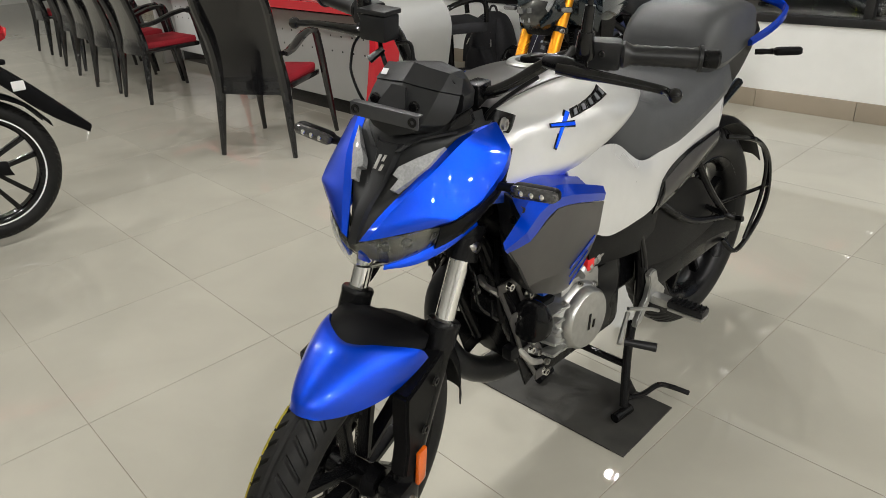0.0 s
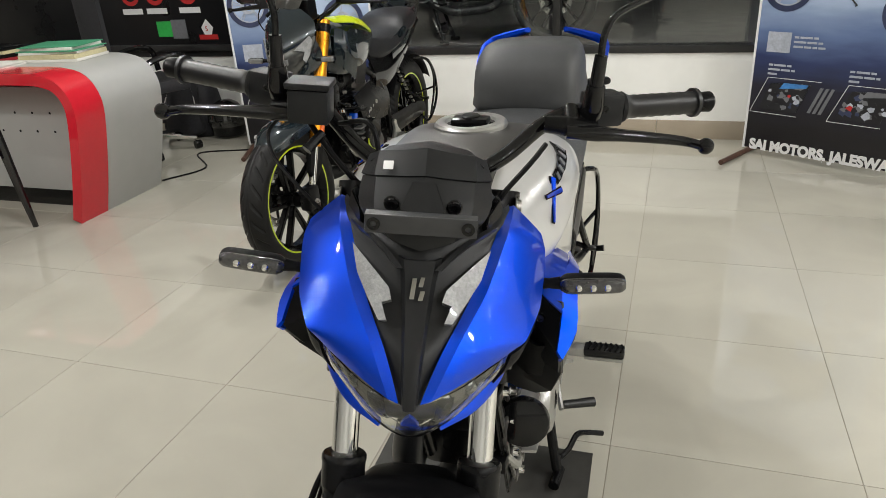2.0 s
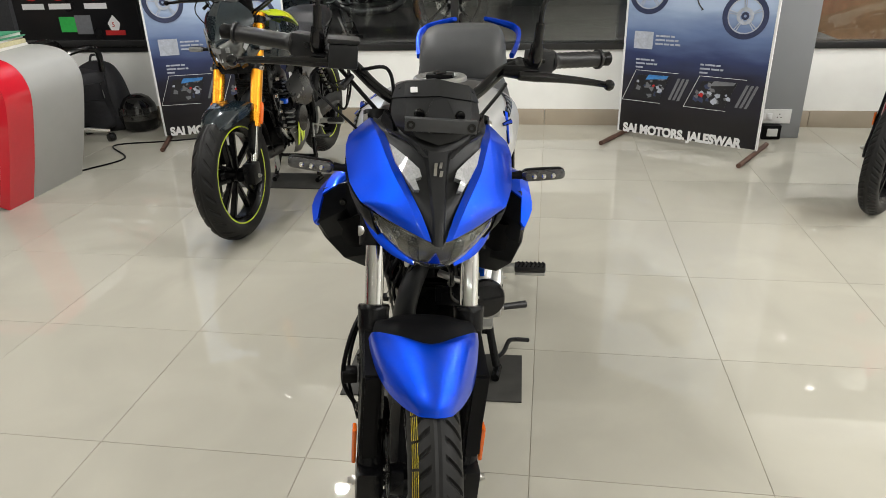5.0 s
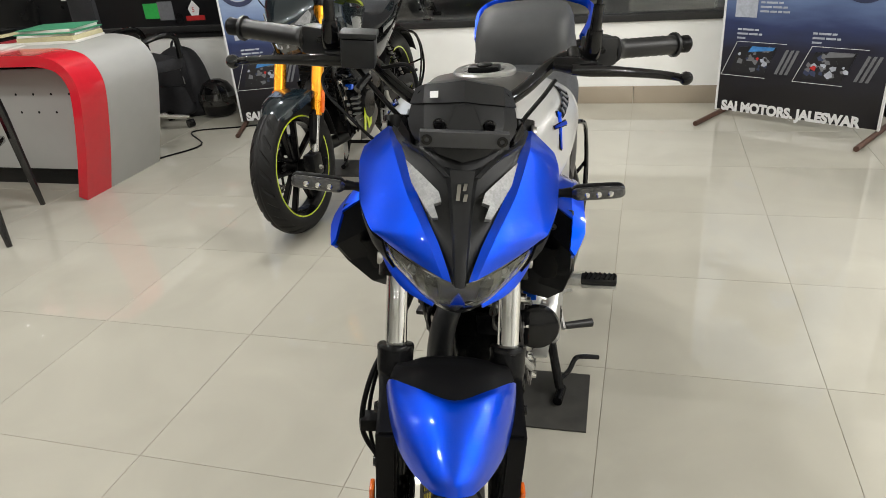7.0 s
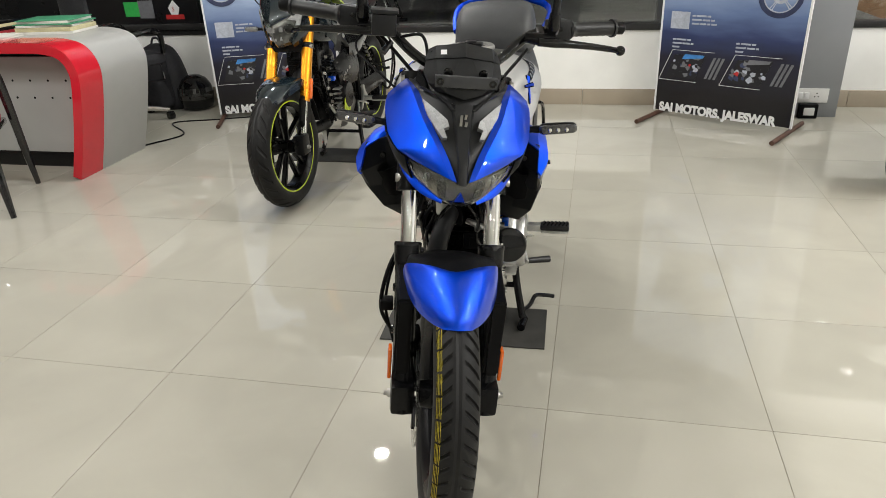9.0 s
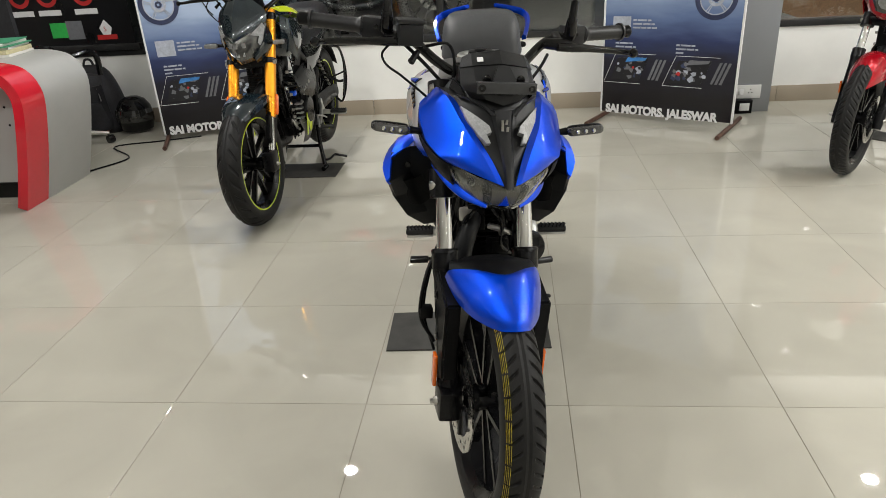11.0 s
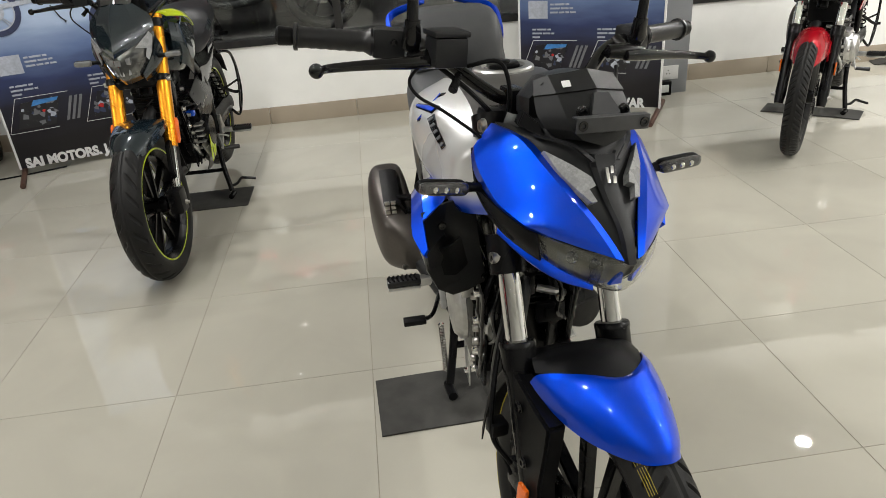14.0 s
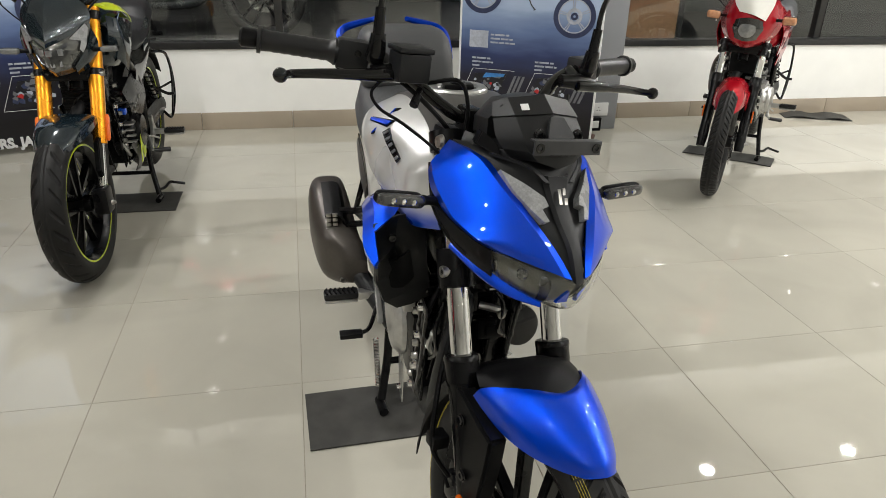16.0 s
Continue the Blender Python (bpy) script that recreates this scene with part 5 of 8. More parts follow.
    for i, (pts, r, mt) in enumerate((([(0.05, 0.02, 0.66), (0.085, -0.02, 0.60), (0.09, 0.02, 0.52), (0.07, 0.06, 0.46)], 0.006, M_BLACK),
                                      ([(-0.05, 0.02, 0.64), (-0.09, -0.015, 0.58), (-0.09, 0.03, 0.50), (-0.08, 0.10, 0.42)], 0.006, M_BLACK),
                                      ([(0.03, -0.01, 0.70), (0.06, -0.04, 0.66), (0.075, -0.02, 0.60), (0.11, 0.05, 0.585), (0.12, 0.14, 0.57)], 0.005, M_BLACK),
                                      ([(0.02, 0.0, 0.575), (0.05, -0.012, 0.57), (0.075, 0.0, 0.555)], 0.009, M_ALU),
                                      ([(-0.06, 0.02, 0.535), (-0.085, 0.0, 0.50), (-0.075, 0.03, 0.45)], 0.008, M_ALU),
                                      ([(0.09, 0.03, 0.42), (0.105, 0.06, 0.375), (0.10, 0.10, 0.35)], 0.008, M_ALU))):
        bm = B()
        tube(bm, pts, r, 8, 4)
        part("engine_hose" if mt is M_BLACK else "engine_bracket", bm, mt, eng)
    # engine mount plates and belly
    for sx in (-1, 1):
        bm = B()
        prism(bm, [(sx * 0.085, -0.02, 0.56), (sx * 0.085, 0.05, 0.60), (sx * 0.085, 0.10, 0.45), (sx * 0.085, 0.13, 0.33), (sx * 0.085, 0.06, 0.30), (sx * 0.085, 0.02, 0.42)], (sx * 0.006, 0, 0), 0.002)
        part("mount_plate", bm, M_SATIN, root)
    # header pipe and muffler
    bm = B()
    tube(bm, [(-0.015, 0.05, 0.605), (-0.022, -0.025, 0.60), (-0.045, -0.06, 0.54), (-0.062, -0.05, 0.44), (-0.060, 0.00, 0.33), (-0.050, 0.09, 0.262), (-0.050, 0.22, 0.24), (-0.06, 0.40, 0.24), (-0.17, 0.60, 0.37)], [0.021, 0.023, 0.025, 0.027, 0.030, 0.032, 0.032, 0.031, 0.026], 18, 5)
    part("header_pipe", bm, M_POD, root, "matt black exhaust header pipe")
    bm = B()
    rings = []
    for y, x, z, w, h in ((0.57, -0.175, 0.385, 0.030, 0.040), (0.60, -0.195, 0.40, 0.050, 0.070), (0.64, -0.217, 0.415, 0.060, 0.085), (0.74, -0.230, 0.452, 0.063, 0.096), (0.84, -0.234, 0.478, 0.060, 0.092), (0.90, -0.232, 0.49, 0.052, 0.080), (0.915, -0.232, 0.492, 0.042, 0.062)):
        rings.append([(x + w * math.copysign(abs(math.cos(a)) ** 0.55, math.cos(a)), y - 0.25 * h * math.sin(a), z + h * math.copysign(abs(math.sin(a)) ** 0.6, math.sin(a))) for a in (2 * math.pi * i / 28 for i in range(28))])
    loft(bm, rings, 3, 1)
    muf = part("muffler", bm, shield, root, "bronze grey steel muffler")
    bm = B()
    g = [[(-0.20, 0.64 + dy, 0.40 + dz), (-0.186, 0.63 + dy, 0.46 + dz), (-0.205, 0.62 + dy, 0.535 + dz), (-0.255, 0.635 + dy, 0.535 + dz)] for dy, dz in ((0, 0), (0.06, 0.02), (0.16, 0.045))]
    sheet(bm, g, 2, 3, 0.006)
    part("heat_shield", bm, M_BLACK, muf)
    for i in range(5):
        for j in range(2):
            bm = B()
            box(bm, (-0.252 + 0.018 * j, 0.625, 0.478 + 0.014 * i), (-0.238 + 0.018 * j, 0.631, 0.488 + 0.014 * i), 0.001)
            part("grille_bar", bm, M_STEEL, muf)
    for q in ((-0.245, 0.622, 0.465), (-0.215, 0.585, 0.355)):
        bm = B()
        bolt(bm, Vector(q), "Y", 0.008, 0.006)
        part("shield_bolt", bm, M_STEEL, muf)
    for z in (0.52, 0.56):
        bm = B()
        tube(bm, [(-0.11, 0.50, z + 0.05), (-0.16, 0.60, z), (-0.22, 0.66, z - 0.02)], 0.009, 8, 3)
        part("muffler_stay", bm, M_SATIN, root)
    # brake pedal and gear lever
    bm = B()
    tube(bm, [(-0.13, 0.50, 0.31), (-0.160, 0.42, 0.29), (-0.19, 0.37, 0.304)], 0.006, 8, 3)
    box(bm, (-0.245, 0.355, 0.297), (-0.185, 0.385, 0.311), 0.004)
    part("brake_pedal", bm, M_SATIN, root)
    bm = B()
    tube(bm, [(0.125, 0.42, 0.335), (0.145, 0.36, 0.30), (0.15, 0.345, 0.292)], 0.006, 8, 3)
    tube(bm, [(0.12, 0.43, 0.34), (0.14, 0.5, 0.315), (0.15, 0.53, 0.30)], 0.005, 8, 3)
    part("gear_lever", bm, M_ALU, root)
    bm = B()
    tube(bm, [(0.15, 0.37, 0.286), (0.215, 0.41, 0.276)], [0.0095, 0.0115], 10, 1)
    part("gear_peg", bm, M_GRIP, root)
    # rear mudguard, chain cover
    bm = B()
    g = [[(x, AXLE_R.y + 0.345 * math.cos(a), AXLE_R.z + 0.345 * math.sin(a) - (0.018 if abs(x) > 0.06 else 0)) for x in (-0.072, -0.045, 0, 0.045, 0.072)] for a in (radians(t) for t in (150, 125, 100, 75, 50, 28))]
    sheet(bm, g, 4, 2, 0.004)
    part("rear_mudguard", bm, M_BLACK, root)
    bm = B()
    g = [[(0.105, y, z), (0.112, y, z - 0.03), (0.108, y + 0.01, z - 0.065)] for y, z in ((0.50, 0.43), (0.7, 0.425), (0.9, 0.42), (1.05, 0.39))]
    sheet(bm, g, 3, 3, 0.004)
    part("chain_cover", bm, M_BLACK, root)
    if guard:
        for sx in (1,):
            bm = B()
            tube(bm, [(0.10, 0.93, 0.655), (0.142, 0.985, 0.645), (0.15, 1.05, 0.612), (0.15, 1.118, 0.55), (0.15, 1.152, 0.47), (0.15, 1.146, 0.40), (0.148, 1.09, 0.335), (0.14, 1.0, 0.29), (0.11, 0.965, 0.33)], 0.0075, 8, 5)
            tube(bm, [(0.15, 1.06, 0.605), (0.152, 1.105, 0.53), (0.150, 1.10, 0.43), (0.145, 1.04, 0.315)], 0.006, 8, 4)
            tube(bm, [(0.10, 0.9, 0.46), (0.15, 1.15, 0.46)], 0.006, 8, 1)
            part("leg_guard", bm, M_GLOSS, root, "black tubular leg guard")
    for sx in (-1, 1):
        bm = B()
        tube(bm, [(sx * 0.10, 0.80, 0.50), (sx * 0.155, 0.885, 0.445), (sx * 0.19, 0.89, 0.445)], 0.0085, 8, 3)
        part("pillion_peg", bm, M_SATIN, root)
    return eng


def front_guard(root, m, paint, rows, label):
    bm = B()
    sheet(bm, mirrored(rows), 5, 4, 0.003)
    return part("front_mudguard", bm, paint, root, label, m)


def blue_motorcycle():
    root = thing("motorcycle", pose(0.9615, 0, 0, 0, 0, 1.0), "blue and silver naked motorcycle with black fork on its centre stand", "motorcycle", "showroom motorcycles")
    S = steer(16.0)
    eng = chassis(root, fine=False)
    wheel(root, "front_wheel", AXLE_F, 0.297, 0.092, M_SATIN, S, None, M_YLINE, -0.066, True)
    fork(root, S, "tele")
    bars(root, S, "sport")
    # axle carriers, caliper, fork shields, reflectors
    for sx in (-1, 1):
        bm = B()
        prism(bm, [(sx * 0.084, -0.268, 0.572), (sx * 0.084, -0.215, 0.585), (sx * 0.084, -0.285, 0.42), (sx * 0.084, -0.325, 0.33), (sx * 0.084, -0.372, 0.36), (sx * 0.084, -0.362, 0.42), (sx * 0.084, -0.368, 0.50), (sx * 0.084, -0.368, 0.545), (sx * 0.084, -0.33, 0.552)], (sx * 0.034, 0, 0), 0.005)
        sh = part("fork_shield", bm, M_BLACK, root, "", S)
        for y, z in ((-0.285, 0.53), (-0.315, 0.44)):
            bm = B()
            bolt(bm, Vector((sx * 0.122, y, z)), "X", 0.009, 0.004 * sx)
            part("shield_bolt", bm, M_GLOSS, sh)
        bm = B()
        box(bm, (min(sx * 0.122, sx * 0.131), -0.345, 0.325), (max(sx * 0.122, sx * 0.131), -0.318, 0.405), 0.004, Matrix.Translation((0, 0.0, 0)))
        part("reflector", bm, M_ORANGE, sh, "orange side reflector")
        bm = B()
        box(bm, (sx * 0.095 - 0.027, -0.39, 0.258), (sx * 0.095 + 0.027, -0.325, 0.335), 0.01)
        part("axle_carrier", bm, M_SATIN, root, "", S)
    bm = B()
    box(bm, (-0.10, -0.315, 0.335), (-0.055, -0.235, 0.41), 0.012)
    box(bm, (-0.112, -0.30, 0.345), (-0.095, -0.25, 0.40), 0.008)
    part("brake_caliper", bm, M_SATIN, root, "", S)
    bm = B()
    tube(bm, [(-0.118, -0.27, 0.40), (-0.15, -0.255, 0.46), (-0.138, -0.225, 0.54), (-0.105, -0.180, 0.60), (-0.068, -0.150, 0.68), (-0.060, -0.11, 0.80), (-0.07, -0.085, 0.93)], 0.0048, 8, 6)
    part("brake_hose", bm, M_BLACK, root, "", S)
    bm = B()
    tube(bm, [(-0.118, -0.275, 0.38), (-0.14, -0.235, 0.46), (-0.125, -0.205, 0.55), (-0.090, -0.165, 0.62), (-0.060, -0.13, 0.72)], 0.0035, 8, 6)
    part("sensor_cable", bm, M_BLACK, root, "", S)
    bm = B()
    box(bm, (-0.153, -0.262, 0.455), (-0.122, -0.232, 0.48), 0.004)
    part("hose_clip", bm, M_BLACK, root, "", S)
    # front mudguard: blue nose, black inner arch
    front_guard(root, S, M_BLUE, [
        [(0.106, -0.284, 0.575), (0.097, -0.300, 0.599), (0.052, -0.352, 0.622), (0, -0.377, 0.622)],
        [(0.103, -0.312, 0.566), (0.093, -0.332, 0.597), (0.052, -0.372, 0.621), (0, -0.394, 0.627)],
        [(0.093, -0.360, 0.552), (0.083, -0.381, 0.581), (0.048, -0.414, 0.607), (0, -0.430, 0.616)],
        [(0.076, -0.412, 0.547), (0.066, -0.428, 0.566), (0.041, -0.452, 0.588), (0, -0.466, 0.598)],
        [(0.052, -0.458, 0.548), (0.045, -0.467, 0.557), (0.029, -0.484, 0.572), (0, -0.494, 0.580)],
        [(0.030, -0.490, 0.553), (0.025, -0.496, 0.556), (0.014, -0.502, 0.559), (0, -0.505, 0.560)]], "glossy metallic blue front mudguard")
    bm = B()
    rows = []
    for t in (86.5, 76, 58, 40, 20, 2):
        a = radians(t)
        r = 0.3135 + (0.004 if t < 70 else 0)
        hw = 0.074 if t > 50 else 0.058
        rows.append([(x, AXLE_F.y + r * math.cos(a) * (1 - dz * 0.5), AXLE_F.z + r * math.sin(a) - dz) for x, dz in ((hw, 0.05), (hw * 0.93, 0.014), (hw * 0.6, 0.002), (0, 0.0))])
    sheet(bm, mirrored(rows), 4, 3, 0.003)
    part("inner_mudguard", bm, M_BLACK, root, "", S)
    bm = B()
    sheet(bm, mirrored([[(0.100, -0.288, 0.594), (0.055, -0.347, 0.616), (0, -0.373, 0.618)], [(0.092, -0.262, 0.600), (0.052, -0.300, 0.620), (0, -0.315, 0.628)], [(0.076, -0.238, 0.588), (0.048, -0.250, 0.606), (0, -0.255, 0.612)]]), 4, 4, 0.003)
    part("mudguard_cap", bm, M_BLACK, root, "", S)
    # headlight cowl: two blue wings
    wing = [
        [(0.107, -0.110, 0.953), (0.115, -0.106, 0.954), (0.1345, -0.117, 0.940), (0.153, -0.125, 0.924), (0.155, -0.122, 0.908)],
        [(0.097, -0.156, 0.952), (0.110, -0.148, 0.953), (0.1355, -0.148, 0.934), (0.158, -0.143, 0.910), (0.158, -0.136, 0.894)],
        [(0.087, -0.196, 0.942), (0.103, -0.190, 0.946), (0.1325, -0.177, 0.922), (0.158, -0.162, 0.893), (0.157, -0.150, 0.880)],
        [(0.062, -0.262, 0.897), (0.080, -0.258, 0.903), (0.1180, -0.238, 0.885), (0.151, -0.212, 0.862), (0.148, -0.200, 0.852)],
        [(0.033, -0.311, 0.852), (0.050, -0.309, 0.859), (0.0925, -0.290, 0.853), (0.132, -0.262, 0.844), (0.129, -0.250, 0.836)],
        [(0.021, -0.333, 0.829), (0.036, -0.331, 0.834), (0.0770, -0.308, 0.837), (0.117, -0.275, 0.838), (0.114, -0.263, 0.830)],
        [(0.012, -0.351, 0.808), (0.024, -0.348, 0.811), (0.0615, -0.321, 0.8205), (0.100, -0.288, 0.830), (0.098, -0.275, 0.823)]]
    for rows in (wing, flip(wing)):
        bm = B()
        # nearly straight runs with soft knees along the wing, a slight crown and crisp folds across it
        fine = []
        soft, hard = spline(rows, 6), spline(rows, 1)
        for k, r in enumerate(soft):
            i0, f = divmod(k, 6)
            flat = hard[i0] * (1 - f / 6) + hard[min(i0 + 1, len(rows) - 1)] * (f / 6)
            inner, ridge, mid, fold, low = [Vector(q) for q in r * 0.5 + flat * 0.5]
            row = [inner, inner.lerp(ridge, 0.8)]
            for k in range(0, 9):
                t = k / 8
                row.append(ridge * (1 - t) ** 2 + (mid * 2 - (ridge + fold) * 0.5) * (2 * t * (1 - t)) + fold * t * t)
            row += [fold.lerp(low, 0.15), low]
            fine.append([tuple(q) for q in row])
        sheet(bm, fine, 1, 1, 0.004)
        part("cowl_wing", bm, M_BLUE, root, "glossy metallic blue headlight wing", S, smooth=24)
    # inner face of the wings so that the cowl is a closed shell
    for s in (-1, 1):
        bm = B()
        sheet(bm, [[(s * 0.150, -0.117, 0.92), (s * 0.12, -0.10, 0.90), (s * 0.08, -0.1, 0.90)], [(s * 0.156, -0.142, 0.886), (s * 0.12, -0.12, 0.87), (s * 0.08, -0.1, 0.86)], [(s * 0.154, -0.166, 0.852), (s * 0.12, -0.15, 0.84), (s * 0.08, -0.12, 0.83)], [(s * 0.13, -0.235, 0.808), (s * 0.10, -0.2, 0.80), (s * 0.07, -0.15, 0.79)]], 3, 3, 0.004)
        part("cowl_inner", bm, M_BLACK, root, "", S)
    # black middle with a raised spine
    bm = B()
    sheet(bm, mirrored([
        [(0.108, -0.105, 0.955), (0.098, -0.130, 0.958), (0.060, -0.190, 0.962), (0, -0.215, 0.966)],
        [(0.107, -0.130, 0.952), (0.092, -0.178, 0.950), (0.050, -0.220, 0.945), (0, -0.238, 0.945)],
        [(0.088, -0.193, 0.942), (0.072, -0.214, 0.935), (0.040, -0.240, 0.925), (0, -0.252, 0.920)],
        [(0.062, -0.259, 0.895), (0.046, -0.268, 0.890), (0.024, -0.278, 0.882), (0, -0.284, 0.878)],
        [(0.034, -0.305, 0.849), (0.024, -0.313, 0.846), (0.012, -0.320, 0.845), (0, -0.324, 0.845)],
        [(0.012, -0.341, 0.800), (0.009, -0.344, 0.800), (0.005, -0.346, 0.800), (0, -0.347, 0.800)]]), 4, 3, 0.004)
    part("cowl_centre", bm, M_POD, root, "", S)
    bm = B()
    rows = []
    for w, y, z in ((0.026, -0.252, 0.938), (0.021, -0.262, 0.915), (0.016, -0.292, 0.880), (0.012, -0.330, 0.846), (0.009, -0.353, 0.802)):
        rows.append([(w, y + 0.006, z), (w * 0.72, y - 0.003, z), (0, y - 0.0045, z)])
    sheet(bm, mirrored(rows), 3, 1, 0.004)
    spine = part("cowl_spine", bm, M_POD, root, "", S)
    for s in (-1, 1):
        bm = B()
        sheet(bm, [[(s * x + o, y, z) for o in (-0.004, 0, 0.004)] for x, y, z in ((0.022, -0.262, 0.93), (0.05, -0.240, 0.952), (0.085, -0.19, 0.957))], 3, 1, 0.004)
        part("cowl_crease", bm, M_POD, root, "", S)
    # badge drawn as two plain slanted bars
    for x, z0, z1, w in ((-0.0085, 0.903, 0.9215, 0.0052), (0.0010, 0.9145, 0.9225, 0.0048), (0.0014, 0.902, 0.910, 0.0052)):
        bm = B()
        yy = lambda z: -0.2735 - (0.914 - z) * 0.75
        prism(bm, [(x, yy(z0), z0), (x + w, yy(z0), z0), (x + w + 0.002, yy(z1), z1), (x + 0.002, yy(z1), z1)], (0, -0.0018, -0.0006))
        part("badge_bar", bm, M_STEEL, spine)
    # daytime lamps
    lamp = [(0.083, -0.214, 0.935), (0.054, -0.249, 0.921), (0.033, -0.270, 0.908), (0.029, -0.279, 0.897), (0.040, -0.279, 0.893), (0.033, -0.293, 0.878), (0.042, -0.292, 0.877), (0.058, -0.268, 0.893), (0.073, -0.244, 0.911)]
    for s in (1, -1):
        for name, grow, out, mt in (("daytime_lamp", 1.0, 0.006, M_DRL),):
            c = Vector((0.051, -0.256, 0.905))
            pts = [c + (Vector(q) - c) * grow + Vector((0, -0.78, 0.62)) * out for q in lamp]
            bm = B()
            prism(bm, [(s * q.x, q.y, q.z) for q in (pts if s > 0 else pts[::-1])], (0, 0.012, -0.010))
            bmesh.ops.triangulate(bm, faces=bm.faces)
            part(name, bm, mt, root, "ribbed clear daytime running lamp" if mt is M_DRL else "", S, smooth=20)
    # headlight under the wings: clear cover over a dark bowl with bright facets and a blue keel
    lens = mirrored([
        [(0.112, -0.268, 0.829), (0.098, -0.287, 0.826), (0.052, -0.329, 0.814), (0, -0.352, 0.806)],
        [(0.108, -0.272, 0.814), (0.094, -0.290, 0.806), (0.050, -0.335, 0.791), (0, -0.355, 0.783)],
        [(0.100, -0.268, 0.797), (0.084, -0.284, 0.782), (0.044, -0.322, 0.762), (0, -0.341, 0.752)],
        [(0.094, -0.258, 0.786), (0.076, -0.268, 0.768), (0.038, -0.298, 0.752), (0, -0.315, 0.746)]])
    bm = B()
    sheet(bm, lens, 4, 5, 0.002)
    part("headlight", bm, M_CLEAR, root, "clear headlight cover over a dark faceted bowl", S).visible_shadow = False
    bowl = [[(x * 0.97, y + 0.016 + 0.02 * (abs(x) < 0.001), z - 0.003) for x, y, z in r] for r in lens]
    bm = B()
    sheet(bm, bowl, 4, 5, 0.003)
    part("headlight_bowl", bm, M_BOWL, root, "", S)
    g = spline(bowl, 4)
    g = np.swapaxes(spline(np.swapaxes(g, 0, 1), 5), 0, 1)
    for i0, i1, j0, j1, mt in ((2, 11, 2, 5, M_FACET), (3, 11, 6, 9, M_LENS), (2, 10, 10, 13, M_FACET), (2, 10, 18, 21, M_FACET), (3, 11, 22, 25, M_LENS), (2, 11, 26, 29, M_FACET)):
        bm = B()
        q = g[i0:i1, j0:j1] + np.array((0.0, -0.005, 0.001))
        v, f = grid_faces(bm, q)
        bmesh.ops.solidify(bm, geom=f, thickness=0.003)
        part("headlight_facet", bm, mt, root, "", S, smooth=0)
    for sx in (-1, 1):
        for x, y, z in ((0.066, -0.300, 0.800), (0.040, -0.318, 0.792)):
            bm = B()
            lathe(bm, [(0.0085, 0.0), (0.0095, 0.003), (0.008, 0.005), (0.004, 0.0065), (0.001, 0.007)], Matrix.Translation((sx * x, y, z)) @ Matrix.Rotation(radians(70), 4, "X") @ Matrix.Rotation(radians(sx * 35), 4, "Y"), 20)
            part("led_projector", bm, M_FACET, root, "", S)
    bm = B()
    prism(bm, [(0, -0.338, 0.780), (0.006, -0.330, 0.768), (0.011, -0.324, 0.755), (-0.011, -0.324, 0.755), (-0.006, -0.330, 0.768)], (0, 0.006, 0))
    part("lamp_keel", bm, M_BLUE, root, "", S)
    for s in (-1, 1):
        bm = B()
        sheet(bm, [[(s * 0.156, -0.140, 0.872), (s * 0.147, -0.155, 0.845), (s * 0.130, -0.165, 0.815)], [(s * 0.148, -0.205, 0.855), (s * 0.142, -0.205, 0.832), (s * 0.127, -0.200, 0.806)], [(s * 0.128, -0.256, 0.838), (s * 0.124, -0.252, 0.815), (s * 0.114, -0.238, 0.795)], [(s * 0.112, -0.272, 0.831), (s * 0.106, -0.270, 0.808), (s * 0.095, -0.262, 0.782)]], 3, 3, 0.004)
        part("cowl_cheek", bm, M_BLACK, root, "", S)
        bm = B()
        sheet(bm, [[(s * 0.036, -0.318, 0.756), (s * 0.037, -0.321, 0.749), (s * 0.038, -0.308, 0.745)], [(s * 0.074, -0.286, 0.772), (s * 0.079, -0.290, 0.758), (s * 0.073, -0.274, 0.752)], [(s * 0.104, -0.244, 0.792), (s * 0.110, -0.246, 0.776), (s * 0.103, -0.235, 0.768)], [(s * 0.126, -0.178, 0.808), (s * 0.130, -0.178, 0.796), (s * 0.122, -0.172, 0.788)]], 4, 3, 0.003)
        part("cowl_lip", bm, M_BLUE, root, "blue lip under the headlight", S)
    # instrument pod with visor face, and the plate bracket
    bm = B()
    rings = []
    for y0, sc, dz in ((-0.075, 0.70, -0.012), (-0.11, 0.88, -0.004), (-0.150, 0.94, 0.0)):
        rings.append([(x * sc, y0 - (0.02 if z > 1.0 else 0.0), z + dz) for x, z in ((0, 0.955), (0.055, 0.955), (0.078, 0.975), (0.080, 1.0), (0.072, 1.026), (0.058, 1.036), (0, 1.044), (-0.058, 1.036), (-0.072, 1.026), (-0.080, 1.0), (-0.078, 0.975), (-0.055, 0.955))])
    loft(bm, rings, 3, 1)
    pod = part("instrument_pod", bm, M_POD, root, "", S, smooth=18)
    bm = B()
    sheet(bm, mirrored([
        [(0.072, -0.150, 1.027), (0.058, -0.168, 1.038), (0.026, -0.178, 1.044), (0, -0.181, 1.049)],
        [(0.080, -0.168, 1.008), (0.060, -0.200, 1.018), (0.026, -0.211, 1.023), (0, -0.214, 1.026)]]), 2, 1, 0.004)
    part("visor_cap", bm, M_POD, pod, smooth=18)
    bm = B()
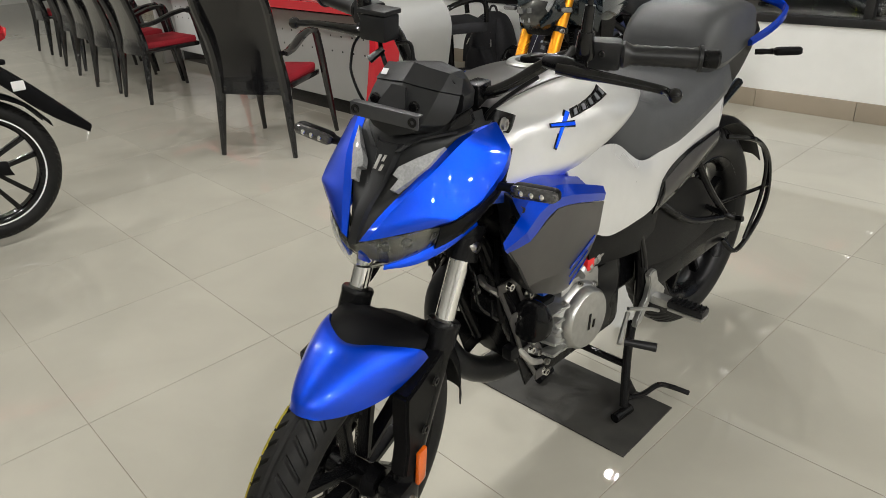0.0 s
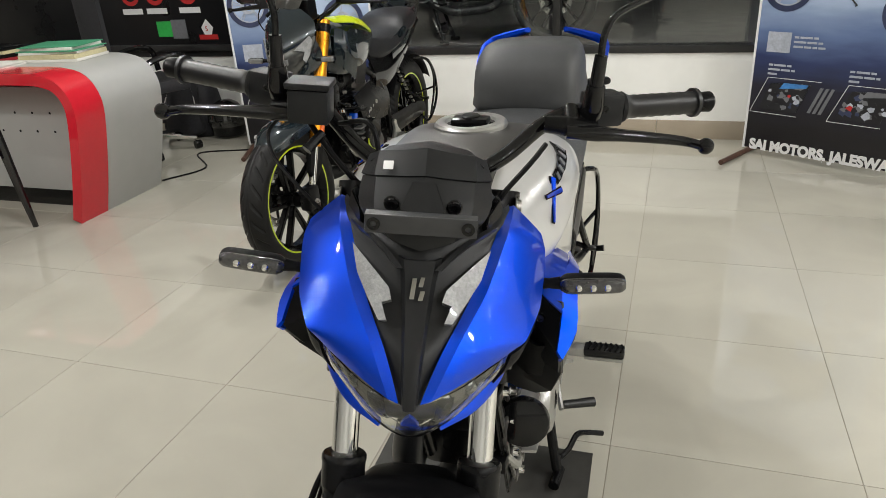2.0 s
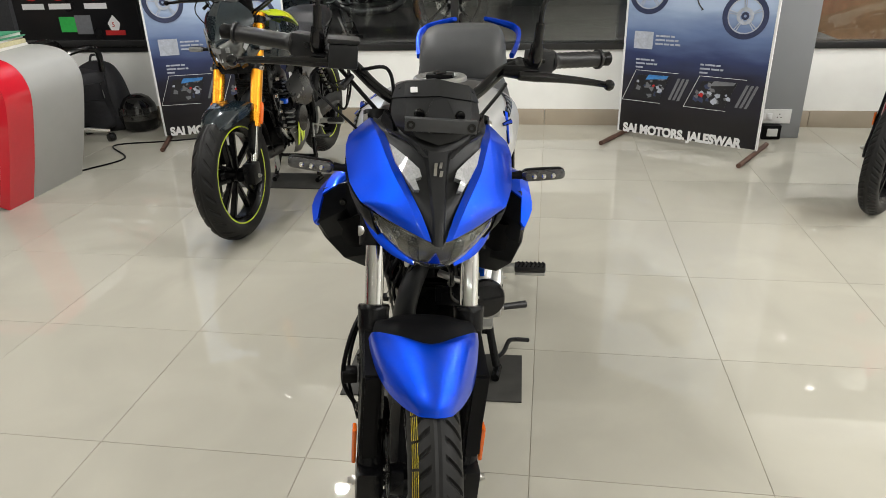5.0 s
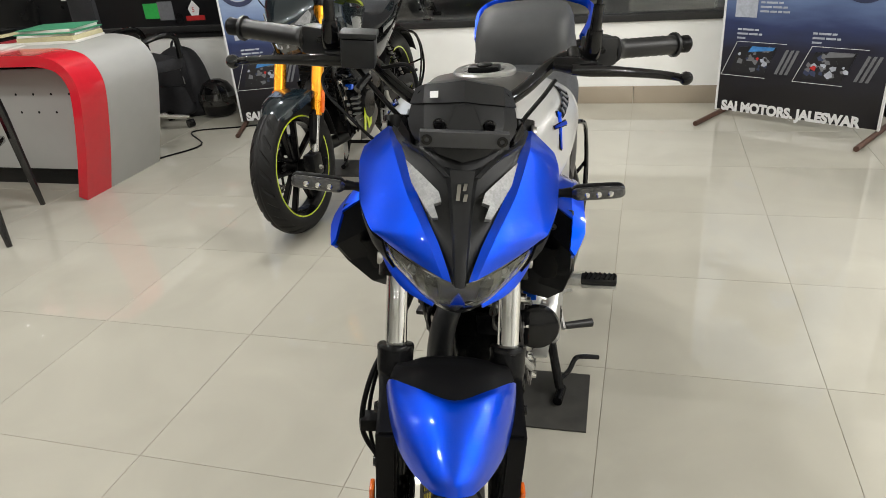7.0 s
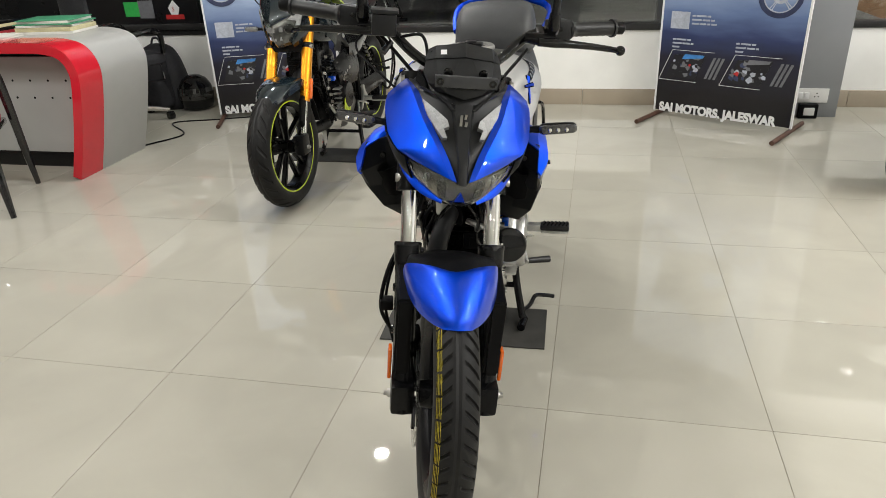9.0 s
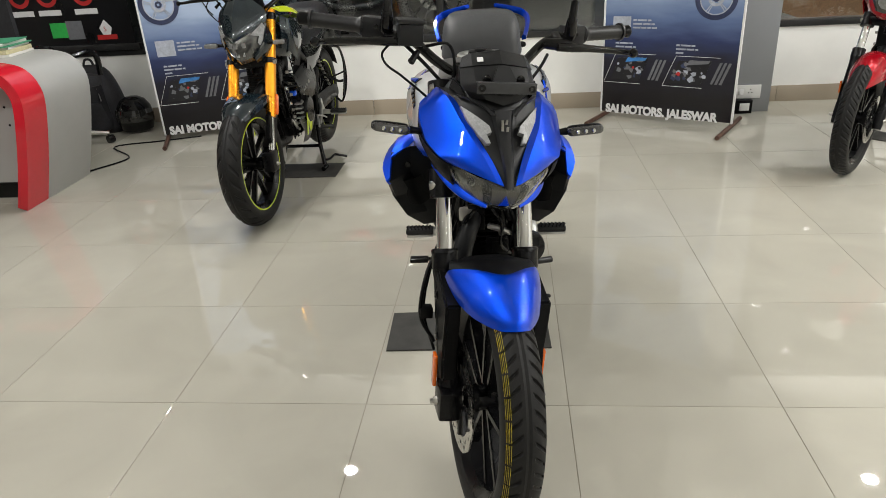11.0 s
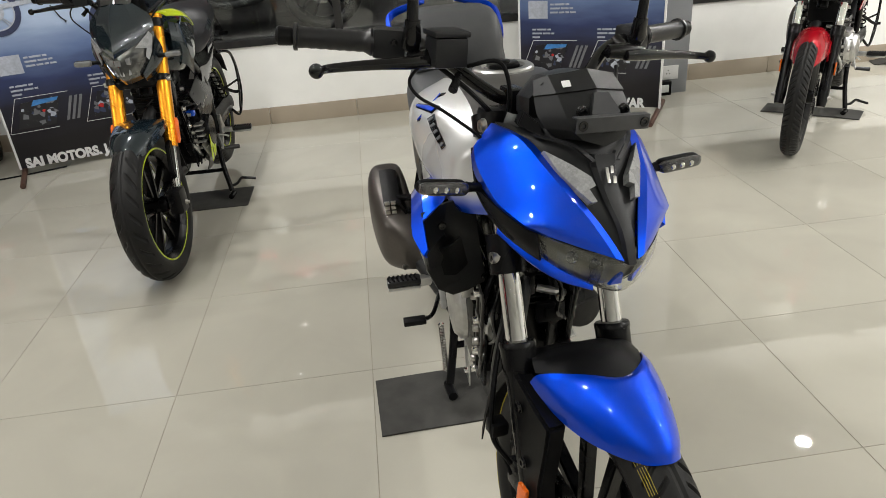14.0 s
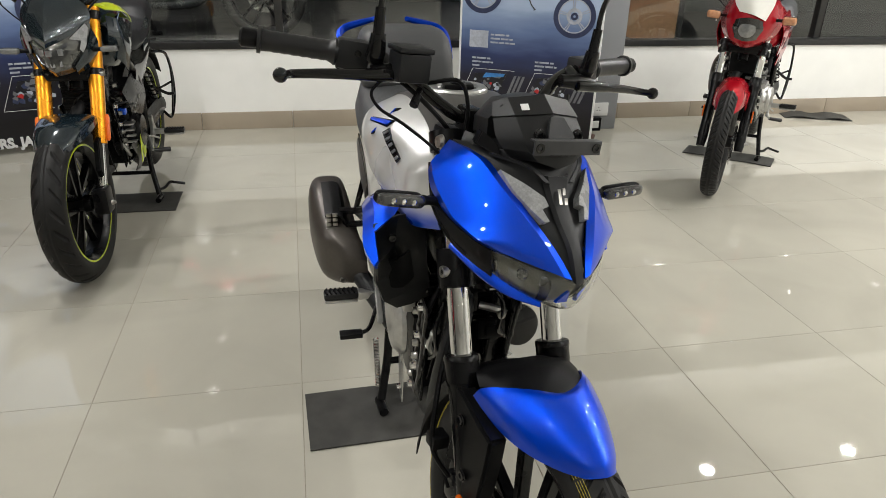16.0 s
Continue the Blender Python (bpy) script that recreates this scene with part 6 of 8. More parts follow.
    sheet(bm, mirrored([
        [(0.078, -0.168, 1.006), (0.058, -0.200, 1.016), (0.024, -0.210, 1.021), (0, -0.213, 1.024)],
        [(0.081, -0.186, 0.984), (0.057, -0.226, 0.992), (0.026, -0.236, 0.996), (0, -0.238, 0.998)],
        [(0.072, -0.200, 0.966), (0.050, -0.240, 0.972), (0.028, -0.247, 0.973), (0, -0.249, 0.973)],
        [(0.056, -0.205, 0.952), (0.034, -0.246, 0.957), (0.018, -0.250, 0.953), (0, -0.252, 0.948)]]), 2, 1, 0.004)
    part("visor", bm, M_POD, pod, smooth=18)
    for s in (-1, 1):
        bm = B()
        prism(bm, [(s * 0.078, -0.192, 0.972), (s * 0.092, -0.165, 0.985), (s * 0.098, -0.16, 0.962), (s * 0.074, -0.205, 0.952)], (-s * 0.004, 0.02, 0), 0.002)
        part("visor_ear", bm, M_SATIN, pod)
    bm = B()
    hexa = [(-0.019, -0.253, 0.968), (-0.0255, -0.243, 0.995), (-0.013, -0.224, 1.020), (0.013, -0.224, 1.020), (0.0255, -0.243, 0.995), (0.019, -0.253, 0.968)]
    prism(bm, [Vector(h) + Vector((0, 0.004, 0)) for h in hexa], (0, -0.006, 0.003), 0.0012)
    part("visor_panel", bm, M_POD, pod)
    for s in (-1, 1):
        bm = B()
        bolt(bm, Vector((s * 0.036, -0.236, 0.998)), "Y", 0.008, 0.005)
        part("visor_screw", bm, M_GLOSS, pod)
    bm = B()
    prism(bm, [(-0.05, -0.2010, 1.026), (-0.038, -0.2035, 1.0275), (-0.038, -0.1955, 1.035), (-0.05, -0.193, 1.0335)], (0, -0.001, 0.0008))
    part("white_sticker", bm, M_WHITE, pod)
    bm = B()
    box(bm, (-0.0625, -0.267, 0.9745), (0.0625, -0.2635, 0.9965), 0.001)
    box(bm, (-0.0625, -0.264, 0.994), (0.0625, -0.252, 0.9965), 0.001)
    br = part("plate_bracket", bm, M_BRACKET, root, "", S)
    for s in (-1, 1):
        bm = B()
        lathe(bm, [(0.0075, 0), (0.0075, 0.0015), (0.0035, 0.0015), (0.0035, 0)], Matrix.Translation((s * 0.0525, -0.2672, 0.9855)) @ Matrix.Rotation(radians(90), 4, "X"), 16, True)
        part("bracket_hole", bm, M_GLOSS, br)
    bm = B()
    sheet(bm, mirrored([[(0.100, -0.118, 0.955), (0.082, -0.168, 0.960), (0, -0.195, 0.964)], [(0.084, -0.10, 0.968), (0.07, -0.15, 0.970), (0, -0.18, 0.972)]]), 2, 3, 0.004)
    part("pod_shroud", bm, M_POD, root, "", S)
    for s in (-1, 1):
        bm = B()
        bolt(bm, Vector((s * 0.120, -0.088, 0.945)), "X", 0.011, 0.006 * s)
        part("wing_bolt", bm, M_STEEL, root, "", S)
        indicator(root, S, (s * 0.150, -0.160, 0.868), (s * 0.262, -0.168, 0.883), M_INDI)
    # tank: silver flanks, dark top cover, filler cap
    flank = [
        [(0.070, -0.108, 0.922), (0.084, -0.112, 0.90), (0.092, -0.112, 0.86), (0.096, -0.108, 0.815), (0.088, -0.095, 0.79)],
        [(0.098, -0.085, 0.930), (0.130, -0.08, 0.90), (0.140, -0.075, 0.86), (0.145, -0.07, 0.815), (0.135, -0.06, 0.79)],
        [(0.090, 0.00, 0.950), (0.142, 0.00, 0.918), (0.158, 0.00, 0.87), (0.166, 0.01, 0.825), (0.152, 0.02, 0.798)],
        [(0.091, 0.10, 0.962), (0.158, 0.10, 0.932), (0.180, 0.10, 0.885), (0.184, 0.10, 0.84), (0.160, 0.11, 0.806)],
        [(0.093, 0.20, 0.963), (0.164, 0.20, 0.932), (0.190, 0.20, 0.89), (0.182, 0.20, 0.85), (0.152, 0.20, 0.820)],
        [(0.096, 0.30, 0.947), (0.156, 0.30, 0.920), (0.176, 0.295, 0.89), (0.164, 0.285, 0.86), (0.135, 0.28, 0.840)],
        [(0.100, 0.385, 0.920), (0.132, 0.378, 0.905), (0.142, 0.370, 0.89), (0.130, 0.36, 0.875), (0.107, 0.355, 0.863)]]
    for s, rows in ((1, flank), (-1, flip(flank))):
        bm = B()
        sheet(bm, rows, 5, 4, 0.005)
        fl = part("tank_flank", bm, M_FADE, root, "silver metallic tank flank fading to blue below")
        # the flank's emblem: a cross of blue bars edged in black and five slanted, outlined letter shapes
        if s > 0:
            strokes = (((0.041, 0.868), (0.085, 0.925), 0.0052), ((0.040, 0.909), (0.094, 0.903), 0.0058))
            line = (0.090, 0.9195, 0.0235, 0.0036)
        else:
            strokes = (((0.172, 0.925), (0.084, 0.936), 0.0058), ((0.138, 0.952), (0.122, 0.908), 0.0052))
            line = (0.078, 0.9270, -0.0195, -0.0062)
        for nm, mt, off, g in (("emblem_edge", M_GLOSS, 0.0015, 1.0), ("emblem_bar", M_BLUE, 0.0035, 0.55)):
            for p, q, w in strokes:
                a, b = Vector(p), Vector(q)
                d = (b - a).normalized()
                t = Vector((-d.y, d.x)) * w * g
                e = d * (0.004 * (1 - g))
                pts = [a + e - t * 0.6, a + e + t * 0.6, b - e + t, b - e - t]
                decal(flank, [(v.x, v.y) for v in pts], off, 0.002, fl, mt, nm, s)
        along = Vector((line[2], line[3]))
        up = Vector((-along.y, along.x)).normalized() * (0.0066 if s > 0 else -0.0066) + along.normalized() * 0.0035
        for i in range(5):
            c = Vector(line[:2]) + along * (i + 0.5)
            for nm, mt, off, k, h in (("emblem_edge", M_GLOSS, 0.0012, 0.46, 1.0), ("emblem_letter", M_PGREY, 0.0030, 0.17, 0.6)):
                pts = [c - along * k - up * h, c + along * k - up * h, c + along * k + up * h, c - along * k + up * h]
                decal(flank, [(v.x, v.y) for v in pts], off, 0.0018, fl, mt, nm, s)
    bm = B()
    sheet(bm, mirrored([
        [(0.101, -0.09, 0.931), (0.078, -0.095, 0.936), (0.04, -0.10, 0.938), (0, -0.10, 0.938)],
        [(0.093, 0.00, 0.953), (0.075, 0.00, 0.959), (0.04, 0.00, 0.962), (0, 0.00, 0.963)],
        [(0.094, 0.10, 0.965), (0.076, 0.10, 0.970), (0.04, 0.10, 0.974), (0, 0.10, 0.975)],
        [(0.096, 0.20, 0.966), (0.078, 0.20, 0.970), (0.04, 0.20, 0.974), (0, 0.20, 0.975)],
        [(0.099, 0.30, 0.949), (0.078, 0.30, 0.952), (0.04, 0.30, 0.955), (0, 0.30, 0.956)],
        [(0.103, 0.385, 0.920), (0.08, 0.39, 0.922), (0.04, 0.39, 0.922), (0, 0.39, 0.922)]]), 5, 4, 0.004)
    part("tank_cover", bm, M_GREY, root, "dark gunmetal tank top cover")
    bm = B()
    lathe(bm, [(0.062, 0.0), (0.062, 0.006), (0.058, 0.010), (0.044, 0.010), (0.042, 0.004), (0.042, 0.0)], pose(0.008, 0.197, 0.973), 40, True)
    cap = part("filler_cap", bm, M_ALU, root, "silver ring filler cap")
    bm = B()
    lathe(bm, [(0.042, 0.0), (0.042, 0.004), (0.001, 0.004)], pose(0.008, 0.197, 0.973), 32)
    part("cap_well", bm, M_GLOSS, cap)
    bm = B()
    box(bm, (-0.024, 0.180, 0.976), (0.040, 0.214, 0.989), 0.006)
    lathe(bm, [(0.016, 0.0), (0.016, 0.017), (0.013, 0.019), (0.001, 0.019)], pose(0.008, 0.197, 0.974), 24)
    part("cap_latch", bm, M_SATIN, cap)
    # tank body under the panels
    bm = B()
    loft(bm, [ring(y, [(0, zb), (w * 0.9, zb), (w, (zb + zt) / 2), (w * 0.8, zt), (0, zt)]) for y, w, zb, zt in ((-0.10, 0.07, 0.76, 0.90), (0.0, 0.10, 0.76, 0.92), (0.2, 0.115, 0.74, 0.93), (0.36, 0.085, 0.72, 0.885), (0.5, 0.08, 0.70, 0.80))], 2, 1)
    part("tank_body", bm, M_BLACK, root)
    # seat and pillion pad
    bm = B()
    rings = []
    for y, w, zb, zt in ((0.335, 0.070, 0.80, 0.925), (0.37, 0.095, 0.73, 0.912), (0.44, 0.128, 0.712, 0.872), (0.52, 0.140, 0.735, 0.855), (0.62, 0.145, 0.76, 0.862), (0.74, 0.140, 0.79, 0.885), (0.83, 0.125, 0.80, 0.90)):
        rings.append(ring(y, [(0, zb), (w, zb), (w * 1.01, (zb + zt) / 2 + 0.01), (w * 0.86, zt - 0.012), (w * 0.5, zt), (0, zt + 0.004)]))
    loft(bm, rings, 3, 2)
    part("rider_seat", bm, M_SEAT, root, "dark grey vinyl rider seat")
    bm = B()
    rings = []
    for y, w, zb, zt in ((0.705, 0.105, 0.885, 0.940), (0.72, 0.122, 0.872, 0.978), (0.770, 0.132, 0.872, 1.014), (0.84, 0.132, 0.885, 1.022), (0.94, 0.120, 0.905, 1.014), (1.03, 0.092, 0.93, 0.994), (1.05, 0.07, 0.94, 0.98)):
        rings.append(ring(y, [(0, zb), (w * 0.95, zb), (w * 1.0, zb + 0.30 * (zt - zb)), (w * 0.97, zb + 0.68 * (zt - zb)), (w * 0.84, zb + 0.93 * (zt - zb)), (w * 0.55, zt), (0, zt + 0.002)]))
    loft(bm, rings, 3, 2)
    part("pillion_seat", bm, M_SEAT, root, "raised dark grey pillion seat")
    # tail and grab rails
    bm = B()
    rings = []
    for y, w, zb, zt in ((0.55, 0.11, 0.72, 0.80), (0.75, 0.12, 0.76, 0.87), (0.95, 0.105, 0.80, 0.925), (1.1, 0.075, 0.86, 0.93), (1.17, 0.05, 0.885, 0.925)):
        rings.append(ring(y, [(0, zb), (w * 0.8, zb), (w, zt - 0.02), (w * 0.8, zt), (0, zt)]))
    loft(bm, rings, 3, 1)
    part("tail", bm, M_BLACK, root)
    for s in (-1, 1):
        bm = B()
        rings = []
        for x, y, z, h in ((0.150, 0.87, 0.922, 0.010), (0.164, 0.95, 0.944, 0.012), (0.168, 1.015, 0.970, 0.013), (0.152, 1.048, 0.989, 0.012), (0.10, 1.06, 1.004, 0.010), (0.054, 1.065, 1.015, 0.007)):
            rings.append([(s * (x - 0.007), y + 0.004, z - h), (s * (x + 0.006), y - 0.004, z - h * 0.6), (s * (x + 0.007), y - 0.004, z + h * 0.5), (s * (x - 0.003), y + 0.002, z + h), (s * (x - 0.009), y + 0.006, z + h * 0.2)])
        loft(bm, rings, 3, 1)
        part("grab_rail", bm, M_BLUE, root, "blue painted grab rail", smooth=25)
        indicator(root, Matrix(), (s * 0.07, 1.16, 0.845), (s * 0.165, 1.20, 0.85), M_BLACK, name="rear_indicator")
    # side panels
    for s in (1, -1):
        side = [
            [(0.168, 0.085, 0.812), (0.170, 0.130, 0.745), (0.164, 0.170, 0.690), (0.158, 0.203, 0.640)],
            [(0.158, 0.170, 0.824), (0.164, 0.205, 0.745), (0.161, 0.238, 0.680), (0.155, 0.268, 0.612)],
            [(0.147, 0.280, 0.812), (0.156, 0.310, 0.735), (0.157, 0.345, 0.670), (0.150, 0.375, 0.605)],
            [(0.142, 0.390, 0.745), (0.150, 0.420, 0.708), (0.152, 0.445, 0.662), (0.147, 0.466, 0.615)],
            [(0.142, 0.480, 0.742), (0.147, 0.500, 0.722), (0.148, 0.512, 0.702), (0.145, 0.520, 0.680)],
            [(0.140, 0.620, 0.765), (0.143, 0.625, 0.747), (0.143, 0.630, 0.728), (0.140, 0.632, 0.708)],
            [(0.135, 0.790, 0.805), (0.137, 0.790, 0.780), (0.136, 0.790, 0.750), (0.132, 0.790, 0.722)]]
        side = side if s > 0 else flip(side)
        bm = B()
        sheet(bm, side, 5, 4, 0.004)
        part("side_panel", bm, M_SILVER, root, "silver metallic side panel")
        bm = B()
        trim = [[(0.150, 0.500, 0.668), (0.158, 0.490, 0.640), (0.148, 0.484, 0.606)], [(0.149, 0.605, 0.702), (0.157, 0.605, 0.668), (0.146, 0.605, 0.634)], [(0.144, 0.768, 0.720), (0.147, 0.766, 0.706), (0.142, 0.760, 0.692)]]
        sheet(bm, trim if s > 0 else flip(trim), 4, 3, 0.004)
        edge = [[(0.146, 0.492, 0.682), (0.153, 0.478, 0.640), (0.143, 0.468, 0.590)], [(0.145, 0.605, 0.712), (0.152, 0.605, 0.668), (0.141, 0.607, 0.620)], [(0.140, 0.784, 0.728), (0.142, 0.784, 0.706), (0.138, 0.778, 0.680)]]
        bm2 = B()
        sheet(bm2, edge if s > 0 else flip(edge), 4, 3, 0.004)
        part("trim_border", bm2, M_GLOSS, root)
        part("side_trim", bm, M_GREY, root)
        bm = B()
        low = [[(0.13, 0.20, 0.64), (0.135, 0.22, 0.58), (0.12, 0.24, 0.53)], [(0.13, 0.36, 0.66), (0.135, 0.38, 0.58), (0.12, 0.40, 0.50)], [(0.125, 0.52, 0.64), (0.128, 0.52, 0.57), (0.115, 0.52, 0.48)]]
        sheet(bm, low if s > 0 else flip(low), 3, 3, 0.004)
        part("frame_cover", bm, M_BLACK, root)
        bm = B()
        rear = [[(0.116, 0.44, 0.60), (0.121, 0.46, 0.52), (0.116, 0.49, 0.43)], [(0.116, 0.58, 0.62), (0.123, 0.61, 0.51), (0.117, 0.64, 0.40)], [(0.112, 0.72, 0.60), (0.118, 0.76, 0.49), (0.112, 0.80, 0.40)], [(0.108, 0.86, 0.53), (0.112, 0.88, 0.47), (0.108, 0.90, 0.41)]]
        sheet(bm, rear if s > 0 else flip(rear), 4, 3, 0.004)
        part("rear_inner_cover", bm, M_BLACK, root)
        bm = B()
        tube(bm, [(s * 0.125, 0.52, 0.60), (s * 0.135, 0.68, 0.50), (s * 0.145, 0.86, 0.45)], 0.009, 8, 4)
        part("peg_stay", bm, M_SATIN, root)
        bm = B()
        tube(bm, [(s * 0.125, 0.70, 0.66), (s * 0.138, 0.78, 0.55), (s * 0.145, 0.87, 0.46)], 0.009, 8, 4)
        part("peg_stay", bm, M_SATIN, root)
        # radiator shroud: blue scoop edge above, gunmetal flank below, black duct inside
        edge = [
            [(0.180, 0.190, 0.756), (0.187, 0.190, 0.742), (0.184, 0.190, 0.726)],
            [(0.196, 0.08, 0.797), (0.208, 0.08, 0.780), (0.204, 0.08, 0.762)],
            [(0.198, 0.00, 0.818), (0.215, 0.00, 0.800), (0.212, 0.00, 0.780)],
            [(0.200, -0.06, 0.815), (0.222, -0.065, 0.794), (0.220, -0.052, 0.770)],
            [(0.205, -0.095, 0.795), (0.226, -0.105, 0.774), (0.222, -0.090, 0.752)],
            [(0.205, -0.140, 0.762), (0.213, -0.145, 0.753), (0.209, -0.135, 0.742)]]
        bm = B()
        sheet(bm, edge if s > 0 else flip(edge), 2, 1, 0.005)
        part("shroud_edge", bm, M_BLUE, root, "blue upper edge of the radiator shroud", smooth=16)
        crown = [[(0.186, 0.12, 0.782), (0.165, 0.12, 0.794), (0.148, 0.12, 0.798)], [(0.197, 0.02, 0.814), (0.168, 0.02, 0.826), (0.140, 0.02, 0.826)], [(0.199, -0.05, 0.818), (0.172, -0.045, 0.828), (0.145, -0.035, 0.828)], [(0.205, -0.096, 0.797), (0.182, -0.085, 0.810), (0.165, -0.07, 0.815)]]
        bm = B()
        sheet(bm, crown if s > 0 else flip(crown), 4, 3, 0.004)
        part("shroud_crown", bm, M_BLUE, root)
        grey = [
            [(0.184, 0.190, 0.724), (0.178, 0.186, 0.660), (0.165, 0.175, 0.610), (0.150, 0.155, 0.570)],
            [(0.204, 0.08, 0.760), (0.199, 0.09, 0.69), (0.178, 0.11, 0.62), (0.150, 0.13, 0.545)],
            [(0.212, 0.00, 0.778), (0.206, 0.02, 0.70), (0.184, 0.05, 0.62), (0.150, 0.085, 0.545)],
            [(0.221, -0.080, 0.754), (0.208, -0.055, 0.70), (0.184, -0.005, 0.63), (0.148, 0.055, 0.56)],
            [(0.209, -0.132, 0.741), (0.205, -0.100, 0.70), (0.184, -0.048, 0.632), (0.150, 0.010, 0.580)]]
        bm = B()
        sheet(bm, grey if s > 0 else flip(grey), 2, 1, 0.004)
        sh = part("shroud_flank", bm, M_GREY, root, "gunmetal grey radiator shroud flank", smooth=14)
        for k, (y0, y1, w) in enumerate(((0.165, 0.085, 0.016), (0.150, 0.100, 0.006), (0.165, 0.120, 0.010))):
            z0 = 0.660 - 0.030 * k
            pts = [(y0, z0), (y0, z0 - w), (y1, z0 - 0.040 - w * 0.4), (y1, z0 - 0.040)]
            decal(grey, pts if s > 0 else pts[::-1], 0.0008, 0.002, sh, M_BLUE, "shroud_stripe", s)
        duct = [
            [(0.203, -0.085, 0.805), (0.16, -0.075, 0.815), (0.105, -0.05, 0.81)],
            [(0.209, -0.136, 0.748), (0.165, -0.062, 0.752), (0.10, -0.03, 0.75)],
            [(0.205, -0.102, 0.70), (0.150, -0.045, 0.69), (0.095, -0.02, 0.69)],
            [(0.184, -0.050, 0.630), (0.135, -0.015, 0.625), (0.085, 0.00, 0.63)],
            [(0.150, 0.008, 0.580), (0.12, 0.01, 0.585), (0.085, 0.01, 0.60)]]
        bm = B()
        sheet(bm, duct if s > 0 else flip(duct), 1, 1, 0.004)
        part("shroud_duct", bm, M_POD, root, smooth=12)
        bm = B()
        fin = [[(0.205, -0.09, 0.745), (0.17, -0.085, 0.735), (0.14, -0.07, 0.745)], [(0.18, -0.06, 0.67), (0.15, -0.05, 0.66), (0.125, -0.03, 0.67)]]
        sheet(bm, fin if s > 0 else flip(fin), 2, 2, 0.004)
        part("duct_vane", bm, M_BLACK, root)
        bm = B()
        bolt(bm, Vector((s * 0.17, -0.07, 0.77)), "Y", 0.007, 0.004)
        part("duct_bolt", bm, M_GLOSS, root)
    for lo, hi, mt, nm in (((-0.045, 0.0, 0.56), (-0.006, 0.035, 0.63), M_ALU, "cylinder_boss"), ((0.012, -0.025, 0.505), (0.072, -0.008, 0.55), M_SATIN, "front_bracket"), ((0.028, -0.03, 0.515), (0.056, -0.024, 0.54), M_BLACK, "bracket_slot"), ((-0.02, -0.02, 0.57), (0.012, 0.01, 0.64), M_SATIN, "front_box")):
        bm = B()
        box(bm, lo, hi, 0.006)
        part(nm, bm, mt, eng)
    # horn, red cap, front of the frame
    bm = B()
    lathe(bm, [(0.030, 0.02), (0.044, 0.016), (0.047, 0.008), (0.046, 0.0), (0.043, -0.004), (0.036, -0.002), (0.026, 0.001), (0.012, -0.002), (0.001, -0.003)], Matrix.Translation((0.122, 0.045, 0.492)) @ Matrix.Rotation(radians(78), 4, "X") @ Matrix.Rotation(radians(12), 4, "Y"), 32)
    horn = part("horn", bm, M_GLOSS, root, "round black horn")
    bm = B()
    lathe(bm, [(0.004, 0.0), (0.004, 0.004)], Matrix.Translation((0.1225, 0.0515, 0.4915)) @ Matrix.Rotation(radians(78), 4, "X"), 12)
    part("horn_nut", bm, M_STEEL, horn)
    bm = B()
    box(bm, (0.105, 0.222, 0.532), (0.132, 0.25, 0.562), 0.005)
    part("red_cap", bm, M_TAG, root, "red plastic cap")
    bm = B()
    box(bm, (-0.032, -0.10, 0.655), (0.032, -0.02, 0.80), 0.015)
    part("head_block", bm, M_SATIN, root)
    bm = B()
    box(bm, (0.0, -0.115, 0.665), (0.024, -0.10, 0.715), 0.003)
    lab = part("regulator", bm, M_GLOSS, root)
    bm = B()
    box(bm, (0.004, -0.117, 0.672), (0.020, -0.1148, 0.705), 0)
    part("label_plate", bm, M_WHITE, lab)
    engine_dressing(root, eng, M_GREY)
    for i in range(2):
        bm = B()
        x = (0.1545, 0.1545)[i]
        y = 0.198 + 0.016 * i
        prism(bm, [(x, y, 0.405), (x, y + 0.007, 0.405), (x, y + 0.012, 0.443 - 0.02 * i), (x, y + 0.005, 0.443 - 0.02 * i)], (0.002, 0, 0))
        part("cover_badge", bm, M_SATIN, eng)
    return root


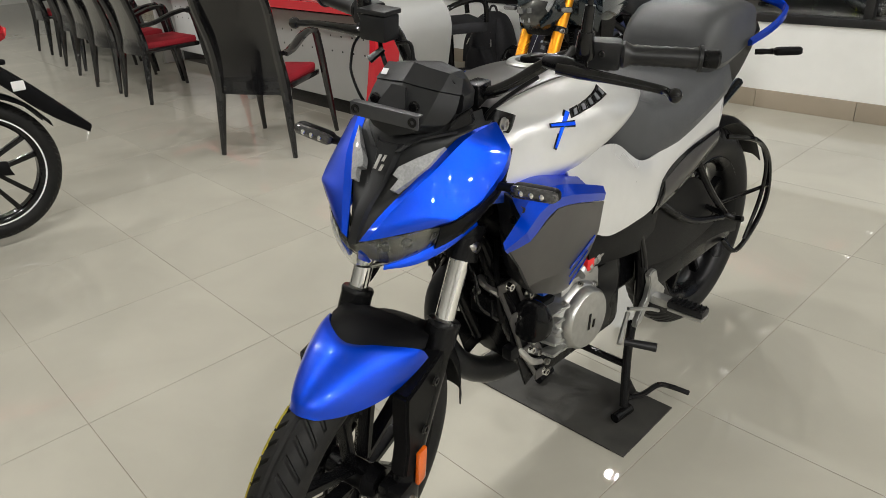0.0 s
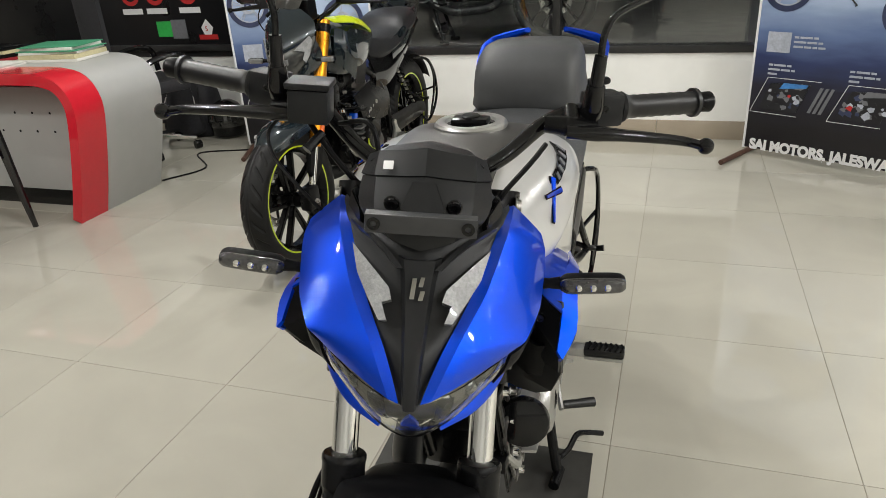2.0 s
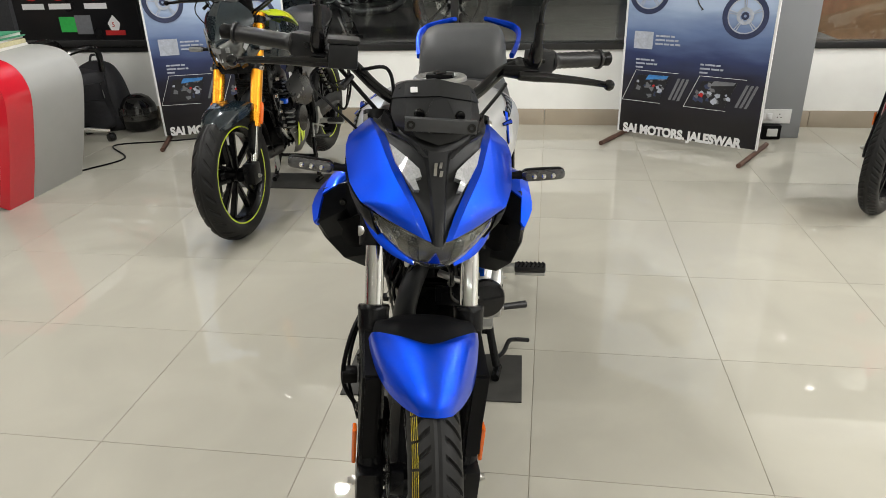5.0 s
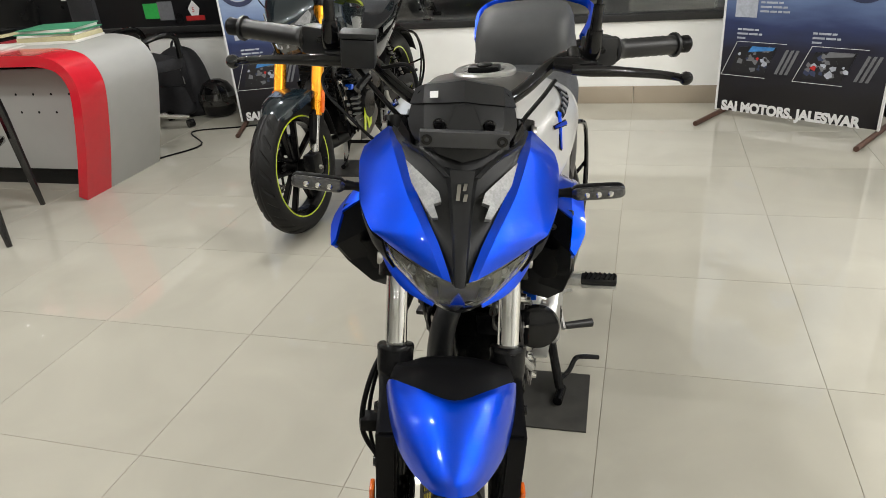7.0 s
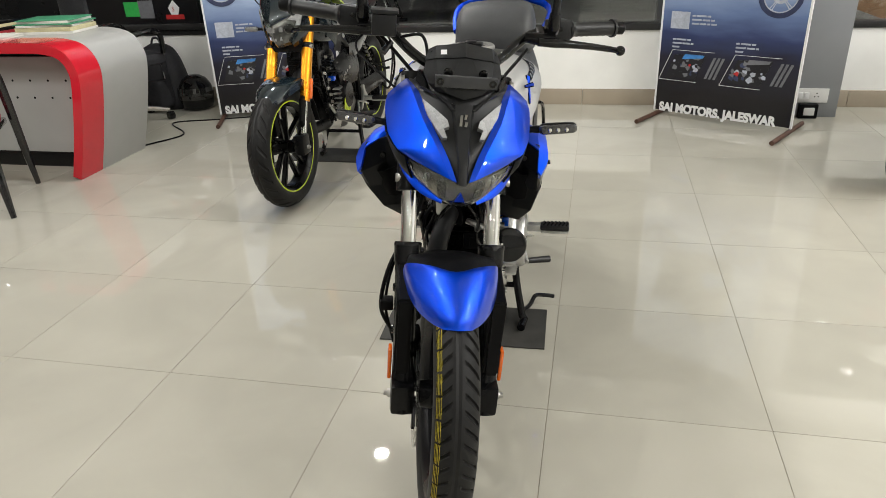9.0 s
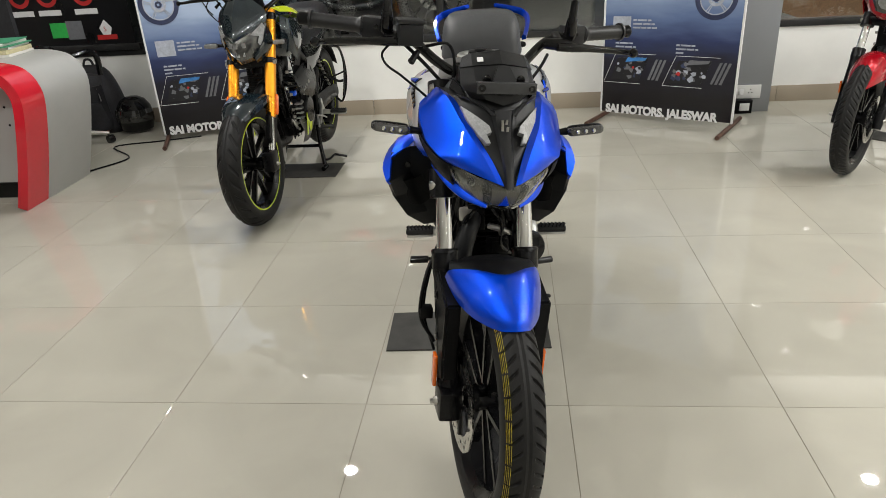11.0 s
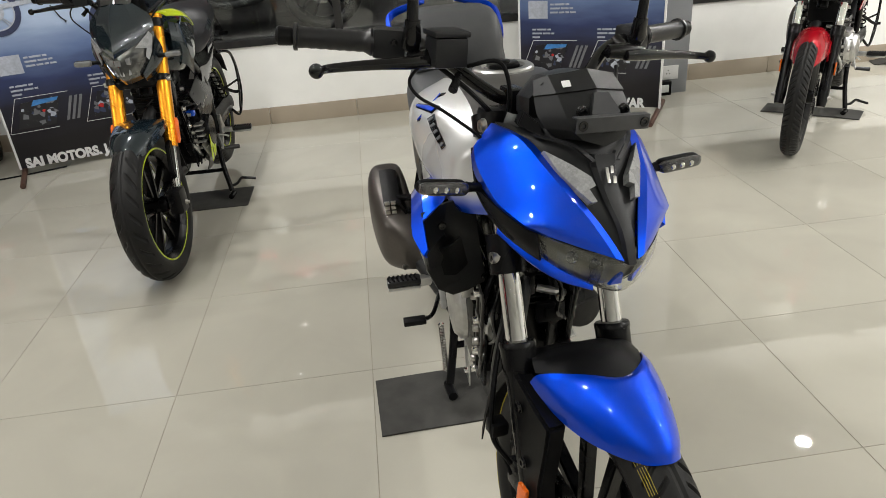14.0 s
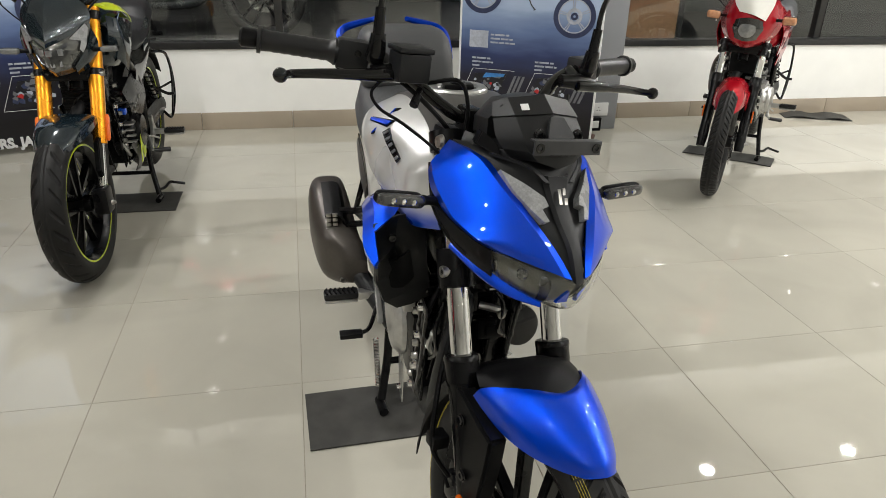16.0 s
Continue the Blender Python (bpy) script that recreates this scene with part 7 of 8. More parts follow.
def engine_dressing(root, eng, bright):
    """Brackets, ribs, clamps and wiring round the front of an engine."""
    # slotted side brackets made of flat bars
    for sx in (-1, 1):
        path = ((-0.035, 0.585), (0.000, 0.500), (0.035, 0.400), (0.085, 0.315))
        for (y0, z0), (y1, z1) in zip(path, path[1:]):
            for o in (0.0, 0.045):
                bm = B()
                prism(bm, [(sx * 0.094, y0 + o, z0 + o * 0.25), (sx * 0.094, y0 + o + 0.012, z0 + o * 0.25), (sx * 0.094, y1 + o + 0.012, z1 + o * 0.25), (sx * 0.094, y1 + o, z1 + o * 0.25)], (sx * 0.005, 0, 0), 0.0015)
                part("bracket_bar", bm, bright, eng)
        for y0, z0 in path:
            bm = B()
            box(bm, (min(sx * 0.0955, sx * 0.1005), y0, z0 - 0.010), (max(sx * 0.0955, sx * 0.1005), y0 + 0.058, z0 + 0.012), 0.003)
            part("bracket_lug", bm, bright, eng)
        for y0, z0 in path:
            bm = B()
            bolt(bm, Vector((sx * 0.100, y0 + 0.03, z0)), "X", 0.0085, 0.010 * sx)
            part("engine_bolt", bm, M_CHROME, eng)
    # cooling ribs ahead of the round cover
    for i in range(5):
        bm = B()
        z = 0.372 + 0.026 * i
        prism(bm, [(0.098, 0.105 - 0.006 * abs(i - 2), z), (0.098, 0.165, z), (0.098, 0.165, z + 0.007), (0.098, 0.105 - 0.006 * abs(i - 2), z + 0.007)], (0.038, 0.006, 0), 0.002)
        part("case_rib", bm, M_ALU, eng)
    # starter housing, clamps and looms above the cover
    bm = B()
    tube(bm, [(0.112, 0.215, 0.528), (0.112, 0.29, 0.560)], 0.019, 16, 1)
    tube(bm, [(0.112, 0.235, 0.536), (0.112, 0.243, 0.540)], 0.022, 16, 1)
    tube(bm, [(0.112, 0.262, 0.548), (0.112, 0.270, 0.551)], 0.022, 16, 1)
    part("starter_housing", bm, M_ALU, eng)
    for pts, r, mt in (([(0.10, 0.09, 0.545), (0.125, 0.12, 0.560), (0.128, 0.17, 0.548), (0.122, 0.21, 0.560)], 0.0065, M_BLACK),
                       ([(0.085, 0.0, 0.62), (0.105, 0.04, 0.60), (0.115, 0.10, 0.575), (0.12, 0.18, 0.585), (0.118, 0.26, 0.60)], 0.005, M_GLOSS),
                       ([(-0.085, 0.0, 0.62), (-0.105, 0.04, 0.59), (-0.115, 0.10, 0.55), (-0.12, 0.18, 0.54)], 0.006, M_GLOSS),
                       ([(-0.06, -0.02, 0.60), (-0.08, -0.04, 0.55), (-0.075, -0.02, 0.48), (-0.09, 0.05, 0.42)], 0.0045, M_GLOSS),
                       ([(0.03, -0.045, 0.64), (0.055, -0.05, 0.60), (0.05, -0.04, 0.54), (0.075, -0.01, 0.50)], 0.0045, M_GLOSS),
                       ([(0.02, -0.02, 0.66), (-0.02, -0.05, 0.63), (-0.05, -0.045, 0.58), (-0.045, -0.03, 0.52)], 0.005, M_GLOSS)):
        bm = B()
        tube(bm, pts, r, 8, 5)
        part("engine_hose", bm, mt, eng)
    for x, y, z in ((0.122, 0.13, 0.562), (0.108, 0.055, 0.597), (-0.108, 0.06, 0.58), (-0.078, -0.035, 0.545), (0.053, -0.047, 0.575)):
        bm = B()
        tube(bm, [(x, y - 0.004, z), (x, y + 0.004, z)], 0.0085, 10, 1)
        part("hose_clamp", bm, M_STEEL, eng)
    # cast boss, sensor and blue connector beside the horn
    for lo, hi, mt, nm in (((0.085, 0.085, 0.525), (0.118, 0.118, 0.552), M_SKY, "wire_connector"), ((-0.055, -0.03, 0.60), (-0.015, -0.005, 0.64), M_ALU, "sensor_cover"),
                           ((0.070, 0.005, 0.395), (0.098, 0.035, 0.425), M_SATIN, "oil_boss"), ((-0.118, 0.12, 0.50), (-0.09, 0.19, 0.56), M_ALU, "intake_cover"),
                           ((-0.120, 0.20, 0.34), (-0.098, 0.30, 0.40), M_ALU, "sump_cover")):
        bm = B()
        box(bm, lo, hi, 0.006)
        part(nm, bm, mt, eng)
    # steel stand plate with a slot
    bm = B()
    for pts in (((0.300, 0.330), (0.325, 0.340), (0.345, 0.20), (0.325, 0.19)), ((0.345, 0.335), (0.372, 0.325), (0.392, 0.19), (0.370, 0.18)), ((0.300, 0.330), (0.372, 0.345), (0.372, 0.30), (0.305, 0.29)), ((0.322, 0.21), (0.392, 0.20), (0.385, 0.10), (0.345, 0.085))):
        prism(bm, [(-0.082, y, z) for y, z in pts], (-0.004, 0, 0), 0.001)
    plate = part("stand_plate", bm, M_ALU, root, "bare steel stand plate")
    bm = B()
    bolt(bm, Vector((-0.0865, 0.365, 0.125)), "X", 0.009, -0.008)
    part("plate_bolt", bm, M_CHROME, plate)


blue_motorcycle()


def plain_body(root, paint, seat_mat, tail_paint, top=0.93, belly=M_BLACK):
    """Tank, seat and tail of an ordinary motorcycle."""
    bm = B()
    rings = []
    for y, w, zb, zt in ((-0.08, 0.10, 0.78, top - 0.03), (-0.03, 0.15, 0.75, top), (0.10, 0.172, 0.74, top + 0.02), (0.22, 0.160, 0.75, top + 0.01), (0.33, 0.120, 0.76, top - 0.03), (0.40, 0.085, 0.77, top - 0.07)):
        rings.append(ring(y, [(0, zb), (w * 0.8, zb), (w, zb + 0.35 * (zt - zb)), (w * 0.86, zb + 0.75 * (zt - zb)), (w * 0.5, zt - 0.01), (0, zt)]))
    loft(bm, rings, 4, 2)
    part("tank", bm, paint, root)
    bm = B()
    rings = []
    for y, w, zb, zt in ((0.33, 0.075, 0.78, 0.87), (0.42, 0.115, 0.74, 0.845), (0.55, 0.135, 0.75, 0.835), (0.70, 0.135, 0.78, 0.855), (0.76, 0.13, 0.80, 0.90), (0.90, 0.125, 0.83, 0.925), (1.02, 0.10, 0.86, 0.92)):
        rings.append(ring(y, [(0, zb), (w, zb), (w * 1.02, (zb + zt) / 2), (w * 0.85, zt - 0.01), (0, zt)]))
    loft(bm, rings, 3, 2)
    part("seat", bm, seat_mat, root)
    for s in (-1, 1):
        rows = [[(0.115, 0.30, 0.76), (0.135, 0.32, 0.68), (0.12, 0.34, 0.60)], [(0.12, 0.48, 0.74), (0.142, 0.50, 0.68), (0.128, 0.50, 0.61)], [(0.125, 0.72, 0.79), (0.138, 0.74, 0.75), (0.125, 0.74, 0.70)], [(0.10, 1.02, 0.87), (0.108, 1.03, 0.845), (0.095, 1.03, 0.82)]]
        bm = B()
        sheet(bm, rows if s > 0 else flip(rows), 4, 3, 0.004)
        part("side_panel", bm, tail_paint, root)


def black_motorcycle():
    root = thing("motorcycle", pose(-0.195, 1.83, 0), "black and yellow naked motorcycle with gold fork on its centre stand", "motorcycle", "showroom motorcycles")
    S = steer(-4.0)
    eng = chassis(root, cover=M_SATIN, tape=M_LIME, rear_W=0.13)
    wheel(root, "front_wheel", AXLE_F, 0.300, 0.108, M_SATIN, S, M_LIME, None, -0.07, True, tread=(-1.2, 26, 0.13))
    fork(root, S, "usd")
    bars(root, S, "sport")
    for sx in (-1, 1):
        bm = B()
        prism(bm, [(sx * 0.085, -0.235, 0.545), (sx * 0.085, -0.20, 0.52), (sx * 0.085, -0.25, 0.40), (sx * 0.085, -0.31, 0.35), (sx * 0.085, -0.345, 0.42), (sx * 0.085, -0.31, 0.52)], (sx * 0.02, 0, 0), 0.004)
        part("fork_shield", bm, M_BLACK, root, "", S)
        bm = B()
        p0, p1 = fork_at(0.51, sx * 0.124), fork_at(0.60, sx * 0.124)
        tube(bm, [p0, p0 + (p1 - p0) * 0.12, p0 + (p1 - p0) * 0.88, p1], [0.006, 0.010, 0.010, 0.006], 10, 1)
        part("reflector", bm, M_ORANGE, root, "orange fork reflector", S)
    bm = B()
    box(bm, (-0.10, -0.32, 0.33), (-0.055, -0.24, 0.41), 0.012)
    part("brake_caliper", bm, M_SATIN, root, "", S)
    rows = [[(0.098, -0.235, 0.592), (0.09, -0.26, 0.610), (0.05, -0.285, 0.622), (0, -0.29, 0.626)],
            [(0.098, -0.30, 0.572), (0.088, -0.325, 0.600), (0.05, -0.345, 0.616), (0, -0.35, 0.622)],
            [(0.088, -0.38, 0.556), (0.076, -0.40, 0.584), (0.045, -0.41, 0.603), (0, -0.415, 0.612)],
            [(0.066, -0.45, 0.538), (0.056, -0.46, 0.556), (0.032, -0.47, 0.570), (0, -0.475, 0.578)],
            [(0.030, -0.505, 0.522), (0.026, -0.507, 0.528), (0.015, -0.51, 0.534), (0, -0.512, 0.538)]]
    front_guard(root, S, M_TEAL, rows, "glossy dark blue black front mudguard")
    bm = B()
    sheet(bm, mirrored([[(0.055, AXLE_F.y + 0.33 * math.cos(a), AXLE_F.z + 0.33 * math.sin(a) - 0.03), (0.045, AXLE_F.y + 0.33 * math.cos(a), AXLE_F.z + 0.33 * math.sin(a)), (0, AXLE_F.y + 0.332 * math.cos(a), AXLE_F.z + 0.332 * math.sin(a))] for a in (radians(t) for t in (80, 60, 35, 8))]), 3, 3, 0.003)
    part("inner_mudguard", bm, M_BLACK, root, "", S)
    # headlight mask: brow, lens below, side blades
    bm = B()
    sheet(bm, mirrored([
        [(0.064, -0.16, 1.03), (0.042, -0.185, 1.035), (0, -0.205, 1.042)],
        [(0.110, -0.155, 0.988), (0.066, -0.215, 0.985), (0, -0.262, 0.985)],
        [(0.121, -0.165, 0.950), (0.070, -0.240, 0.922), (0, -0.308, 0.900)],
        [(0.117, -0.175, 0.930), (0.066, -0.250, 0.894), (0, -0.316, 0.862)]]), 3, 1, 0.004)
    part("headlight_brow", bm, M_TEAL, root, "", S, smooth=14)
    bm = B()
    sheet(bm, mirrored([
        [(0.115, -0.165, 0.928), (0.066, -0.240, 0.896), (0, -0.292, 0.866)],
        [(0.110, -0.175, 0.87), (0.062, -0.252, 0.850), (0, -0.300, 0.83)],
        [(0.082, -0.19, 0.80), (0.046, -0.250, 0.790), (0, -0.288, 0.785)],
        [(0.054, -0.19, 0.765), (0.032, -0.236, 0.76), (0, -0.264, 0.755)]]), 3, 1, 0.004)
    part("headlight", bm, M_FACET, root, "clear faceted headlight lens", S)
    front = lambda x, z: -0.303 + 0.72 * abs(x) + 2.2 * x * x + 0.5 * max(0.0, 0.83 - z)
    for z, w, mt in ((0.842, 0.022, M_LENS), (0.802, 0.015, M_DRL)):
        for x in (-0.03, 0.0, 0.03):
            bm = B()
            x = x * w / 0.022
            box(bm, (x - w / 2, front(x, z) - 0.002, z - 0.012), (x + w / 2, front(x, z) + 0.01, z + 0.012), 0.004)
            part("led_module", bm, mt, root, "", S)
    for s in (-1, 1):
        bm = B()
        pts = [(0.062, 0.884), (0.108, 0.930), (0.114, 0.912), (0.102, 0.858), (0.090, 0.832), (0.084, 0.846), (0.092, 0.874)]
        prism(bm, [(s * x, front(x, z) - 0.004, z) for x, z in (pts if s > 0 else pts[::-1])], (0, 0.008, 0))
        part("daytime_lamp", bm, M_DRL, root, "white daytime lamp", S)
        bm = B()
        sheet(bm, [[(s * 0.118, -0.17, 0.91), (s * 0.126, -0.15, 0.86), (s * 0.11, -0.13, 0.80)], [(s * 0.102, -0.205, 0.85), (s * 0.100, -0.20, 0.81), (s * 0.088, -0.18, 0.77)], [(s * 0.060, -0.245, 0.785), (s * 0.062, -0.235, 0.765), (s * 0.055, -0.21, 0.75)]], 3, 3, 0.005)
        part("mask_blade", bm, M_TEAL, root, "", S)
        bm = B()
        sheet(bm, [[(s * 0.135, -0.055, 0.945), (s * 0.168, -0.03, 0.93), (s * 0.182, 0.02, 0.90)], [(s * 0.142, -0.085, 0.89), (s * 0.182, -0.05, 0.86), (s * 0.192, 0.02, 0.82)], [(s * 0.130, -0.075, 0.80), (s * 0.165, -0.045, 0.77), (s * 0.172, 0.02, 0.72)]], 4, 4, 0.004)
        part("tank_shroud", bm, M_TEAL, root, "glossy dark tank shroud")
        bm = B()
        sheet(bm, [[(s * 0.165, -0.02, 0.915), (s * 0.178, 0.02, 0.87), (s * 0.172, 0.05, 0.80)], [(s * 0.152, 0.12, 0.94), (s * 0.180, 0.14, 0.89), (s * 0.172, 0.16, 0.82)], [(s * 0.13, 0.26, 0.92), (s * 0.155, 0.28, 0.88), (s * 0.145, 0.28, 0.83)]], 3, 3, 0.004)
        fl = part("tank_flank", bm, M_TEAL, root)
        flank = [[(0.165, -0.02, 0.915), (0.178, 0.02, 0.87), (0.172, 0.05, 0.80)], [(0.152, 0.12, 0.94), (0.180, 0.14, 0.89), (0.172, 0.16, 0.82)], [(0.13, 0.26, 0.92), (0.155, 0.28, 0.88), (0.145, 0.28, 0.83)]]
        for pts, mt in (([(0.005, 0.862), (0.018, 0.866), (0.024, 0.895), (0.012, 0.892)], M_LIME), ([(0.04, 0.85), (0.05, 0.85), (0.085, 0.915), (0.075, 0.92)], M_PGREY)):
            decal(flank, pts if s > 0 else pts[::-1], 0.001, 0.003, fl, mt, "emblem_bar", s)
        bm = B()
        sheet(bm, [[(s * 0.140, -0.06, 0.968), (s * 0.118, -0.06, 0.980), (s * 0.095, -0.055, 0.986)], [(s * 0.174, 0.06, 0.950), (s * 0.152, 0.06, 0.969), (s * 0.128, 0.065, 0.980)], [(s * 0.176, 0.16, 0.920), (s * 0.162, 0.17, 0.937), (s * 0.146, 0.18, 0.950)], [(s * 0.164, 0.25, 0.885), (s * 0.160, 0.255, 0.892), (s * 0.156, 0.26, 0.898)]], 3, 3, 0.004)
        part("yellow_slash", bm, M_LIME, fl, "fluorescent yellow slash")
        bm = B()
        sheet(bm, [[(s * 0.165, 0.05, 0.80), (s * 0.15, 0.08, 0.74), (s * 0.12, 0.12, 0.68)], [(s * 0.16, 0.17, 0.815), (s * 0.145, 0.2, 0.75), (s * 0.12, 0.22, 0.66)]], 3, 3, 0.004)
        part("frame_cover", bm, M_BLACK, root)
        bm = B()
        rows = [[(0.125, 0.06, 0.40), (0.14, 0.09, 0.33), (0.11, 0.14, 0.26)], [(0.13, 0.20, 0.41), (0.145, 0.22, 0.33), (0.11, 0.25, 0.25)], [(0.12, 0.33, 0.42), (0.13, 0.36, 0.36), (0.10, 0.40, 0.29)]]
        sheet(bm, rows if s > 0 else flip(rows), 3, 3, 0.004)
        bp = part("belly_panel", bm, M_GREY, root)
        for i, pts in enumerate((((0.10, 0.33), (0.125, 0.335), (0.165, 0.455), (0.14, 0.45)), ((0.165, 0.335), (0.185, 0.34), (0.165, 0.45), (0.145, 0.445)), ((0.175, 0.34), (0.20, 0.345), (0.25, 0.46), (0.225, 0.455)))):
            bm = B()
            prism(bm, [(s * 0.1475, y, z - 0.02) for y, z in pts], (s * 0.003, 0, 0))
            part("emblem_bar", bm, M_LIME, bp)
        bm = B()
        prism(bm, [(s * 0.139, 0.60, 0.76), (s * 0.139, 0.68, 0.785), (s * 0.137, 0.70, 0.81), (s * 0.137, 0.62, 0.79)], (s * 0.003, 0, 0))
        part("emblem_bar", bm, M_LIME, root)
        indicator(root, S, (s * 0.118, -0.175, 0.835), (s * 0.205, -0.19, 0.84), M_LENS)
    bm = B()
    sheet(bm, mirrored([[(0.058, -0.165, 1.03), (0.04, -0.19, 1.035), (0, -0.205, 1.04)], [(0.075, -0.12, 1.10), (0.05, -0.14, 1.11), (0, -0.15, 1.115)], [(0.06, -0.08, 1.16), (0.04, -0.09, 1.175), (0, -0.10, 1.18)]]), 3, 3, 0.003)
    part("fly_screen", bm, M_SMOKE, root, "small smoked fly screen", S)
    bm = B()
    box(bm, (-0.08, -0.13, 0.98), (0.08, -0.06, 1.06), 0.012)
    part("instrument_pod", bm, M_BLACK, root, "", S)
    plain_body(root, M_TEAL, M_DSEAT, M_GLOSS, 0.955)
    engine_dressing(root, eng, M_GLOSS)
    # ribbed dark box, added so that the space behind the fork stays dark
    bm = B()
    box(bm, (-0.085, -0.035, 0.52), (0.085, 0.03, 0.74), 0.012)
    gap_fill = part("oil_cooler", bm, M_SATIN, root)
    for i in range(9):
        bm = B()
        box(bm, (-0.078, -0.041, 0.535 + 0.022 * i), (0.078, -0.034, 0.543 + 0.022 * i), 0.001)
        part("gap_fill_rib", bm, M_BLACK, gap_fill)
    for s in (-1, 1):
        bm = B()
        rows = [[(0.112, 0.10, 0.62), (0.128, 0.14, 0.54), (0.112, 0.18, 0.47)], [(0.118, 0.28, 0.66), (0.134, 0.32, 0.56), (0.118, 0.34, 0.46)], [(0.115, 0.44, 0.66), (0.128, 0.48, 0.55), (0.112, 0.50, 0.45)]]
        sheet(bm, rows if s > 0 else flip(rows), 3, 3, 0.004)
        part("engine_cover", bm, M_SATIN, root)
        bm = B()
        bolt(bm, Vector((s * 0.131, 0.30, 0.56)), "X", 0.010, 0.006 * s)
        part("cover_bolt", bm, M_STEEL, root)
        bm = B()
        rows = [[(0.128, 0.52, 0.80), (0.140, 0.54, 0.74), (0.128, 0.56, 0.66)], [(0.132, 0.72, 0.85), (0.144, 0.74, 0.80), (0.130, 0.75, 0.73)], [(0.105, 0.98, 0.93), (0.112, 1.0, 0.90), (0.098, 1.0, 0.86)]]
        sheet(bm, rows if s > 0 else flip(rows), 3, 2, 0.004)
        part("tail_panel", bm, M_TEAL, root, smooth=20)
    return root


def red_motorcycle():
    root = thing("motorcycle", pose(3.05, 2.255, 0, 0, 0, -42), "red commuter motorcycle with a paper sheet over its headlight", "motorcycle", "showroom motorcycles")
    S = steer(4.0)
    chassis(root, tape=None, rear_W=0.10)
    wheel(root, "front_wheel", AXLE_F, 0.297, 0.085, M_SATIN, S, None, None, 0.062, False)
    fork(root, S, "tele")
    bars(root, S, "plain")
    rows = [[(0.078, -0.245, 0.50), (0.074, -0.265, 0.56), (0.045, -0.28, 0.605), (0, -0.285, 0.617)],
            [(0.080, -0.32, 0.495), (0.074, -0.335, 0.555), (0.045, -0.35, 0.60), (0, -0.355, 0.612)],
            [(0.072, -0.41, 0.495), (0.066, -0.42, 0.54), (0.04, -0.43, 0.575), (0, -0.435, 0.588)],
            [(0.055, -0.48, 0.485), (0.048, -0.485, 0.505), (0.028, -0.49, 0.53), (0, -0.495, 0.542)],
            [(0.030, -0.53, 0.47), (0.026, -0.532, 0.478), (0.015, -0.535, 0.486), (0, -0.537, 0.49)]]
    front_guard(root, S, M_RED, rows, "glossy red front mudguard")
    for s in (-1, 1):
        bm = B()
        prism(bm, [(s * 0.076, -0.25, 0.56), (s * 0.076, -0.22, 0.52), (s * 0.076, -0.28, 0.42), (s * 0.076, -0.33, 0.50)], (s * 0.008, 0, 0), 0.002)
        part("mudguard_stay", bm, M_RED, root, "", S)
        indicator(root, S, (s * 0.125, -0.19, 0.90), (s * 0.215, -0.20, 0.905), M_AMBER, 0.04, 0.022)
        bm = B()
        box(bm, (min(s * 0.118, s * 0.126), -0.32, 0.40), (max(s * 0.118, s * 0.126), -0.30, 0.46), 0.003)
        part("reflector", bm, M_ORANGE, root, "", S)
    bm = B()
    sheet(bm, mirrored([
        [(0.055, -0.16, 1.05), (0.035, -0.20, 1.06), (0, -0.215, 1.065)],
        [(0.125, -0.12, 0.97), (0.085, -0.225, 0.975), (0, -0.265, 0.98)],
        [(0.150, -0.11, 0.88), (0.095, -0.245, 0.88), (0, -0.290, 0.88)],
        [(0.125, -0.13, 0.81), (0.075, -0.24, 0.80), (0, -0.280, 0.795)],
        [(0.080, -0.14, 0.77), (0.05, -0.21, 0.765), (0, -0.24, 0.76)]]), 4, 4, 0.004)
    part("cowl", bm, M_RED, root, "", S)
    bm = B()
    sheet(bm, mirrored([[(0.065, -0.268, 0.895), (0.04, -0.288, 0.905), (0, -0.297, 0.91)], [(0.075, -0.262, 0.855), (0.045, -0.290, 0.85), (0, -0.302, 0.85)], [(0.052, -0.265, 0.805), (0.03, -0.280, 0.80), (0, -0.290, 0.795)]]), 3, 3, 0.004)
    hl = part("headlight", bm, M_SMOKE, root, "", S)
    bm = B()
    sheet(bm, mirrored([[(0.035, -0.297, 0.875), (0, -0.306, 0.882)], [(0.042, -0.296, 0.845), (0, -0.308, 0.845)], [(0.022, -0.292, 0.818), (0, -0.298, 0.815)]]), 2, 2, 0.003)
    part("headlight_lens", bm, M_LENS, hl)
    bm = B()
    sheet(bm, [[(-0.075, -0.205, 1.06), (0.0, -0.225, 1.08), (0.09, -0.20, 1.075)], [(-0.09, -0.24, 0.985), (0.0, -0.278, 0.99), (0.10, -0.225, 0.985)], [(-0.055, -0.278, 0.935), (0.02, -0.305, 0.925), (0.075, -0.275, 0.90)]], 3, 4, 0.0015)
    part("paper_sheet", bm, M_PAPER, root, "white paper sheet taped over the cowl", S)
    plain_body(root, M_RED, M_SEAT, M_RED, 0.945)
    # plain black block, added to darken the opening between the fork legs
    bm = B()
    box(bm, (-0.075, -0.05, 0.60), (0.075, 0.02, 0.80), 0.015)
    part("fork_gap_box", bm, M_BLACK, root)
    for s in (-1, 1):
        rows = [[(0.14, -0.09, 0.90), (0.168, -0.06, 0.82), (0.15, 0.0, 0.70)], [(0.16, 0.05, 0.93), (0.182, 0.07, 0.84), (0.155, 0.12, 0.72)], [(0.15, 0.20, 0.92), (0.165, 0.22, 0.85), (0.14, 0.25, 0.76)]]
        bm = B()
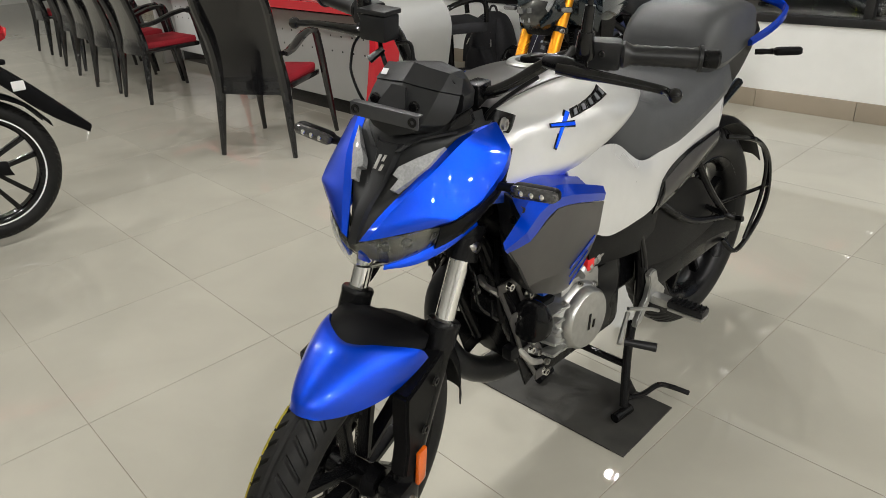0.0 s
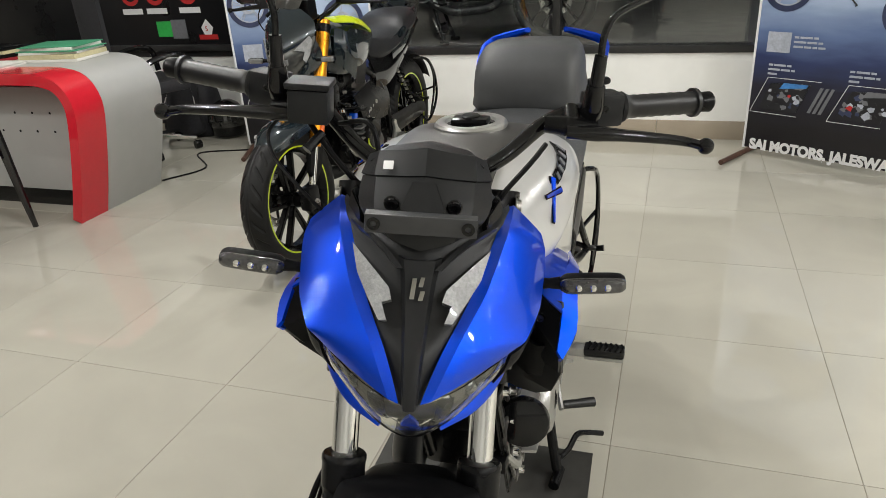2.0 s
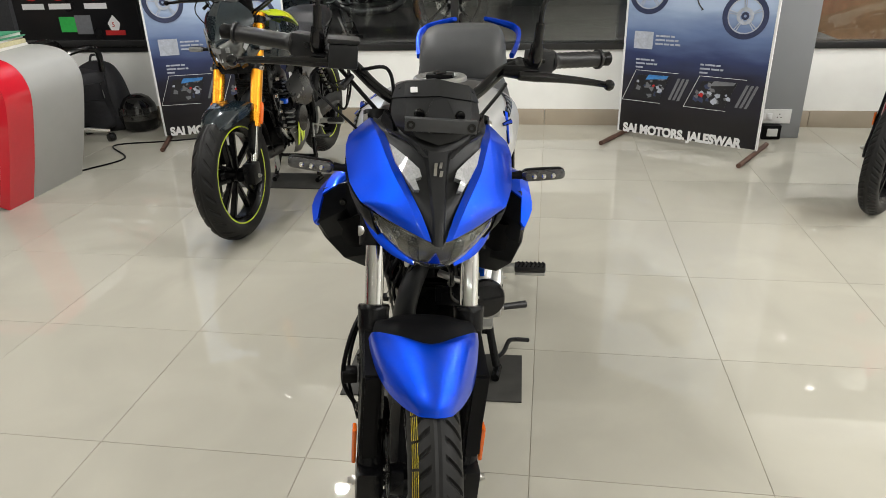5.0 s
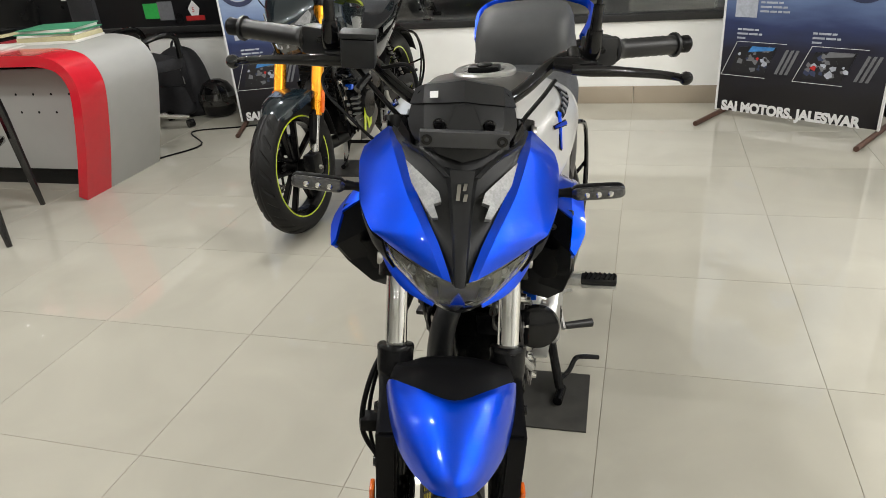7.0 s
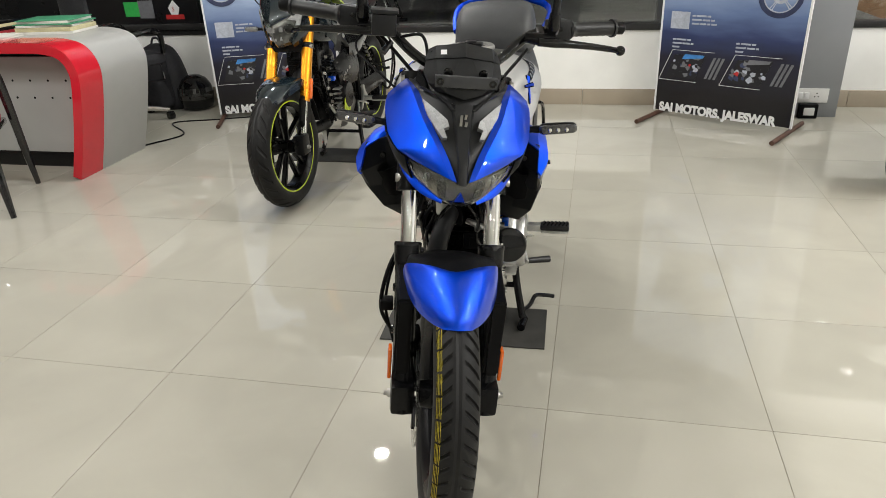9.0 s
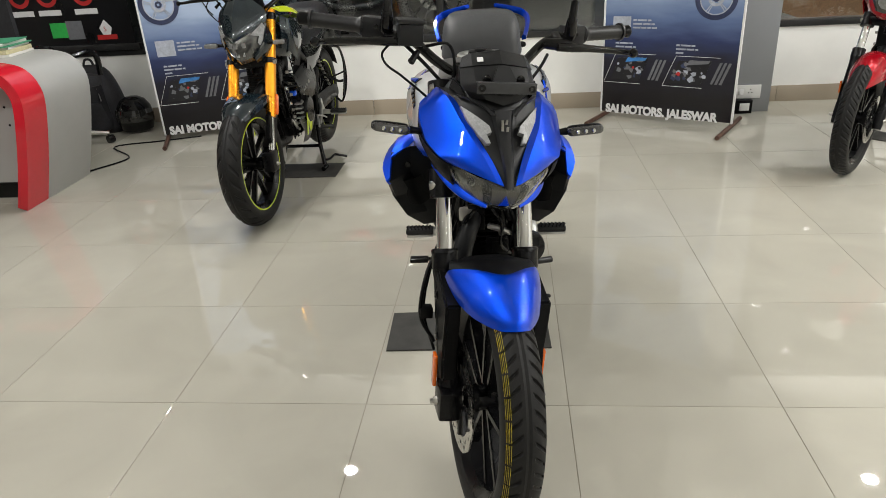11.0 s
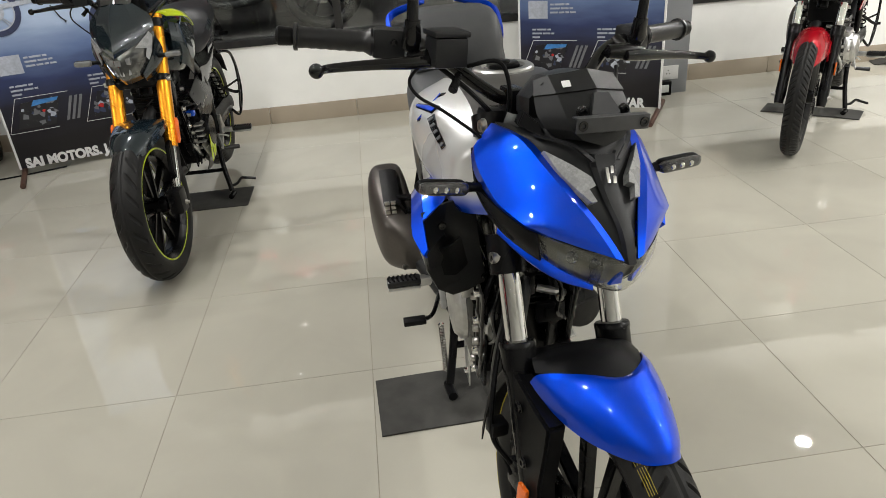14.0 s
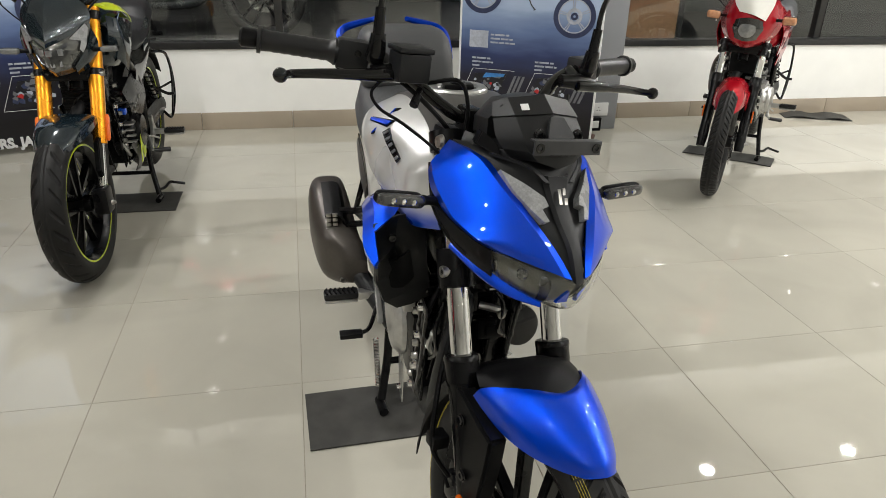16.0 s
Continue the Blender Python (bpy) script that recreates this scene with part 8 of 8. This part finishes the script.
        sheet(bm, rows if s > 0 else flip(rows), 3, 3, 0.004)
        fl = part("tank_shroud", bm, M_RED, root)
        bm = B()
        prism(bm, [(s * 0.183, 0.0, 0.80), (s * 0.183, 0.06, 0.79), (s * 0.170, 0.12, 0.74), (s * 0.165, 0.05, 0.74)], (s * 0.004, 0, 0))
        part("grey_patch", bm, M_PGREY, fl)
        for i in range(3):
            bm = B()
            y = -0.02 + 0.035 * i
            prism(bm, [(s * 0.186, y, 0.855 + 0.008 * i), (s * 0.186, y + 0.018, 0.855 + 0.008 * i), (s * 0.184, y + 0.028, 0.885 + 0.008 * i), (s * 0.184, y + 0.01, 0.885 + 0.008 * i)], (s * 0.003, 0, 0))
            part("emblem_bar", bm, M_WHITE, fl)
    return root


def rear_motorcycle():
    root = thing("motorcycle", pose(-1.585, -1.37, 0, 0, 0, 0), "black motorcycle with red tail and white pinstriped wheel", "motorcycle", "showroom motorcycles")
    chassis(root, tape=M_WHITE, rear_W=0.10, wheel_rim=M_GLOSS, guard=False)
    S = steer(0)
    wheel(root, "front_wheel", AXLE_F, 0.297, 0.085, M_GLOSS, S, M_WHITE, None, -0.062, False)
    fork(root, S, "tele")
    bars(root, S, "plain")
    plain_body(root, M_GLOSS, M_SEAT, M_RED, 0.945)
    bm = B()
    rings = []
    for y, w, zb, zt in ((0.85, 0.11, 0.80, 0.90), (1.02, 0.10, 0.83, 0.93), (1.14, 0.085, 0.85, 0.93), (1.20, 0.05, 0.87, 0.92)):
        rings.append(ring(y, [(0, zb), (w * 0.8, zb), (w, zt - 0.03), (w * 0.7, zt), (0, zt)]))
    loft(bm, rings, 3, 1)
    part("tail", bm, M_RED, root, "glossy red tail")
    bm = B()
    sheet(bm, mirrored([[(0.075, 1.04, 0.78), (0.065, 1.06, 0.825), (0, 1.07, 0.83)], [(0.072, 1.15, 0.67), (0.062, 1.18, 0.72), (0, 1.19, 0.725)], [(0.066, 1.28, 0.525), (0.058, 1.315, 0.575), (0, 1.325, 0.58)], [(0.05, 1.42, 0.42), (0.042, 1.435, 0.445), (0, 1.44, 0.45)]]), 4, 3, 0.008)
    part("plate_mudguard", bm, M_BLACK, root)
    bm = B()
    box(bm, (0.070, 1.16, 0.66), (0.076, 1.21, 0.70), 0.002)
    part("white_sticker", bm, M_WHITE, root)
    for s in (-1, 1):
        indicator(root, Matrix(), (s * 0.07, 1.12, 0.79), (s * 0.16, 1.14, 0.795), M_BLACK, name="rear_indicator")
    bm = B()
    prism(bm, [(-0.035, 1.195, 0.875), (0.035, 1.195, 0.875), (0.03, 1.205, 0.91), (-0.03, 1.205, 0.91)], (0, 0.012, 0), 0.003)
    part("tail_lamp", bm, M_TAG, root)
    return root


black_motorcycle()
red = red_motorcycle()
rear_motorcycle()
parked = copy_thing(red, pose(0.093, 4.2, 0.515, 0, 0, 90))
tagged(parked, "red motorcycle parked on the porch behind the window", "motorcycle", "parked motorcycles")


# ---- floor tiles, one by one near the walk ----
def tile_mesh():
    bm = B()
    box(bm, (0.0009, 0.0009, -0.004), (T - 0.0009, T - 0.0009, 0.0), 0.0008)
    me = bpy.data.meshes.new("tile")
    bm.to_mesh(me)
    bm.free()
    me.materials.append(M_TILE)
    return me


def lay_tiles():
    me = tile_mesh()
    near, rest = [], []
    i0, i1 = math.floor(X_LO / T), math.ceil(X_HI / T)
    j0, j1 = math.floor(Y_LO / T), math.ceil(WALL_Y / T)
    for i in range(i0, i1):
        for j in range(j0, j1):
            (near if -6 <= i < 11 and -4 <= j < 6 else rest).append((i, j))
    for i, j in near:
        ob = new("tile", me)
        ob.parent, ob.location = floor, (i * T, j * T, 0.0)
    verts, faces = [], []
    for i, j in rest:
        x0, x1 = max(i * T + 0.001, X_LO), min((i + 1) * T - 0.001, X_HI)
        y0, y1 = max(j * T + 0.001, Y_LO), min((j + 1) * T - 0.001, WALL_Y)
        if x1 - x0 < 0.01 or y1 - y0 < 0.01:
            continue
        k = len(verts)
        verts += [(x, y, z) for z in (-0.006, 0.0) for x, y in ((x0, y0), (x1, y0), (x1, y1), (x0, y1))]
        faces += [(k + 4, k + 5, k + 6, k + 7)] + [(k + a, k + (a + 1) % 4, k + 4 + (a + 1) % 4, k + 4 + a) for a in range(4)]
    me = bpy.data.meshes.new("far_tiles")
    me.from_pydata(verts, [], faces)
    me.materials.append(M_TILE)
    ob = new("far_tiles", me)
    ob.parent = floor
    tagged(ob, kind="stuff")


lay_tiles()
